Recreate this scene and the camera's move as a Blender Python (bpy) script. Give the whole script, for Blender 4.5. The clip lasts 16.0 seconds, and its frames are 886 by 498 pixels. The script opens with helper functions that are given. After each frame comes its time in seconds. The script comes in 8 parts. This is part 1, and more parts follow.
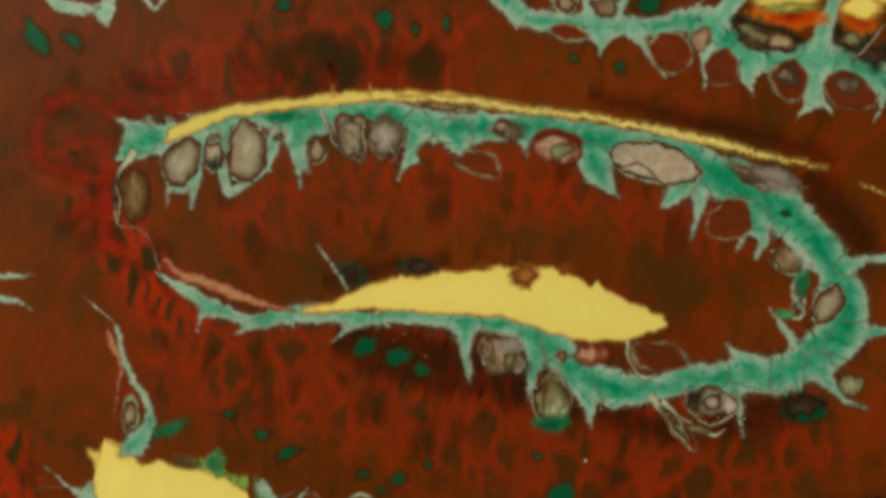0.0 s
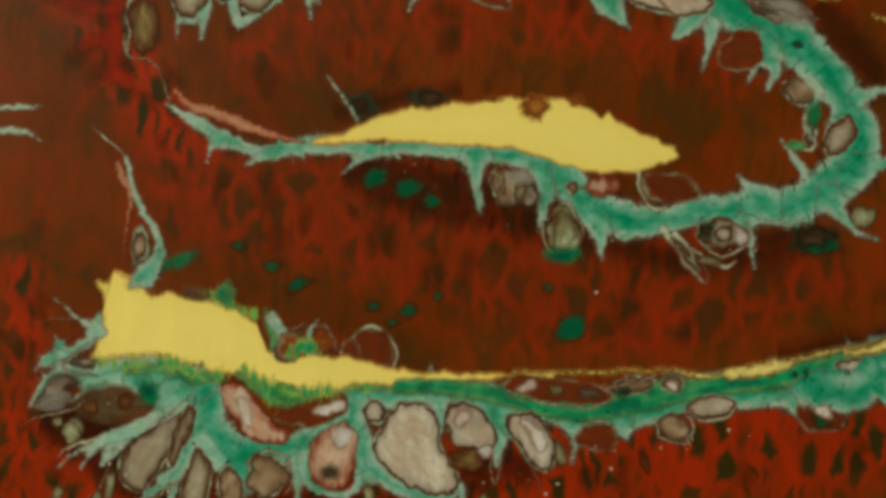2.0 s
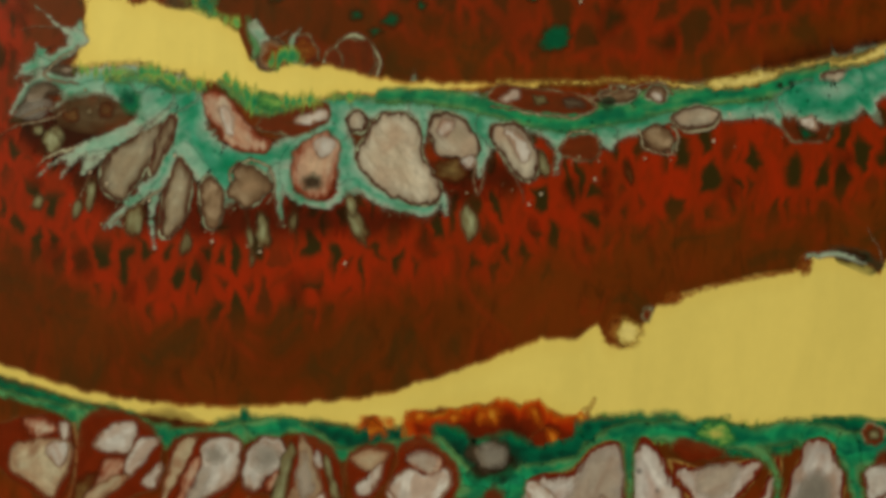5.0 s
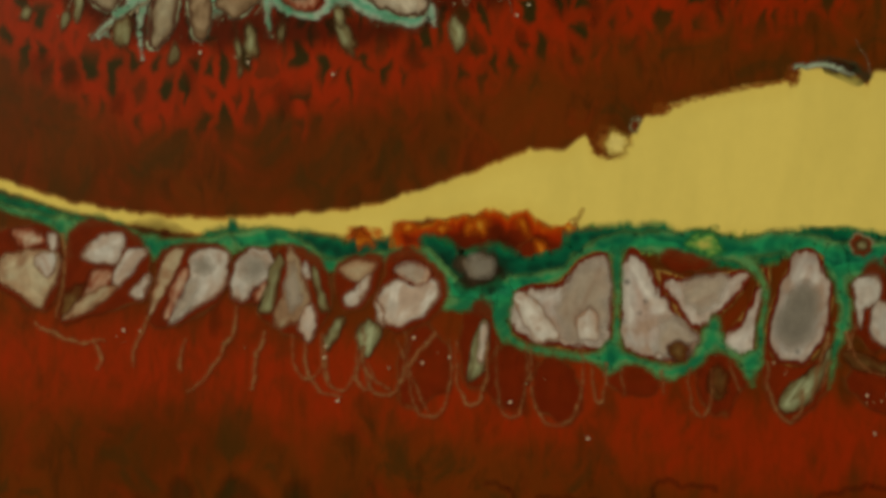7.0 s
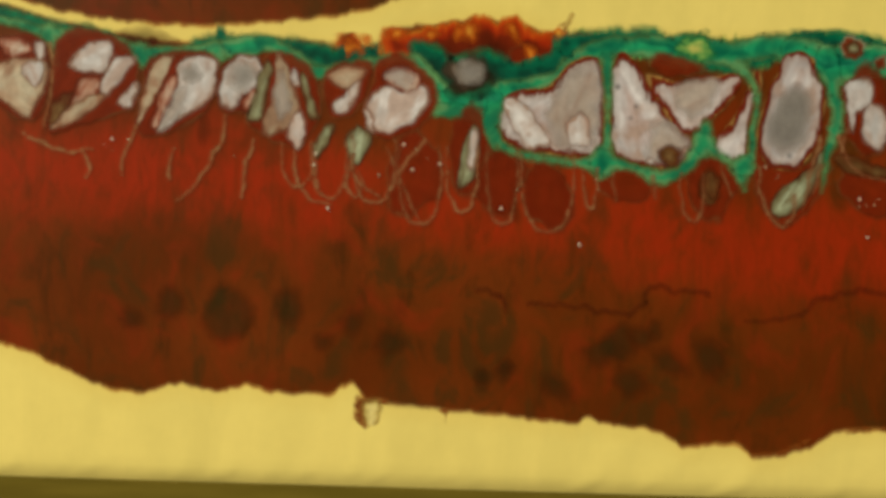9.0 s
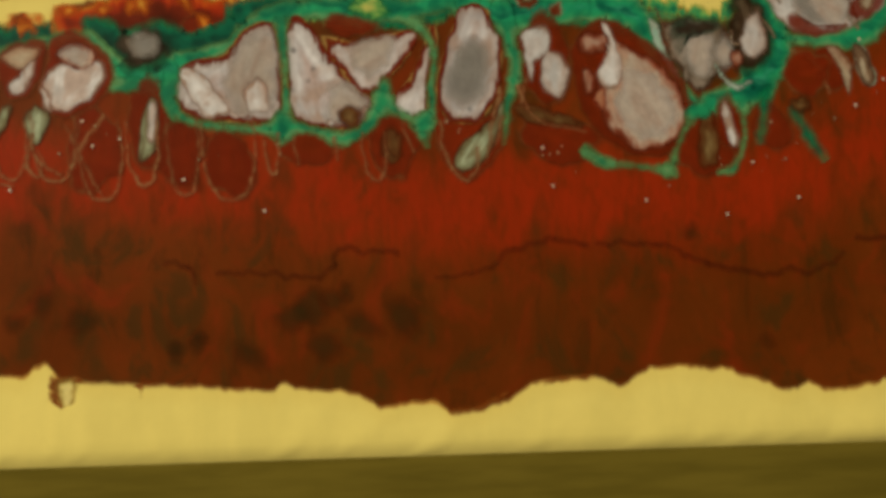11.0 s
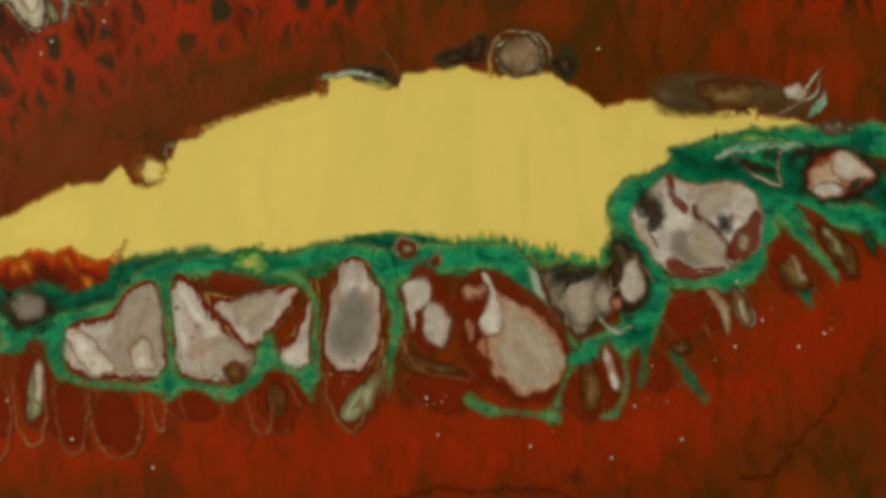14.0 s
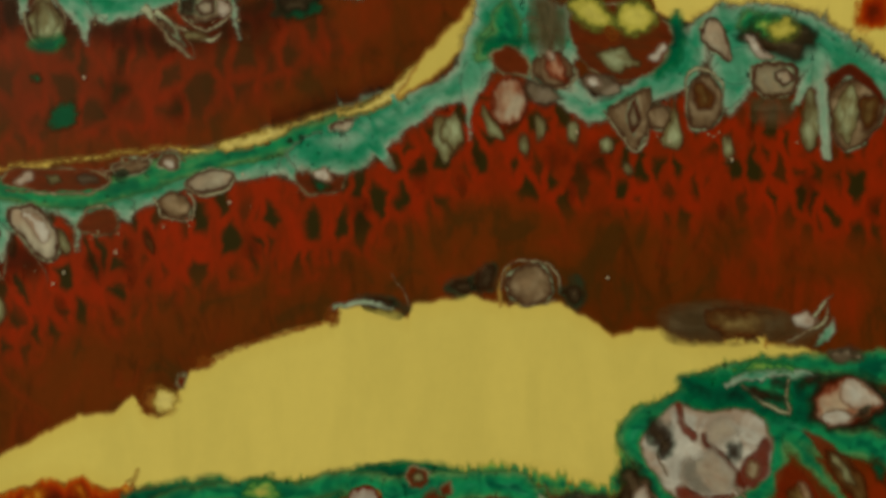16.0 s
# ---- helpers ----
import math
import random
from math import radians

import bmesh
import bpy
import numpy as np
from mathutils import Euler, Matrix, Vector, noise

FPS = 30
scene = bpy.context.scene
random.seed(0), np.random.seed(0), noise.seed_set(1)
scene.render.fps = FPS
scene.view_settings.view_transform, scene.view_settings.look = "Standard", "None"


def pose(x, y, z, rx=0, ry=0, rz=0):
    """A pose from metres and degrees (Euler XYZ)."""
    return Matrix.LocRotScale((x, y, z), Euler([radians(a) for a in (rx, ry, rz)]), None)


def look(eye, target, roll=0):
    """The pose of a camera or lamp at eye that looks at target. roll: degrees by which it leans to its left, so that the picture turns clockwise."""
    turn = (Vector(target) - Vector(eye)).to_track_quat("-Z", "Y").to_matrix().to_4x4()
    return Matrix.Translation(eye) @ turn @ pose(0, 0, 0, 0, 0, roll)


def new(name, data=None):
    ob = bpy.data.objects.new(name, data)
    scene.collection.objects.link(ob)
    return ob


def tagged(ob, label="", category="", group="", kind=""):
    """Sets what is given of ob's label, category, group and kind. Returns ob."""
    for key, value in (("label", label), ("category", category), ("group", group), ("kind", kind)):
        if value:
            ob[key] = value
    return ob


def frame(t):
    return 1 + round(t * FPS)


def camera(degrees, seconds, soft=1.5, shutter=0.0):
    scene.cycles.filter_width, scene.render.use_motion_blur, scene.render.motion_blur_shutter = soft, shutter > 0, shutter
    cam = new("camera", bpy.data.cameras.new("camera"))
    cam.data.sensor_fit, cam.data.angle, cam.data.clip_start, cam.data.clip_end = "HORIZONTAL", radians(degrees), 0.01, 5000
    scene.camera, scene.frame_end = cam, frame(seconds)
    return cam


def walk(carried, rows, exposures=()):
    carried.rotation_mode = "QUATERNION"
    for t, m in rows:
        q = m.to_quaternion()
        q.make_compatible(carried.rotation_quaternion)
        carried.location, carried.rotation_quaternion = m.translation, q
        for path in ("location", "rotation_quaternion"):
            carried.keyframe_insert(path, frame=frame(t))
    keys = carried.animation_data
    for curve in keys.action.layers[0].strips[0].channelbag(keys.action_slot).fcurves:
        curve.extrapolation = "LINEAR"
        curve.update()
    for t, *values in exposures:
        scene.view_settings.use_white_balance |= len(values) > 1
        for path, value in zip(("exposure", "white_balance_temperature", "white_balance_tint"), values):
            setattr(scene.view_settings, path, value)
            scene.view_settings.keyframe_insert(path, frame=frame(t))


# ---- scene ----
LENS = 40.0
TOP = 0.0175          # height of the painted face over the table
EXPOSURES = [(0.0, 0.06, 6550, 1), (1.5, -0.02, 6500, -1), (2.5, -0.08, 6500, 0), (4.0, 0.03, 6500, 2), (6.5, -0.38, 7100, 3), (7.2, -0.27, 7150, 3), (7.5, -0.15, 6900, 5), (8.0, 0.3, 6350, 9), (10.5, 0.06, 6600, 9), (11.5, 0.07, 6650, 9), (12.0, 0.16, 6500, 10), (12.5, 0.5, 6100, 12), (13.0, 0.74, 6350, 9), (13.5, 0.48, 6550, 7), (14.0, 0.02, 6700, 4), (14.5, -0.18, 6950, -1), (16.0, -0.3, 7000, -4)]
cam = camera(LENS, 16.0, soft=4.2)
# seconds, place over the canvas in mm, height in mm, turn in degrees
PATH = [
    (0.0, 0.38, 21.56, 173.09, 1.92),
    (0.5, 0.69, 13.14, 172.79, 1.88),
    (1.0, -0.20, 5.45, 172.49, 2.01),
    (1.5, 0.00, -0.00, 172.32, 2.00),
    (2.0, -0.31, -2.42, 172.56, 1.94),
    (2.5, 0.05, -15.24, 172.08, 2.02),
    (3.0, 0.95, -20.99, 171.95, 2.01),
    (3.5, 1.37, -25.20, 171.90, 2.06),
    (4.0, 2.53, -33.24, 171.95, 2.10),
    (4.2, 2.88, -35.46, 171.50, 2.19),
    (6.3, 4.76, -56.43, 171.82, 2.08),
    (6.5, 5.24, -58.90, 172.07, 2.09),
    (7.0, 6.22, -69.89, 171.58, 2.13),
    (7.5, 5.40, -78.31, 171.30, 2.23),
    (8.0, 6.56, -85.21, 170.99, 2.29),
    (8.2, 6.62, -88.17, 171.15, 2.19),
    (10.3, 28.20, -101.75, 169.76, 0.37),
    (10.5, 34.09, -101.44, 170.33, -0.05),
    (11.0, 52.29, -101.92, 169.87, -1.85),
    (11.5, 71.19, -103.02, 170.20, -3.50),
    (12.0, 75.40, -99.96, 170.88, -3.66),
    (12.5, 73.89, -91.24, 170.96, -3.61),
    (13.0, 72.65, -86.08, 171.21, -3.64),
    (13.5, 72.06, -74.84, 171.27, -3.54),
    (14.0, 70.18, -67.53, 171.47, -3.45),
    (14.5, 69.72, -59.36, 171.60, -3.51),
    (15.0, 69.29, -49.77, 172.03, -3.49),
    (15.5, 70.44, -43.31, 172.13, -3.53),
    (16.0, 70.73, -35.18, 172.29, -3.63),
]
walk(cam, [(t, pose(x / 1000, y / 1000, TOP + h / 1000, 0, 0, a)) for t, x, y, h, a in PATH], EXPOSURES)

# ---- light: a dim warm room and one wide soft lamp added above, source unseen ----
world = bpy.data.worlds.new("room_light")
world.use_nodes = True
world.node_tree.nodes["Background"].inputs[0].default_value = (1.0, 0.90, 0.70, 1)
world.node_tree.nodes["Background"].inputs[1].default_value = 0.10
scene.world = world
lamp = new("soft_area_light", bpy.data.lights.new("soft_area_light", "AREA"))
lamp.data.shape, lamp.data.size, lamp.data.size_y = "RECTANGLE", 0.7, 0.5
lamp.data.energy, lamp.data.color = 22.0, (1.0, 0.93, 0.68)
lamp.matrix_world = look((-0.75, 0.60, 1.20), (0.04, -0.02, 0.0))

MM = 0.001


# ---- materials ----
def nodes_of(name):
    m = bpy.data.materials.new(name)
    m.use_nodes = True
    nt = m.node_tree
    nt.nodes.clear()
    return m, nt


def add(nt, kind, **inputs):
    n = nt.nodes.new(kind)
    for k, v in inputs.items():
        k = k.replace("_", " ")
        if isinstance(v, bpy.types.NodeSocket):
            nt.links.new(v, n.inputs[k])
        else:
            n.inputs[k].default_value = v
    return n


def calc(nt, op, a, b=0.0, c=0.0):
    n = nt.nodes.new("ShaderNodeMath")
    n.operation = op
    for i, v in enumerate((a, b, c)):
        if isinstance(v, bpy.types.NodeSocket):
            nt.links.new(v, n.inputs[i])
        else:
            n.inputs[i].default_value = v
    return n.outputs[0]


def blend(nt, fac, a, b, how="MIX"):
    n = nt.nodes.new("ShaderNodeMix")
    n.data_type, n.blend_type = "RGBA", how
    for i, v in ((0, fac), (6, a), (7, b)):
        if isinstance(v, bpy.types.NodeSocket):
            nt.links.new(v, n.inputs[i])
        else:
            n.inputs[i].default_value = (*v, 1) if isinstance(v, tuple) and len(v) == 3 else v
    return n.outputs[2]


def ramp(nt, fac, stops):
    n = nt.nodes.new("ShaderNodeValToRGB")
    e = n.color_ramp.elements
    while len(e) < len(stops):
        e.new(0.5)
    for el, (p, c) in zip(e, stops):
        el.position, el.color = p, (*c, 1)
    nt.links.new(fac, n.inputs[0])
    return n.outputs[0]


def steps(nt, v, lo, hi):
    n = nt.nodes.new("ShaderNodeMapRange")
    n.interpolation_type = "SMOOTHSTEP"
    nt.links.new(v, n.inputs[0])
    n.inputs[1].default_value, n.inputs[2].default_value = lo, hi
    return n.outputs[0]


def canvas_mm(nt):
    g = nt.nodes.new("ShaderNodeNewGeometry")
    n = nt.nodes.new("ShaderNodeVectorMath")
    n.operation = "SCALE"
    nt.links.new(g.outputs["Position"], n.inputs[0])
    n.inputs["Scale"].default_value = 1000.0
    return n.outputs[0]


def grain(nt, at, size, detail=3.0, stretch=(1, 1, 1), rough=0.55, warp=0.0, w=None):
    """Noise of about that many mm a lump."""
    mp = add(nt, "ShaderNodeMapping", Vector=at, Scale=tuple(s / size for s in stretch))
    n = add(nt, "ShaderNodeTexNoise", Vector=mp.outputs[0], Scale=1.0, Detail=detail, Roughness=rough, Distortion=warp)
    if w is not None:
        n.noise_dimensions = "4D"
        nt.links.new(w, n.inputs["W"])
    return n.outputs[0]


def finish(nt, colour, rough, alpha=None, relief=None, height=0.05):
    b = add(nt, "ShaderNodeBsdfPrincipled", Base_Color=colour, Roughness=rough)
    b.inputs["Specular IOR Level"].default_value = 0.06
    if relief is not None:
        bump = add(nt, "ShaderNodeBump", Strength=0.35, Distance=height * MM, Height=relief)
        nt.links.new(bump.outputs[0], b.inputs["Normal"])
    out = nt.nodes.new("ShaderNodeOutputMaterial")
    last = b.outputs[0]
    if alpha is not None:
        clear = nt.nodes.new("ShaderNodeBsdfTransparent")
        mix = nt.nodes.new("ShaderNodeMixShader")
        nt.links.new(alpha, mix.inputs[0])
        nt.links.new(clear.outputs[0], mix.inputs[1])
        nt.links.new(last, mix.inputs[2])
        last = mix.outputs[0]
    nt.links.new(last, out.inputs[0])


def paint(name, span, stops, other=None, soft=0.15, fray=0.5, fray_size=0.7, stretch=(1, 1, 1), marble=2.0, vary=0.25, cover=1.0, rough=0.38, bias=0.5, holes=0.0, blotch=0.5, lines=0.0, joined=False, comb=0.0, drift=0.0, tone=None, wisp=0.0):
    """Poured paint: its colours run inwards from the edge over span mm, frayed and marbled; other: a second run of colours that swirls through it; joined: neighbours run into one; comb, drift: how far its inner rings finger and wander, mm; tone: a tint in wide soft clouds."""
    m, nt = nodes_of(name)
    at = canvas_mm(nt)
    one = nt.nodes.new("ShaderNodeObjectInfo").outputs["Random"]
    w = calc(nt, "MULTIPLY", one, 37.0)
    a = nt.nodes.new("ShaderNodeAttribute")
    a.attribute_name = "inward"
    fine = grain(nt, at, fray_size, 1.5 if fray_size > 1.55 else 3.0, stretch, 0.5)
    soft *= 2.0
    run = nt.nodes.new("ShaderNodeAttribute")
    run.attribute_name = "flow"
    if joined:
        wide = grain(nt, at, marble * 1.3, 2.0, (0.8, 1, 1), 0.5, 1.0)
    else:
        wide = grain(nt, run.outputs["Vector"], marble * 0.6, 3.0, (0.28, 1, 1), 0.5, 0.9, w)
    d = calc(nt, "ADD", a.outputs["Fac"], calc(nt, "MULTIPLY", calc(nt, "SUBTRACT", fine, 0.5), 2 * fray))
    d2 = calc(nt, "ADD", d, calc(nt, "MULTIPLY", calc(nt, "SUBTRACT", wide, 0.5), span * 0.5))
    if comb:
        drip = grain(nt, at, 0.75, 2.0, (1.2, 0.22, 1), 0.5, 0.3)
        d2 = calc(nt, "ADD", d2, calc(nt, "MULTIPLY", calc(nt, "SUBTRACT", drip, 0.5), 2 * comb))
    if drift:
        d2 = calc(nt, "ADD", d2, calc(nt, "MULTIPLY", calc(nt, "SUBTRACT", grain(nt, at, 3.2, 1.0), 0.5), 2 * drift))
    u = calc(nt, "DIVIDE", d2, span)
    col = ramp(nt, u, stops)
    if other:
        col = blend(nt, steps(nt, wide, bias - 0.16, bias + 0.16), col, ramp(nt, u, other))
    if wisp:
        col = blend(nt, calc(nt, "MULTIPLY", steps(nt, grain(nt, at, 4.4, 2.0, (1, 1, 1), 0.5, 0.8), 0.5, 0.66), wisp), col, srgb(24, 128, 96))
    if tone:
        cloud = grain(nt, at, 4.5, 3.0, (1, 0.7, 1), 0.5, 1.2)
        col = blend(nt, calc(nt, "MULTIPLY", steps(nt, cloud, 0.44, 0.66), steps(nt, u, 0.15, 0.45)), col, tone)
    shade = grain(nt, at, 0.35, 2.0)
    streak = grain(nt, run.outputs["Vector"], 0.5, 3.0, (0.2, 1, 1), 0.6, 0.6, w)
    lum = calc(nt, "ADD", calc(nt, "MULTIPLY", calc(nt, "ADD", shade, calc(nt, "MULTIPLY", streak, 1.6)), vary), 1.0 - vary * 1.3)
    spots = grain(nt, at, 1.5, 2.0)
    lum = calc(nt, "MULTIPLY", lum, calc(nt, "ADD", calc(nt, "MULTIPLY", spots, blotch), 1.0 - blotch * 0.5))
    if lines:
        fold = grain(nt, run.outputs["Vector"], marble * 0.5, 3.0, (0.5, 1, 1), 0.5, 1.8, w)
        ridge = calc(nt, "ABSOLUTE", calc(nt, "SUBTRACT", fold, 0.5))
        lum = calc(nt, "MULTIPLY", lum, calc(nt, "ADD", calc(nt, "MULTIPLY", steps(nt, ridge, 0.0, 0.035), lines), 1.0 - lines))
    if holes:
        pin = add(nt, "ShaderNodeTexVoronoi", Vector=at, Scale=holes)
        lum = calc(nt, "MULTIPLY", lum, calc(nt, "ADD", calc(nt, "MULTIPLY", steps(nt, pin.outputs["Distance"], 0.06, 0.2), 0.6), 0.4))
    lum = calc(nt, "MULTIPLY", lum, calc(nt, "ADD", calc(nt, "MULTIPLY", one, 0.04 if joined else 0.2), 0.98 if joined else 0.9))
    col = blend(nt, 1.0, col, lum, "MULTIPLY")
    if joined:
        c = nt.nodes.new("ShaderNodeAttribute")
        c.attribute_name = "reach"
        d = calc(nt, "ADD", c.outputs["Fac"], calc(nt, "MULTIPLY", calc(nt, "SUBTRACT", fine, 0.5), 2 * fray))
    alpha = calc(nt, "MULTIPLY", steps(nt, d, -soft, soft), cover)
    finish(nt, col, rough, alpha, wide, 0.12)
    return m


def srgb(r, g, b):
    """A linear colour from 0 to 255 values."""
    return tuple(((v / 255 + 0.055) / 1.055) ** 2.4 if v > 10 else v / 255 / 12.92 for v in (r, g, b))


PALE, WHITE, GREY, PINK = srgb(178, 186, 165), srgb(222, 215, 221), srgb(150, 140, 128), srgb(196, 160, 142)
LINE = srgb(168, 122, 84)

PAINT = {
    "yellow": paint("yellow_paint", 3.0, [(0, srgb(200, 150, 72)), (0.12, srgb(226, 202, 112)), (1, srgb(232, 210, 120))], [(0, srgb(206, 160, 90)), (0.15, srgb(223, 199, 110)), (1, srgb(225, 204, 116))], soft=0.26, fray=0.35, fray_size=1.4, stretch=(1.2, 0.8, 1), marble=14, vary=0.03, rough=0.42, blotch=0.06),
    "ochre": paint("ochre_paint", 0.8, [(0, srgb(170, 134, 66)), (0.3, srgb(220, 194, 112)), (1, srgb(230, 210, 136))], soft=0.4, fray=0.6, marble=2.5, vary=0.2),
    "teal": paint("teal_paint", 2.2, [(0, srgb(146, 156, 146)), (0.2, srgb(106, 164, 148)), (0.5, srgb(52, 146, 120)), (1, srgb(18, 126, 94))], [(0, srgb(176, 182, 174)), (0.3, srgb(134, 172, 160)), (1, srgb(66, 152, 130))], soft=0.14, fray=0.5, fray_size=0.9, marble=2.4, vary=0.3, holes=0.6, joined=True, wisp=0.55, drift=0.3),
    "mint": paint("mint_paint", 1.6, [(0, srgb(160, 168, 156)), (0.4, srgb(126, 174, 160)), (1, srgb(76, 156, 132))], [(0, srgb(176, 182, 172)), (0.4, srgb(144, 178, 166)), (1, srgb(96, 164, 144))], soft=0.14, fray=0.4, fray_size=0.8, marble=2.4, vary=0.3, joined=True, wisp=0.35),
    "pale": paint("pale_paint", 0.8, [(0, srgb(120, 80, 60)), (0.35, PALE), (1, srgb(190, 190, 175))], soft=0.12, fray=0.18, fray_size=0.5, vary=0.3),
    "pink": paint("pink_paint", 1.0, [(0, srgb(140, 60, 40)), (0.5, srgb(168, 112, 86)), (1, srgb(176, 130, 104))], soft=0.2, fray=0.6, vary=0.3),
    "green": paint("green_paint", 2.2, [(0, srgb(96, 146, 92)), (0.14, srgb(90, 146, 100)), (0.35, srgb(40, 142, 94)), (0.7, srgb(30, 146, 102)), (1, srgb(52, 152, 118))], [(0, srgb(84, 124, 72)), (0.2, srgb(40, 116, 80)), (0.6, srgb(12, 102, 76)), (1, srgb(8, 88, 70))], soft=0.3, fray=0.55, fray_size=1.2, marble=2.2, vary=0.2, holes=0.5, joined=True, drift=0.3),
    "deep": paint("deep_green_paint", 2.2, [(0, srgb(10, 96, 70)), (0.4, srgb(6, 72, 56)), (1, srgb(14, 44, 34))], [(0, srgb(16, 134, 84)), (0.4, srgb(8, 106, 76)), (1, srgb(8, 78, 60))], soft=0.5, fray=0.8, fray_size=1.4, stretch=(1.3, 0.7, 1), marble=2.4, vary=0.3, joined=True),
    "line": paint("thin_line_paint", 0.5, [(0, srgb(146, 78, 46)), (0.6, LINE), (1, srgb(168, 132, 94))], soft=0.2, fray=0.4, cover=0.54),
    "dark": paint("dark_maroon_paint", 1.2, [(0, srgb(90, 34, 14)), (0.6, srgb(64, 26, 10)), (1, srgb(54, 24, 10))], soft=0.9, fray=1.0, fray_size=2.2, cover=0.5),
    "mist": paint("pale_haze_paint", 1.2, [(0, srgb(110, 76, 56)), (0.4, srgb(136, 138, 122)), (1, srgb(116, 150, 134))], soft=0.45, fray=0.9, fray_size=0.8, marble=1.2, vary=0.4, cover=0.55, joined=True),
    "smoke": paint("grey_blotch_paint", 1.5, [(0, srgb(160, 152, 148)), (1, srgb(132, 126, 124))], soft=0.7, fray=0.8, fray_size=1.5, marble=2, vary=0.15, cover=0.8),
    "veil": paint("pink_veil_paint", 1.5, [(0, srgb(186, 174, 170)), (1, srgb(176, 152, 142))], [(0, srgb(186, 174, 170)), (1, srgb(190, 174, 166))], soft=0.6, fray=1.3, fray_size=2.2, marble=3, vary=0.15, cover=0.8, lines=0.12, comb=0.96, drift=0.96),
    "dusk": paint("dusky_blotch_paint", 1.5, [(0, srgb(84, 68, 56)), (1, srgb(124, 108, 94))], [(0, srgb(70, 54, 42)), (1, srgb(104, 88, 76))], soft=0.4, fray=1.04, fray_size=2.2, marble=2, vary=0.2, cover=0.9, lines=0.15, comb=0.72, drift=0.72, tone=srgb(150, 134, 124)),
    "sulphur": paint("sulphur_paint", 1.6, [(0, srgb(120, 130, 60)), (0.4, srgb(186, 176, 84)), (1, srgb(206, 194, 104))], soft=0.5, fray=1, fray_size=1.2, marble=2, vary=0.2),
    "seam": paint("maroon_seam_paint", 0.5, [(0, srgb(110, 52, 34)), (0.5, srgb(98, 34, 16)), (1, srgb(92, 30, 12))], soft=0.15, fray=0.12, cover=0.9),
    "crack": paint("dark_crack_paint", 0.5, [(0, srgb(84, 30, 12)), (1, srgb(58, 20, 10))], soft=0.4, fray=0.35, fray_size=0.9, cover=0.45),
    "orange": paint("orange_paint", 2.4, [(0, srgb(205, 120, 36)), (0.2, srgb(184, 66, 12)), (0.55, srgb(152, 38, 6)), (1, srgb(104, 30, 6))], [(0, srgb(196, 100, 30)), (0.3, srgb(196, 84, 16)), (0.7, srgb(168, 52, 8)), (1, srgb(132, 36, 8))], soft=0.4, fray=1.2, fray_size=2.0, stretch=(1.3, 0.7, 1), marble=4.0, vary=0.2, bias=0.6),
    "ember": paint("golden_orange_paint", 1.2, [(0, srgb(184, 80, 18)), (0.5, srgb(198, 104, 26)), (1, srgb(210, 146, 52))], soft=0.5, fray=1, fray_size=1.2, stretch=(1.4, 0.7, 1), vary=0.2, cover=0.85),
    "fringe": paint("feathered_green_paint", 1.6, [(0, srgb(176, 194, 92)), (0.35, srgb(92, 168, 92)), (1, srgb(30, 142, 92))], [(0, srgb(150, 170, 84)), (0.4, srgb(52, 150, 92)), (1, srgb(8, 104, 78))], soft=0.4, fray=2.4, fray_size=1.2, stretch=(1.7, 0.35, 1), marble=3, vary=0.2, cover=0.85, joined=True, comb=0.6),
    "stain": paint("brown_stain_paint", 1.6, [(0, srgb(150, 80, 30)), (0.3, srgb(110, 50, 16)), (1, srgb(170, 110, 50))], soft=0.3, fray=0.8, cover=0.9),
    "lime": paint("lime_paint", 1.8, [(0, srgb(36, 120, 70)), (0.4, srgb(100, 156, 80)), (1, srgb(190, 188, 100))], soft=0.5, fray=1.2, fray_size=0.9),
    "white": paint("white_cell_paint", 3.4, [(0, srgb(150, 112, 62)), (0.05, srgb(110, 50, 20)), (0.09, srgb(104, 30, 10)), (0.2, srgb(108, 34, 14)), (0.25, srgb(120, 88, 80)), (0.31, srgb(192, 182, 186)), (0.6, WHITE), (1, srgb(196, 186, 194))], [(0, srgb(140, 100, 56)), (0.06, srgb(100, 30, 10)), (0.22, srgb(108, 36, 16)), (0.3, srgb(160, 136, 130)), (0.6, srgb(176, 168, 174)), (1, srgb(190, 164, 160))], soft=0.1, fray=0.3, fray_size=2.2, marble=5, vary=0.12, bias=0.52, lines=0.09, holes=0.3, comb=0.66, drift=0.66, tone=srgb(176, 150, 142)),
    "pearl": paint("pearl_cell_paint", 2.8, [(0, srgb(150, 160, 140)), (0.05, srgb(100, 70, 54)), (0.1, srgb(62, 32, 22)), (0.17, srgb(84, 56, 44)), (0.25, srgb(166, 156, 146)), (0.6, srgb(204, 194, 186)), (1, srgb(198, 184, 172))], [(0, srgb(140, 140, 120)), (0.1, srgb(70, 40, 28)), (0.22, srgb(96, 70, 58)), (0.35, srgb(150, 136, 124)), (1, srgb(166, 150, 136))], soft=0.12, fray=0.5, fray_size=2.2, marble=3.5, vary=0.15, bias=0.52, lines=0.17, comb=0.55, drift=0.5, tone=srgb(176, 154, 140)),
    "shard": paint("white_shard_paint", 1.6, [(0, srgb(160, 134, 122)), (0.14, srgb(200, 194, 198)), (1, srgb(218, 212, 217))], [(0, srgb(160, 124, 110)), (0.3, srgb(184, 164, 158)), (1, srgb(190, 184, 188))], soft=0.26, fray=0.6, fray_size=2.2, marble=4, vary=0.12, lines=0.11, comb=0.84, drift=0.72, tone=srgb(178, 156, 150)),
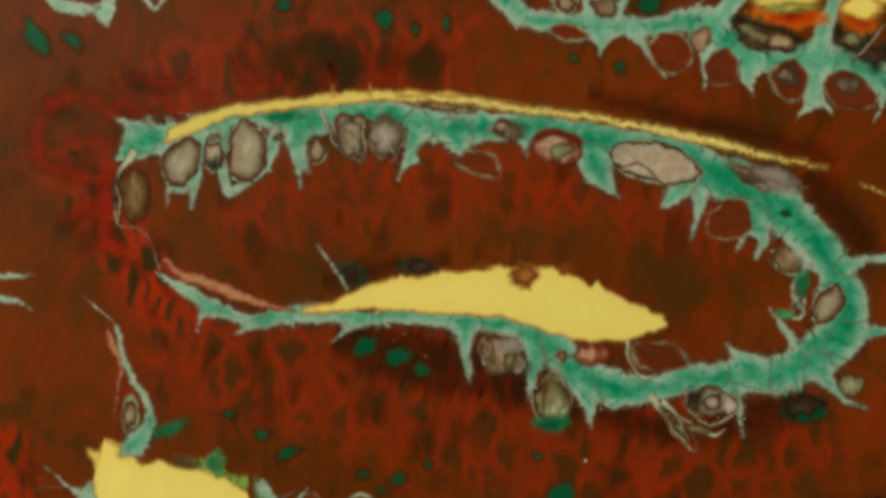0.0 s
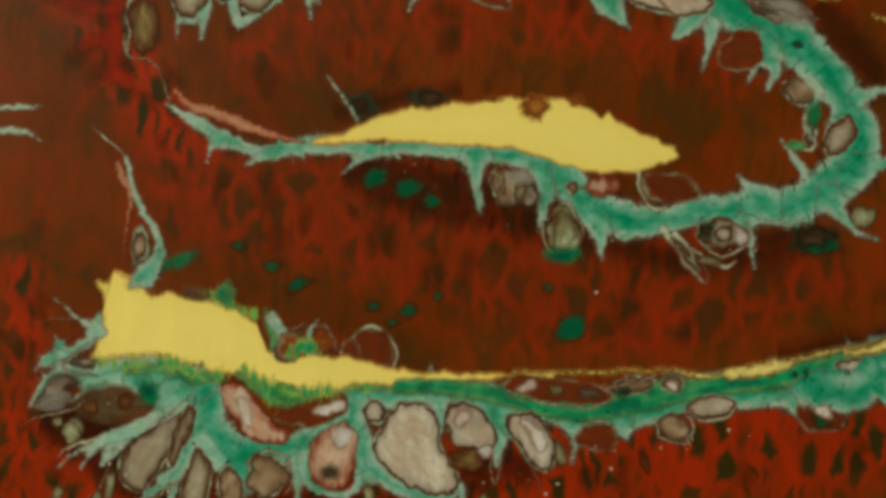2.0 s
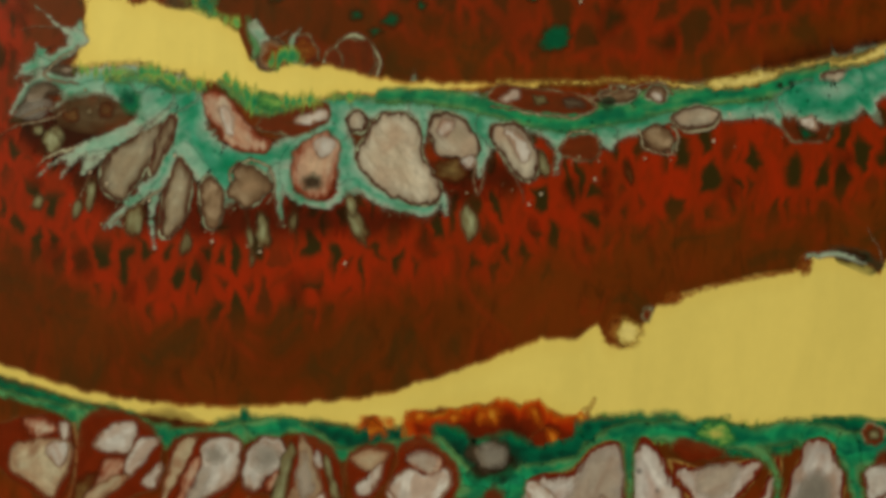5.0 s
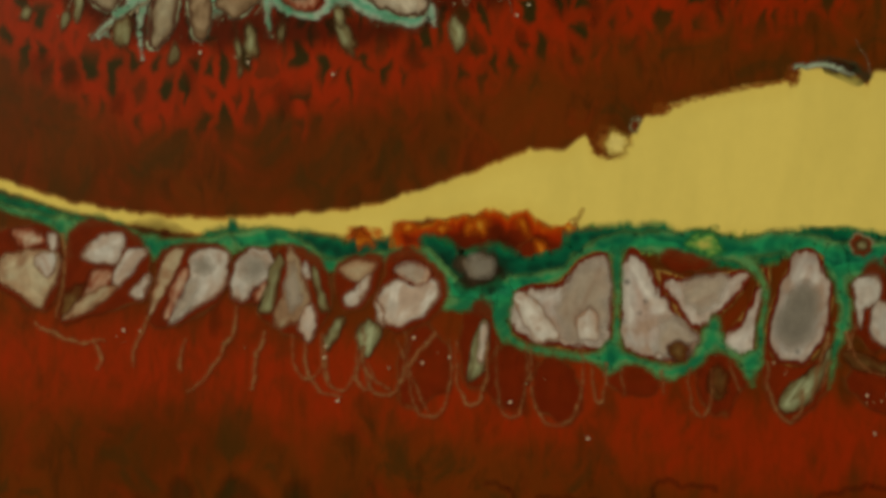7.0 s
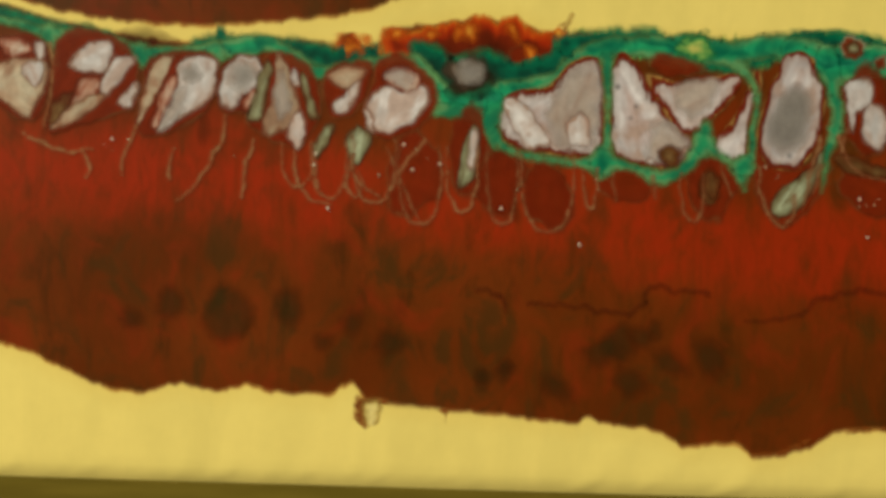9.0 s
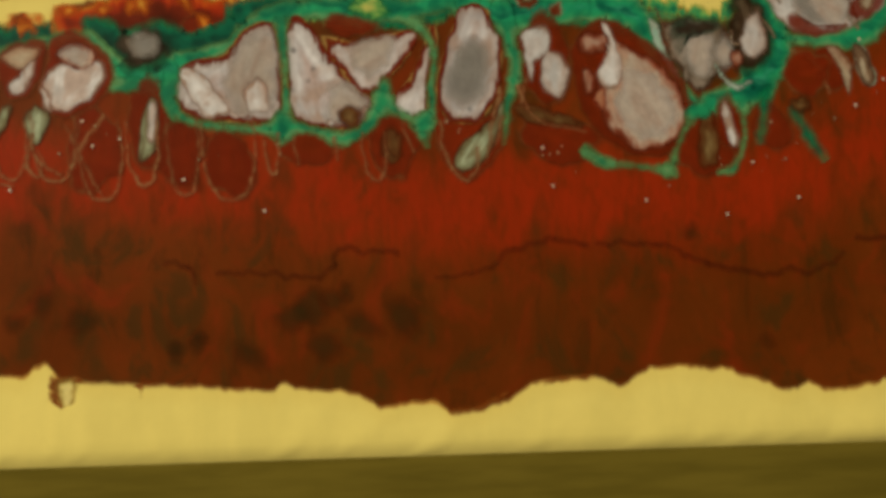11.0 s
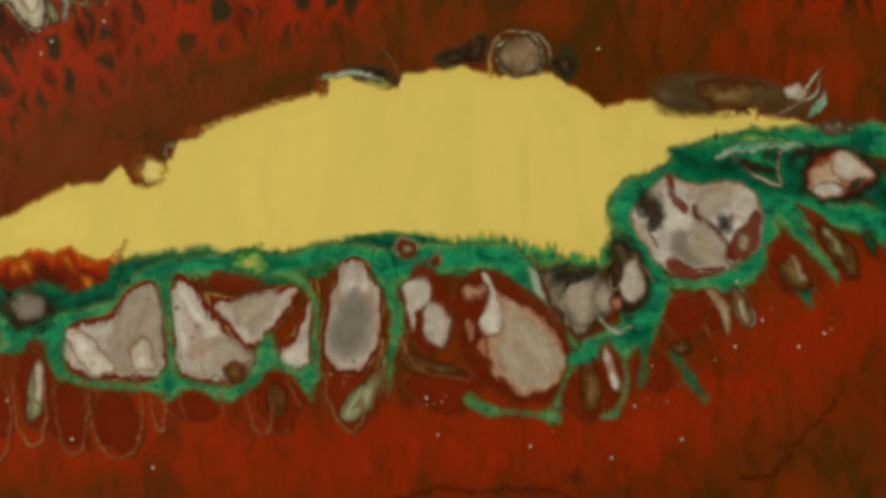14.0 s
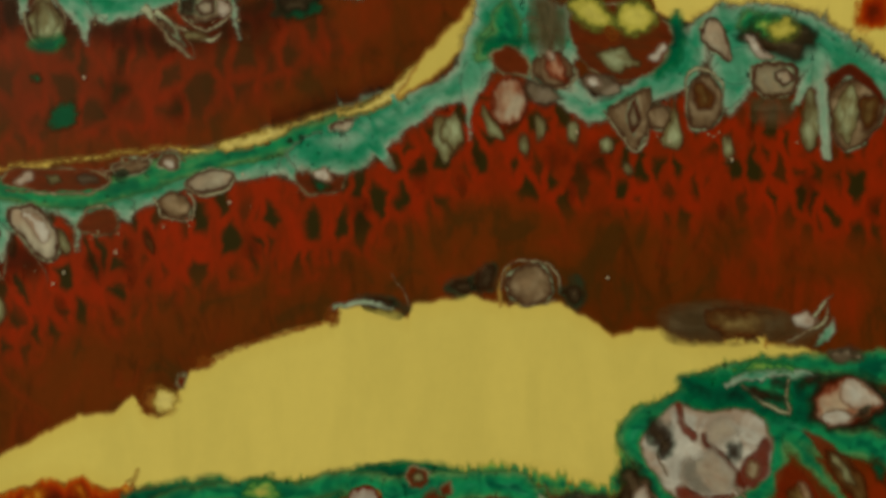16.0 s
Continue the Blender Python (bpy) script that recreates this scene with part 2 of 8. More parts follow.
    "beige": paint("beige_shard_paint", 1.6, [(0, srgb(150, 116, 92)), (0.2, srgb(172, 156, 136)), (1, srgb(184, 172, 154))], [(0, srgb(144, 96, 72)), (0.35, srgb(164, 132, 110)), (1, srgb(178, 160, 140))], soft=0.28, fray=0.6, fray_size=2.2, marble=3.5, vary=0.15, lines=0.15, comb=0.72, drift=0.72, tone=srgb(148, 116, 96)),
    "blush": paint("blush_cell_paint", 3.0, [(0, srgb(112, 46, 26)), (0.12, srgb(140, 82, 62)), (0.28, srgb(182, 146, 130)), (1, srgb(186, 160, 142))], [(0, srgb(104, 38, 18)), (0.2, srgb(136, 64, 42)), (0.5, srgb(166, 110, 88)), (1, PINK)], soft=0.25, fray=0.7, fray_size=2.2, marble=2.2, vary=0.25, bias=0.54, lines=0.20, comb=0.84, drift=0.96, tone=srgb(190, 172, 160)),
    "grey": paint("grey_cell_paint", 2.6, [(0, srgb(160, 170, 150)), (0.06, srgb(104, 60, 44)), (0.16, srgb(62, 26, 16)), (0.3, srgb(116, 98, 80)), (0.5, srgb(156, 146, 130)), (1, srgb(176, 168, 152))], [(0, srgb(120, 120, 100)), (0.1, srgb(70, 30, 18)), (0.36, srgb(108, 90, 74)), (0.7, GREY), (1, srgb(158, 144, 126))], soft=0.1, fray=0.5, fray_size=2.2, stretch=(1.3, 0.7, 1), marble=2.2, vary=0.25, lines=0.17, comb=0.5, drift=0.45, tone=srgb(152, 136, 118)),
    "taupe": paint("taupe_cell_paint", 2.4, [(0, srgb(150, 160, 140)), (0.06, srgb(92, 56, 42)), (0.14, srgb(78, 50, 36)), (0.3, srgb(118, 94, 74)), (1, srgb(140, 116, 94))], [(0, srgb(110, 120, 100)), (0.08, srgb(74, 46, 34)), (0.3, srgb(98, 74, 56)), (1, srgb(150, 122, 100))], soft=0.14, fray=0.45, fray_size=2.2, marble=2.6, vary=0.22, lines=0.1, comb=0.5, drift=0.4, tone=srgb(156, 134, 114)),
    "film": paint("red_film_cell_paint", 2.2, [(0, srgb(150, 146, 122)), (0.08, srgb(116, 70, 44)), (0.2, srgb(106, 42, 18)), (1, srgb(106, 42, 14))], [(0, srgb(110, 84, 60)), (0.15, srgb(92, 38, 16)), (1, srgb(90, 44, 20))], soft=0.2, fray=0.6, fray_size=1.4, marble=3, vary=0.25),
    "maroon": paint("maroon_cell_paint", 2.2, [(0, srgb(128, 74, 42)), (0.08, srgb(118, 46, 18)), (0.2, srgb(124, 36, 10)), (1, srgb(116, 38, 9))], [(0, srgb(116, 56, 28)), (0.1, srgb(112, 38, 12)), (1, srgb(132, 40, 12))], soft=0.22, fray=0.6, fray_size=2.2, marble=4, vary=0.2, cover=0.75),
    "leaf": paint("stone_green_paint", 1.2, [(0, srgb(96, 72, 46)), (0.3, srgb(124, 118, 92)), (0.6, srgb(144, 150, 122)), (1, srgb(170, 178, 152))], [(0, srgb(84, 56, 32)), (0.4, srgb(108, 96, 68)), (1, srgb(128, 120, 90))], soft=0.2, fray=0.66, stretch=(1.4, 0.6, 1), marble=1.6, vary=0.3, lines=0.15, drift=0.72, fray_size=1.8),
    "moss": paint("olive_cell_paint", 1.8, [(0, srgb(92, 44, 18)), (0.4, srgb(104, 74, 42)), (1, srgb(146, 122, 82))], [(0, srgb(80, 34, 12)), (0.5, srgb(84, 50, 24)), (1, srgb(110, 84, 50))], soft=0.3, fray=0.77, stretch=(1.3, 0.7, 1), marble=1.6, vary=0.3, lines=0.15, drift=0.72, fray_size=1.8),
    "coal": paint("dark_cell_paint", 2.0, [(0, srgb(40, 70, 54)), (0.2, srgb(44, 32, 20)), (1, srgb(58, 40, 26))], [(0, srgb(30, 60, 44)), (0.3, srgb(36, 24, 14)), (1, srgb(90, 74, 58))], soft=0.55, fray=1.6, marble=2, vary=0.25, cover=0.85, lines=0.15, drift=0.72, fray_size=2.2),
    "spot": paint("dark_spot_paint", 1.0, [(0, srgb(76, 36, 12)), (0.5, srgb(62, 42, 16)), (1, srgb(48, 48, 22))], [(0, srgb(72, 34, 12)), (0.5, srgb(66, 38, 14)), (1, srgb(56, 42, 18))], soft=0.5, fray=0.5, fray_size=1.1, marble=3, vary=0.3, cover=0.36),
    "scarlet": paint("bright_red_paint", 1.6, [(0, srgb(112, 38, 8)), (0.5, srgb(150, 34, 8)), (1, srgb(166, 36, 10))], soft=0.55, fray=1.3, fray_size=2.2, marble=2, vary=0.2, cover=0.42, joined=True),
    "soot": paint("soot_grey_paint", 1.8, [(0, srgb(96, 66, 40)), (1, srgb(84, 66, 46))], [(0, srgb(110, 84, 58)), (1, srgb(104, 86, 66))], soft=0.9, fray=1.2, fray_size=1.5, stretch=(1.4, 0.4, 1), marble=2, vary=0.3, cover=0.75, comb=0.6, drift=0.4),
    "jade": paint("green_spot_paint", 1.0, [(0, srgb(64, 46, 18)), (0.5, srgb(20, 74, 48)), (1, srgb(8, 84, 58))], soft=0.3, fray=0.6, fray_size=0.8, vary=0.2, cover=0.92),
}


def film_material():
    m, nt = nodes_of("red_brown_poured_paint")
    at = canvas_mm(nt)
    a = nt.nodes.new("ShaderNodeAttribute")
    a.attribute_name = "web"
    big = grain(nt, at, 26, 3, rough=0.5)
    mid = grain(nt, at, 5, 4, (1.5, 0.55, 1), 0.6, 0.6)
    fine = grain(nt, at, 0.5, 3, (1.4, 0.5, 1), 0.6)
    col = blend(nt, steps(nt, big, 0.35, 0.65), srgb(92, 40, 5), srgb(108, 47, 9))
    col = blend(nt, steps(nt, mid, 0.5, 0.75), col, srgb(76, 38, 6))
    pat = grain(nt, at, 9, 5, (1.2, 0.8, 1), 0.6, 1.0)
    col = blend(nt, calc(nt, "MULTIPLY", steps(nt, pat, 0.5, 0.7), 0.4), col, srgb(138, 40, 10))
    col = blend(nt, calc(nt, "MULTIPLY", steps(nt, pat, 0.5, 0.34), 0.7), col, srgb(66, 44, 13))
    rain = grain(nt, at, 1.3, 4, (1.3, 0.3, 1), 0.65, 0.9)
    jig = nt.nodes.new("ShaderNodeTexNoise")
    jig.inputs["Scale"].default_value, jig.inputs["Detail"].default_value = 0.35, 2.0
    nt.links.new(at, jig.inputs["Vector"])
    moved = nt.nodes.new("ShaderNodeVectorMath")
    moved.operation = "MULTIPLY_ADD"
    nt.links.new(jig.outputs["Color"], moved.inputs[0])
    moved.inputs[1].default_value = (2.4, 2.8, 0)
    nt.links.new(at, moved.inputs[2])
    darks = []
    for across, down, lo, hi in ((2.6, 5.4, 0.06, 0.29), (3.6, 6.4, 0.02, 0.27)):
        mp = add(nt, "ShaderNodeMapping", Vector=moved.outputs[0], Scale=(1 / across, 1 / down, 0.0))
        edge, hole = nt.nodes.new("ShaderNodeTexVoronoi"), nt.nodes.new("ShaderNodeTexVoronoi")
        edge.feature = "DISTANCE_TO_EDGE"
        for v in (edge, hole):
            v.inputs["Scale"].default_value = 1.0
            nt.links.new(mp.outputs[0], v.inputs["Vector"])
        some = add(nt, "ShaderNodeSeparateColor", Color=hole.outputs["Color"]).outputs[0]
        darks.append(calc(nt, "MULTIPLY", steps(nt, edge.outputs["Distance"], lo, hi), steps(nt, some, -0.1, 0.3)))
    coarse = nt.nodes.new("ShaderNodeAttribute")
    coarse.attribute_name = "coarse"
    dark = calc(nt, "ADD", calc(nt, "MULTIPLY", darks[0], calc(nt, "SUBTRACT", 1.0, coarse.outputs["Fac"])), calc(nt, "MULTIPLY", calc(nt, "ADD", calc(nt, "MULTIPLY", darks[1], 0.55), 0.28), coarse.outputs["Fac"]))
    mesh = blend(nt, dark, blend(nt, steps(nt, mid, 0.3, 0.7), srgb(156, 39, 8), srgb(126, 39, 8)), srgb(50, 40, 13))
    n = nt.nodes.new("ShaderNodeAttribute")
    n.attribute_name = "net"
    wet = calc(nt, "MULTIPLY", a.outputs["Fac"], calc(nt, "ADD", calc(nt, "ADD", calc(nt, "MULTIPLY", mid, -1.2), calc(nt, "MULTIPLY", pat, 0.9)), 0.95))
    col = blend(nt, calc(nt, "MULTIPLY", steps(nt, wet, 0.1, 0.9), calc(nt, "ADD", calc(nt, "MULTIPLY", steps(nt, rain, 0.25, 0.65), 0.35), 0.65)), col, srgb(150, 40, 9))
    col = blend(nt, steps(nt, calc(nt, "ADD", n.outputs["Fac"], calc(nt, "MULTIPLY", calc(nt, "SUBTRACT", pat, 0.47), 0.7)), 0.12, 0.65), col, mesh)
    lum = calc(nt, "ADD", calc(nt, "MULTIPLY", calc(nt, "ADD", fine, rain), 0.2), 0.8)
    col = blend(nt, 1.0, col, lum, "MULTIPLY")
    finish(nt, col, 0.4, None, mid, 0.08)
    return m


def plain(name, dark, light, size, stretch, rough):
    m, nt = nodes_of(name)
    at = canvas_mm(nt)
    g = grain(nt, at, size, 5, stretch)
    finish(nt, blend(nt, steps(nt, g, 0.3, 0.7), dark, light), rough, None, g, 0.3)
    return m


FILM = film_material()
BARE = plain("yellow_edge_paint", srgb(230, 205, 108), srgb(240, 216, 122), 6, (1, 1, 1), 0.45)
BOARD = plain("olive_board", srgb(98, 84, 26), srgb(114, 98, 34), 4, (0.2, 1.5, 1), 0.7)
TABLE = plain("dark_table_wood", srgb(40, 30, 14), srgb(58, 44, 22), 8, (0.15, 1.4, 1), 0.6)


# ---- building helpers ----
def mesh_of(name, verts, faces, material, parent=None, inward=None, flow=None, smooth=True):
    me = bpy.data.meshes.new(name)
    me.from_pydata(verts, [], faces)
    if inward is not None:
        me.attributes.new("inward", "FLOAT", "POINT").data.foreach_set("value", np.asarray(inward, np.float32))
        me.attributes.new("reach", "FLOAT", "POINT").data.foreach_set("value", np.asarray(inward, np.float32))
    if flow is not None:
        me.attributes.new("flow", "FLOAT_VECTOR", "POINT").data.foreach_set("vector", np.asarray(flow, np.float32).ravel())
    if smooth:
        me.polygons.foreach_set("use_smooth", [True] * len(me.polygons))
    me.materials.append(material)
    ob = new(name, me)
    ob.parent = parent
    return ob


def slab(name, x0, x1, y0, y1, z0, z1, material, parent=None, bevel=1.0):
    """A box in mm with rounded edges."""
    bm = bmesh.new()
    bmesh.ops.create_cube(bm, size=1)
    for v in bm.verts:
        v.co = Vector(((x0 + x1) / 2 + v.co.x * (x1 - x0), (y0 + y1) / 2 + v.co.y * (y1 - y0), (z0 + z1) / 2 + v.co.z * (z1 - z0))) * MM
    bmesh.ops.bevel(bm, geom=bm.edges[:], offset=bevel * MM, segments=4, profile=0.5, affect="EDGES")
    me = bpy.data.meshes.new(name)
    bm.to_mesh(me)
    bm.free()
    me.polygons.foreach_set("use_smooth", [True] * len(me.polygons))
    me.materials.append(material)
    ob = new(name, me)
    ob.parent = parent
    return ob


# ---- table, board and canvas ----
X0, X1, Y0, Y1 = -95.0, 205.0, -131.0, 119.0
H = TOP * 1000
tagged(slab("table", -700, 800, -500, 700, -30, 0, TABLE, bevel=3), "dark brown wooden table top under the painting", "table", kind="structure")
tagged(slab("drying_board", X0 - 8, X1 + 8, Y0 - 14.0, Y1 + 8, 0, H - 0.95, BOARD, bevel=0.6), "flat olive-brown board lying on the dark table", "board")
painting = tagged(new("poured_painting"), "abstract acrylic pour painting in red, teal, yellow and white", "painting")
painting.location = (0.05, 0, TOP - 0.00095)
painting.matrix_parent_inverse = Matrix()
SHIFT = Matrix.Translation((-0.05, 0, 0.00095 - TOP))


def under(ob):
    """Makes ob a part of the painting, where it is."""
    ob.parent = painting
    ob.matrix_parent_inverse = SHIFT
    return ob


under(slab("canvas", X0, X1, Y0 + 1.2, Y1, H - 0.95, H - 0.45, BARE, bevel=0.2))["label"] = "yellow-painted canvas edge with rounded corners"

# ---- red film, dark spots ----
WEBS, SPOTS = [], []
rnd = random.Random(5)


def spline(points, step):
    """A smooth curve through rows of numbers, a row about every step mm."""
    p = np.array(points, float)
    p = np.vstack([2 * p[0] - p[1], p, 2 * p[-1] - p[-2]])
    out = []
    for i in range(1, len(p) - 2):
        n = max(2, int(np.hypot(*(p[i + 1] - p[i])[:2]) / step))
        for t in np.arange(n) / n:
            out.append(0.5 * (2 * p[i] + (p[i + 1] - p[i - 1]) * t + (2 * p[i - 1] - 5 * p[i] + 4 * p[i + 1] - p[i + 2]) * t * t + (3 * p[i] - p[i - 1] - 3 * p[i + 1] + p[i + 2]) * t ** 3))
    out.append(p[-2])
    return np.array(out)


def spot(x, y, rx, ry, turn):
    SPOTS.append((x, y, rx, ry, turn))


def web(points, count, lean, strength, size):
    """A band of bright red with a net of long dark spots in it."""
    s = spline(points, 1.0)
    WEBS.append((s, strength, count > 20, size > 1.1))
    for _ in range(count // 3):
        x, y, w = s[rnd.randrange(len(s))]
        ry = rnd.uniform(0.7, 2.6) * size
        SPOTS.append((x + rnd.uniform(-0.5, 0.5) * w, y + rnd.uniform(-0.5, 0.5) * w, ry * rnd.uniform(0.3, 0.6), ry, lean + rnd.uniform(-12, 12)))


LEVEL = [0.0]


def lift():
    """Each next layer of paint lies a little higher than the ones before."""
    LEVEL[0] += 0.0002
    return H + 0.02 + LEVEL[0]


NAMES = {"soot": "soot_grey_smear", "scarlet": "red_strand", "maroon": "maroon_cell", "yellow": "yellow_pool", "teal": "teal_vein", "mint": "mint_vein", "pale": "pale_strand", "green": "green_vein", "deep": "dark_green_vein", "line": "fine_line", "ochre": "ochre_line", "dark": "dark_streak", "mist": "pale_haze", "smoke": "grey_blotch", "sulphur": "sulphur_blot", "veil": "pink_veil", "dusk": "dusky_blotch", "seam": "maroon_seam", "crack": "dark_crack",
         "pink": "pink_streak", "orange": "orange_patch", "ember": "golden_blot", "fringe": "green_fringe", "stain": "brown_stain", "lime": "lime_patch", "white": "white_cell", "shard": "white_shard", "pearl": "pearl_cell", "beige": "beige_shard", "blush": "pink_cell", "grey": "grey_cell", "taupe": "brown_cell",
         "film": "red_cell", "leaf": "green_grey_fleck", "moss": "olive_fleck", "coal": "dark_cell", "spot": "dark_spot", "jade": "green_spot"}


BARBED = {"mist": 1.6, "teal": 0.8, "mint": 0.5, "green": 0.3, "deep": 0.6, "yellow": 0.5, "fringe": 0.5}
THIN = {"line": 0.05, "pale": 0.08, "seam": 0.05, "crack": 0.05, "mint": 0.2, "ochre": 0.12}
CUTS = (-1.0, -0.75, -0.5, -0.25, 0, 0.25, 0.5, 0.75, 1.0)
# paints that run into their like: a vein's neighbours round off the corners where they meet
RUNS = {"teal": "teal", "mint": "teal", "mist": "mist", "green": "green", "deep": "deep", "scarlet": "scarlet", "fringe": "fringe"}
JOINED = []


def ribbon(kind, s, z, out):
    """Adds a strip along the rows s of (x, y, width) to the lists out: verts, faces, inward, flow. Returns its middle line, sides and reach."""
    verts, faces, inward, flow = out
    xy, half = s[:, :2], np.maximum(s[:, 2], 0.1) / 2 * (0.72 if kind == "pale" else 1.0)
    sway = 0.9 if kind == "crack" else 0.35 if kind in ("pale", "line", "mint", "ochre") else 0.2
    xy = xy + sway * np.array([[noise.noise((x * 0.5, y * 0.5, 4)), noise.noise((x * 0.5, y * 0.5, 14)) + 0.5 * noise.noise((x * 1.6, y * 1.6, 24))] for x, y in xy])
    way = np.gradient(xy, axis=0)
    way /= np.linalg.norm(way, axis=1)[:, None] + 1e-9
    side = np.stack([-way[:, 1], way[:, 0]], 1)
    rim = 1.8 if kind == "fringe" else 0.9 if kind in RUNS else 1.6 if kind == "dark" else 0.5 if half.max() > 0.6 else 0.2
    cuts = tuple(k / 7 for k in range(-7, 8)) if kind in RUNS else CUTS
    first, n = len(verts), len(cuts)
    for i in range(len(s)):
        wob = [half[i] * (1 + 0.35 * noise.noise((xy[i][0] * 0.45, xy[i][1] * 0.45, q))) for q in (3.1, 8.7)]
        if kind in BARBED and half[i] > 0.5:
            for k, q in enumerate((21.0, 47.0)):
                sharp = noise.noise((xy[i][0] * 0.45, xy[i][1] * 0.45, q)) + 0.5 * noise.noise((xy[i][0] * 1.5, xy[i][1] * 1.5, q))
                wob[k] += BARBED[kind] * max(0.0, sharp - 0.22) ** 1.6 * 3.0
        for c in cuts:
            reach = wob[0] if c < 0 else wob[1]
            off = c * (reach + rim)
            q = xy[i] + side[i] * off
            d = reach - abs(off)
            verts.append((q[0] * MM, q[1] * MM, (z + 0.0001 * min(max(d, 0), 1.0)) * MM))
            inward.append(d - THIN.get(kind, 0.3) * max(0.0, 1 - half[i] / 0.8))
            flow.append((i * 0.25, off, LEVEL[0] * 350))
    faces += [(first + i * n + j, first + i * n + j + 1, first + (i + 1) * n + j + 1, first + (i + 1) * n + j) for i in range(len(s) - 1) for j in range(n - 1)]
    return xy, way, side, half


def vein(kind, points):
    """A strip of paint along a curve of (x, y, width); broad teal ones have a pale haze and hairs at their edges."""
    broad = kind == "teal" and max(p[2] for p in points) > 1.4
    if broad:
        vein("mist", [(x, y, w + 0.8 * min(1.0, w / 2.5)) for x, y, w in points])
    out = ([], [], [], [])
    z = lift()
    if kind in RUNS and len(points) > 1:
        ends = [np.array(q, float) for q in (points[0], points[1], points[-2], points[-1])]
        caps = []
        for tip, back in ((ends[0], ends[1]), (ends[3], ends[2])):
            on = (tip - back)[:2]
            on = tip[:2] + on / (np.hypot(*on) + 1e-9) * (0.7 * tip[2] + 0.5)
            caps.append((*on, 0.02))
        points = [caps[0], *points, caps[1]]
    xy, way, side, half = ribbon(kind, spline(points, 0.25), z, out)
    if broad:
        i = rnd.randrange(4, 12)
        while i < len(xy) - 4:
            turn = rnd.choice((-1, 1))
            lean = side[i] * turn + way[i] * rnd.uniform(-0.7, 0.7)
            root = xy[i] + side[i] * turn * half[i] * 0.7
            size = rnd.uniform(1.0, 2.8) * min(1.0, half[i] / 1.5)
            bend = way[i] * rnd.uniform(-0.5, 0.5)
            wide = rnd.uniform(0.5, 1.1)
            ribbon("hair", spline([(*root, wide), (*(root + lean * size * 0.5), wide * 0.5), (*(root + lean * size + bend), 0.1)], 0.25), z + 0.0004, out)
            i += rnd.randrange(5, 18)
    verts, faces, inward, flow = out
    ob = under(mesh_of(NAMES[kind], verts, faces, PAINT[kind], None, inward, flow))
    if kind in RUNS:
        JOINED.append((RUNS[kind], ob, xy, half))
    return ob


def join_veins():
    """Lets veins of one paint run into each other: sums their reach on a grid of 0.25 mm and reads it back at each vein."""
    cell_mm, k = 0.25, 1.7
    nx, ny = int((X1 - X0 + 40) / cell_mm), int((Y1 - Y0 + 40) / cell_mm)
    for run in sorted(set(RUNS.values())):
        total = np.zeros((ny, nx), np.float32)
        for group, ob, xy, half in JOINED:
            if group != run:
                continue
            far = half.max() + 2.5
            lo = np.floor((xy.min(0) - far - (X0 - 20, Y0 - 20)) / cell_mm).astype(int)
            hi = np.ceil((xy.max(0) + far - (X0 - 20, Y0 - 20)) / cell_mm).astype(int)
            lo, hi = np.clip(lo, 0, (nx - 1, ny - 1)), np.clip(hi, 1, (nx, ny))
            best = np.full((hi[1] - lo[1], hi[0] - lo[0]), -9.0, np.float32)
            for (x, y), h in zip(xy[::2], half[::2] * 0.92):
                a = np.array((x - X0 + 20, y - Y0 + 20)) / cell_mm - lo
                r = (h + 2.5) / cell_mm
                x0, y0 = max(0, int(a[0] - r)), max(0, int(a[1] - r))
                x1, y1 = int(a[0] + r) + 1, int(a[1] + r) + 1
                part = best[y0:y1, x0:x1]
                if part.size == 0:
                    continue
                gx, gy = np.arange(x0, x0 + part.shape[1]) - a[0], np.arange(y0, y0 + part.shape[0]) - a[1]
                np.maximum(part, h - np.sqrt(gx[None, :] ** 2 + gy[:, None] ** 2) * cell_mm, out=part)
            total[lo[1]:hi[1], lo[0]:hi[0]] += np.where(best > -8, np.exp(k * np.minimum(best, 6)), 0)
        field = np.log(np.maximum(total, 1e-6)) / k
        for group, ob, xy, half in JOINED:
            if group != run:
                continue
            me = ob.data
            co = np.empty(len(me.vertices) * 3, np.float32)
            me.vertices.foreach_get("co", co)
            p = (co.reshape(-1, 3)[:, :2] / MM - (X0 - 20, Y0 - 20)) / cell_mm
            i = np.clip(p.astype(int), 0, (nx - 2, ny - 2))
            f = np.clip(p - i, 0, 1)
            f00, f10, f01, f11 = (field[i[:, 1] + b, i[:, 0] + a] for a, b in ((0, 0), (1, 0), (0, 1), (1, 1)))
            all_in = (f00 * (1 - f[:, 0]) + f10 * f[:, 0]) * (1 - f[:, 1]) + (f01 * (1 - f[:, 0]) + f11 * f[:, 0]) * f[:, 1]
            own = np.empty(len(me.vertices), np.float32)
            me.attributes["inward"].data.foreach_get("value", own)
            me.attributes["inward"].data.foreach_set("value", np.maximum(own, all_in).astype(np.float32))
            reach = np.maximum(own, np.minimum(all_in, own + 0.8))
            me.attributes["reach"].data.foreach_set("value", reach.astype(np.float32))


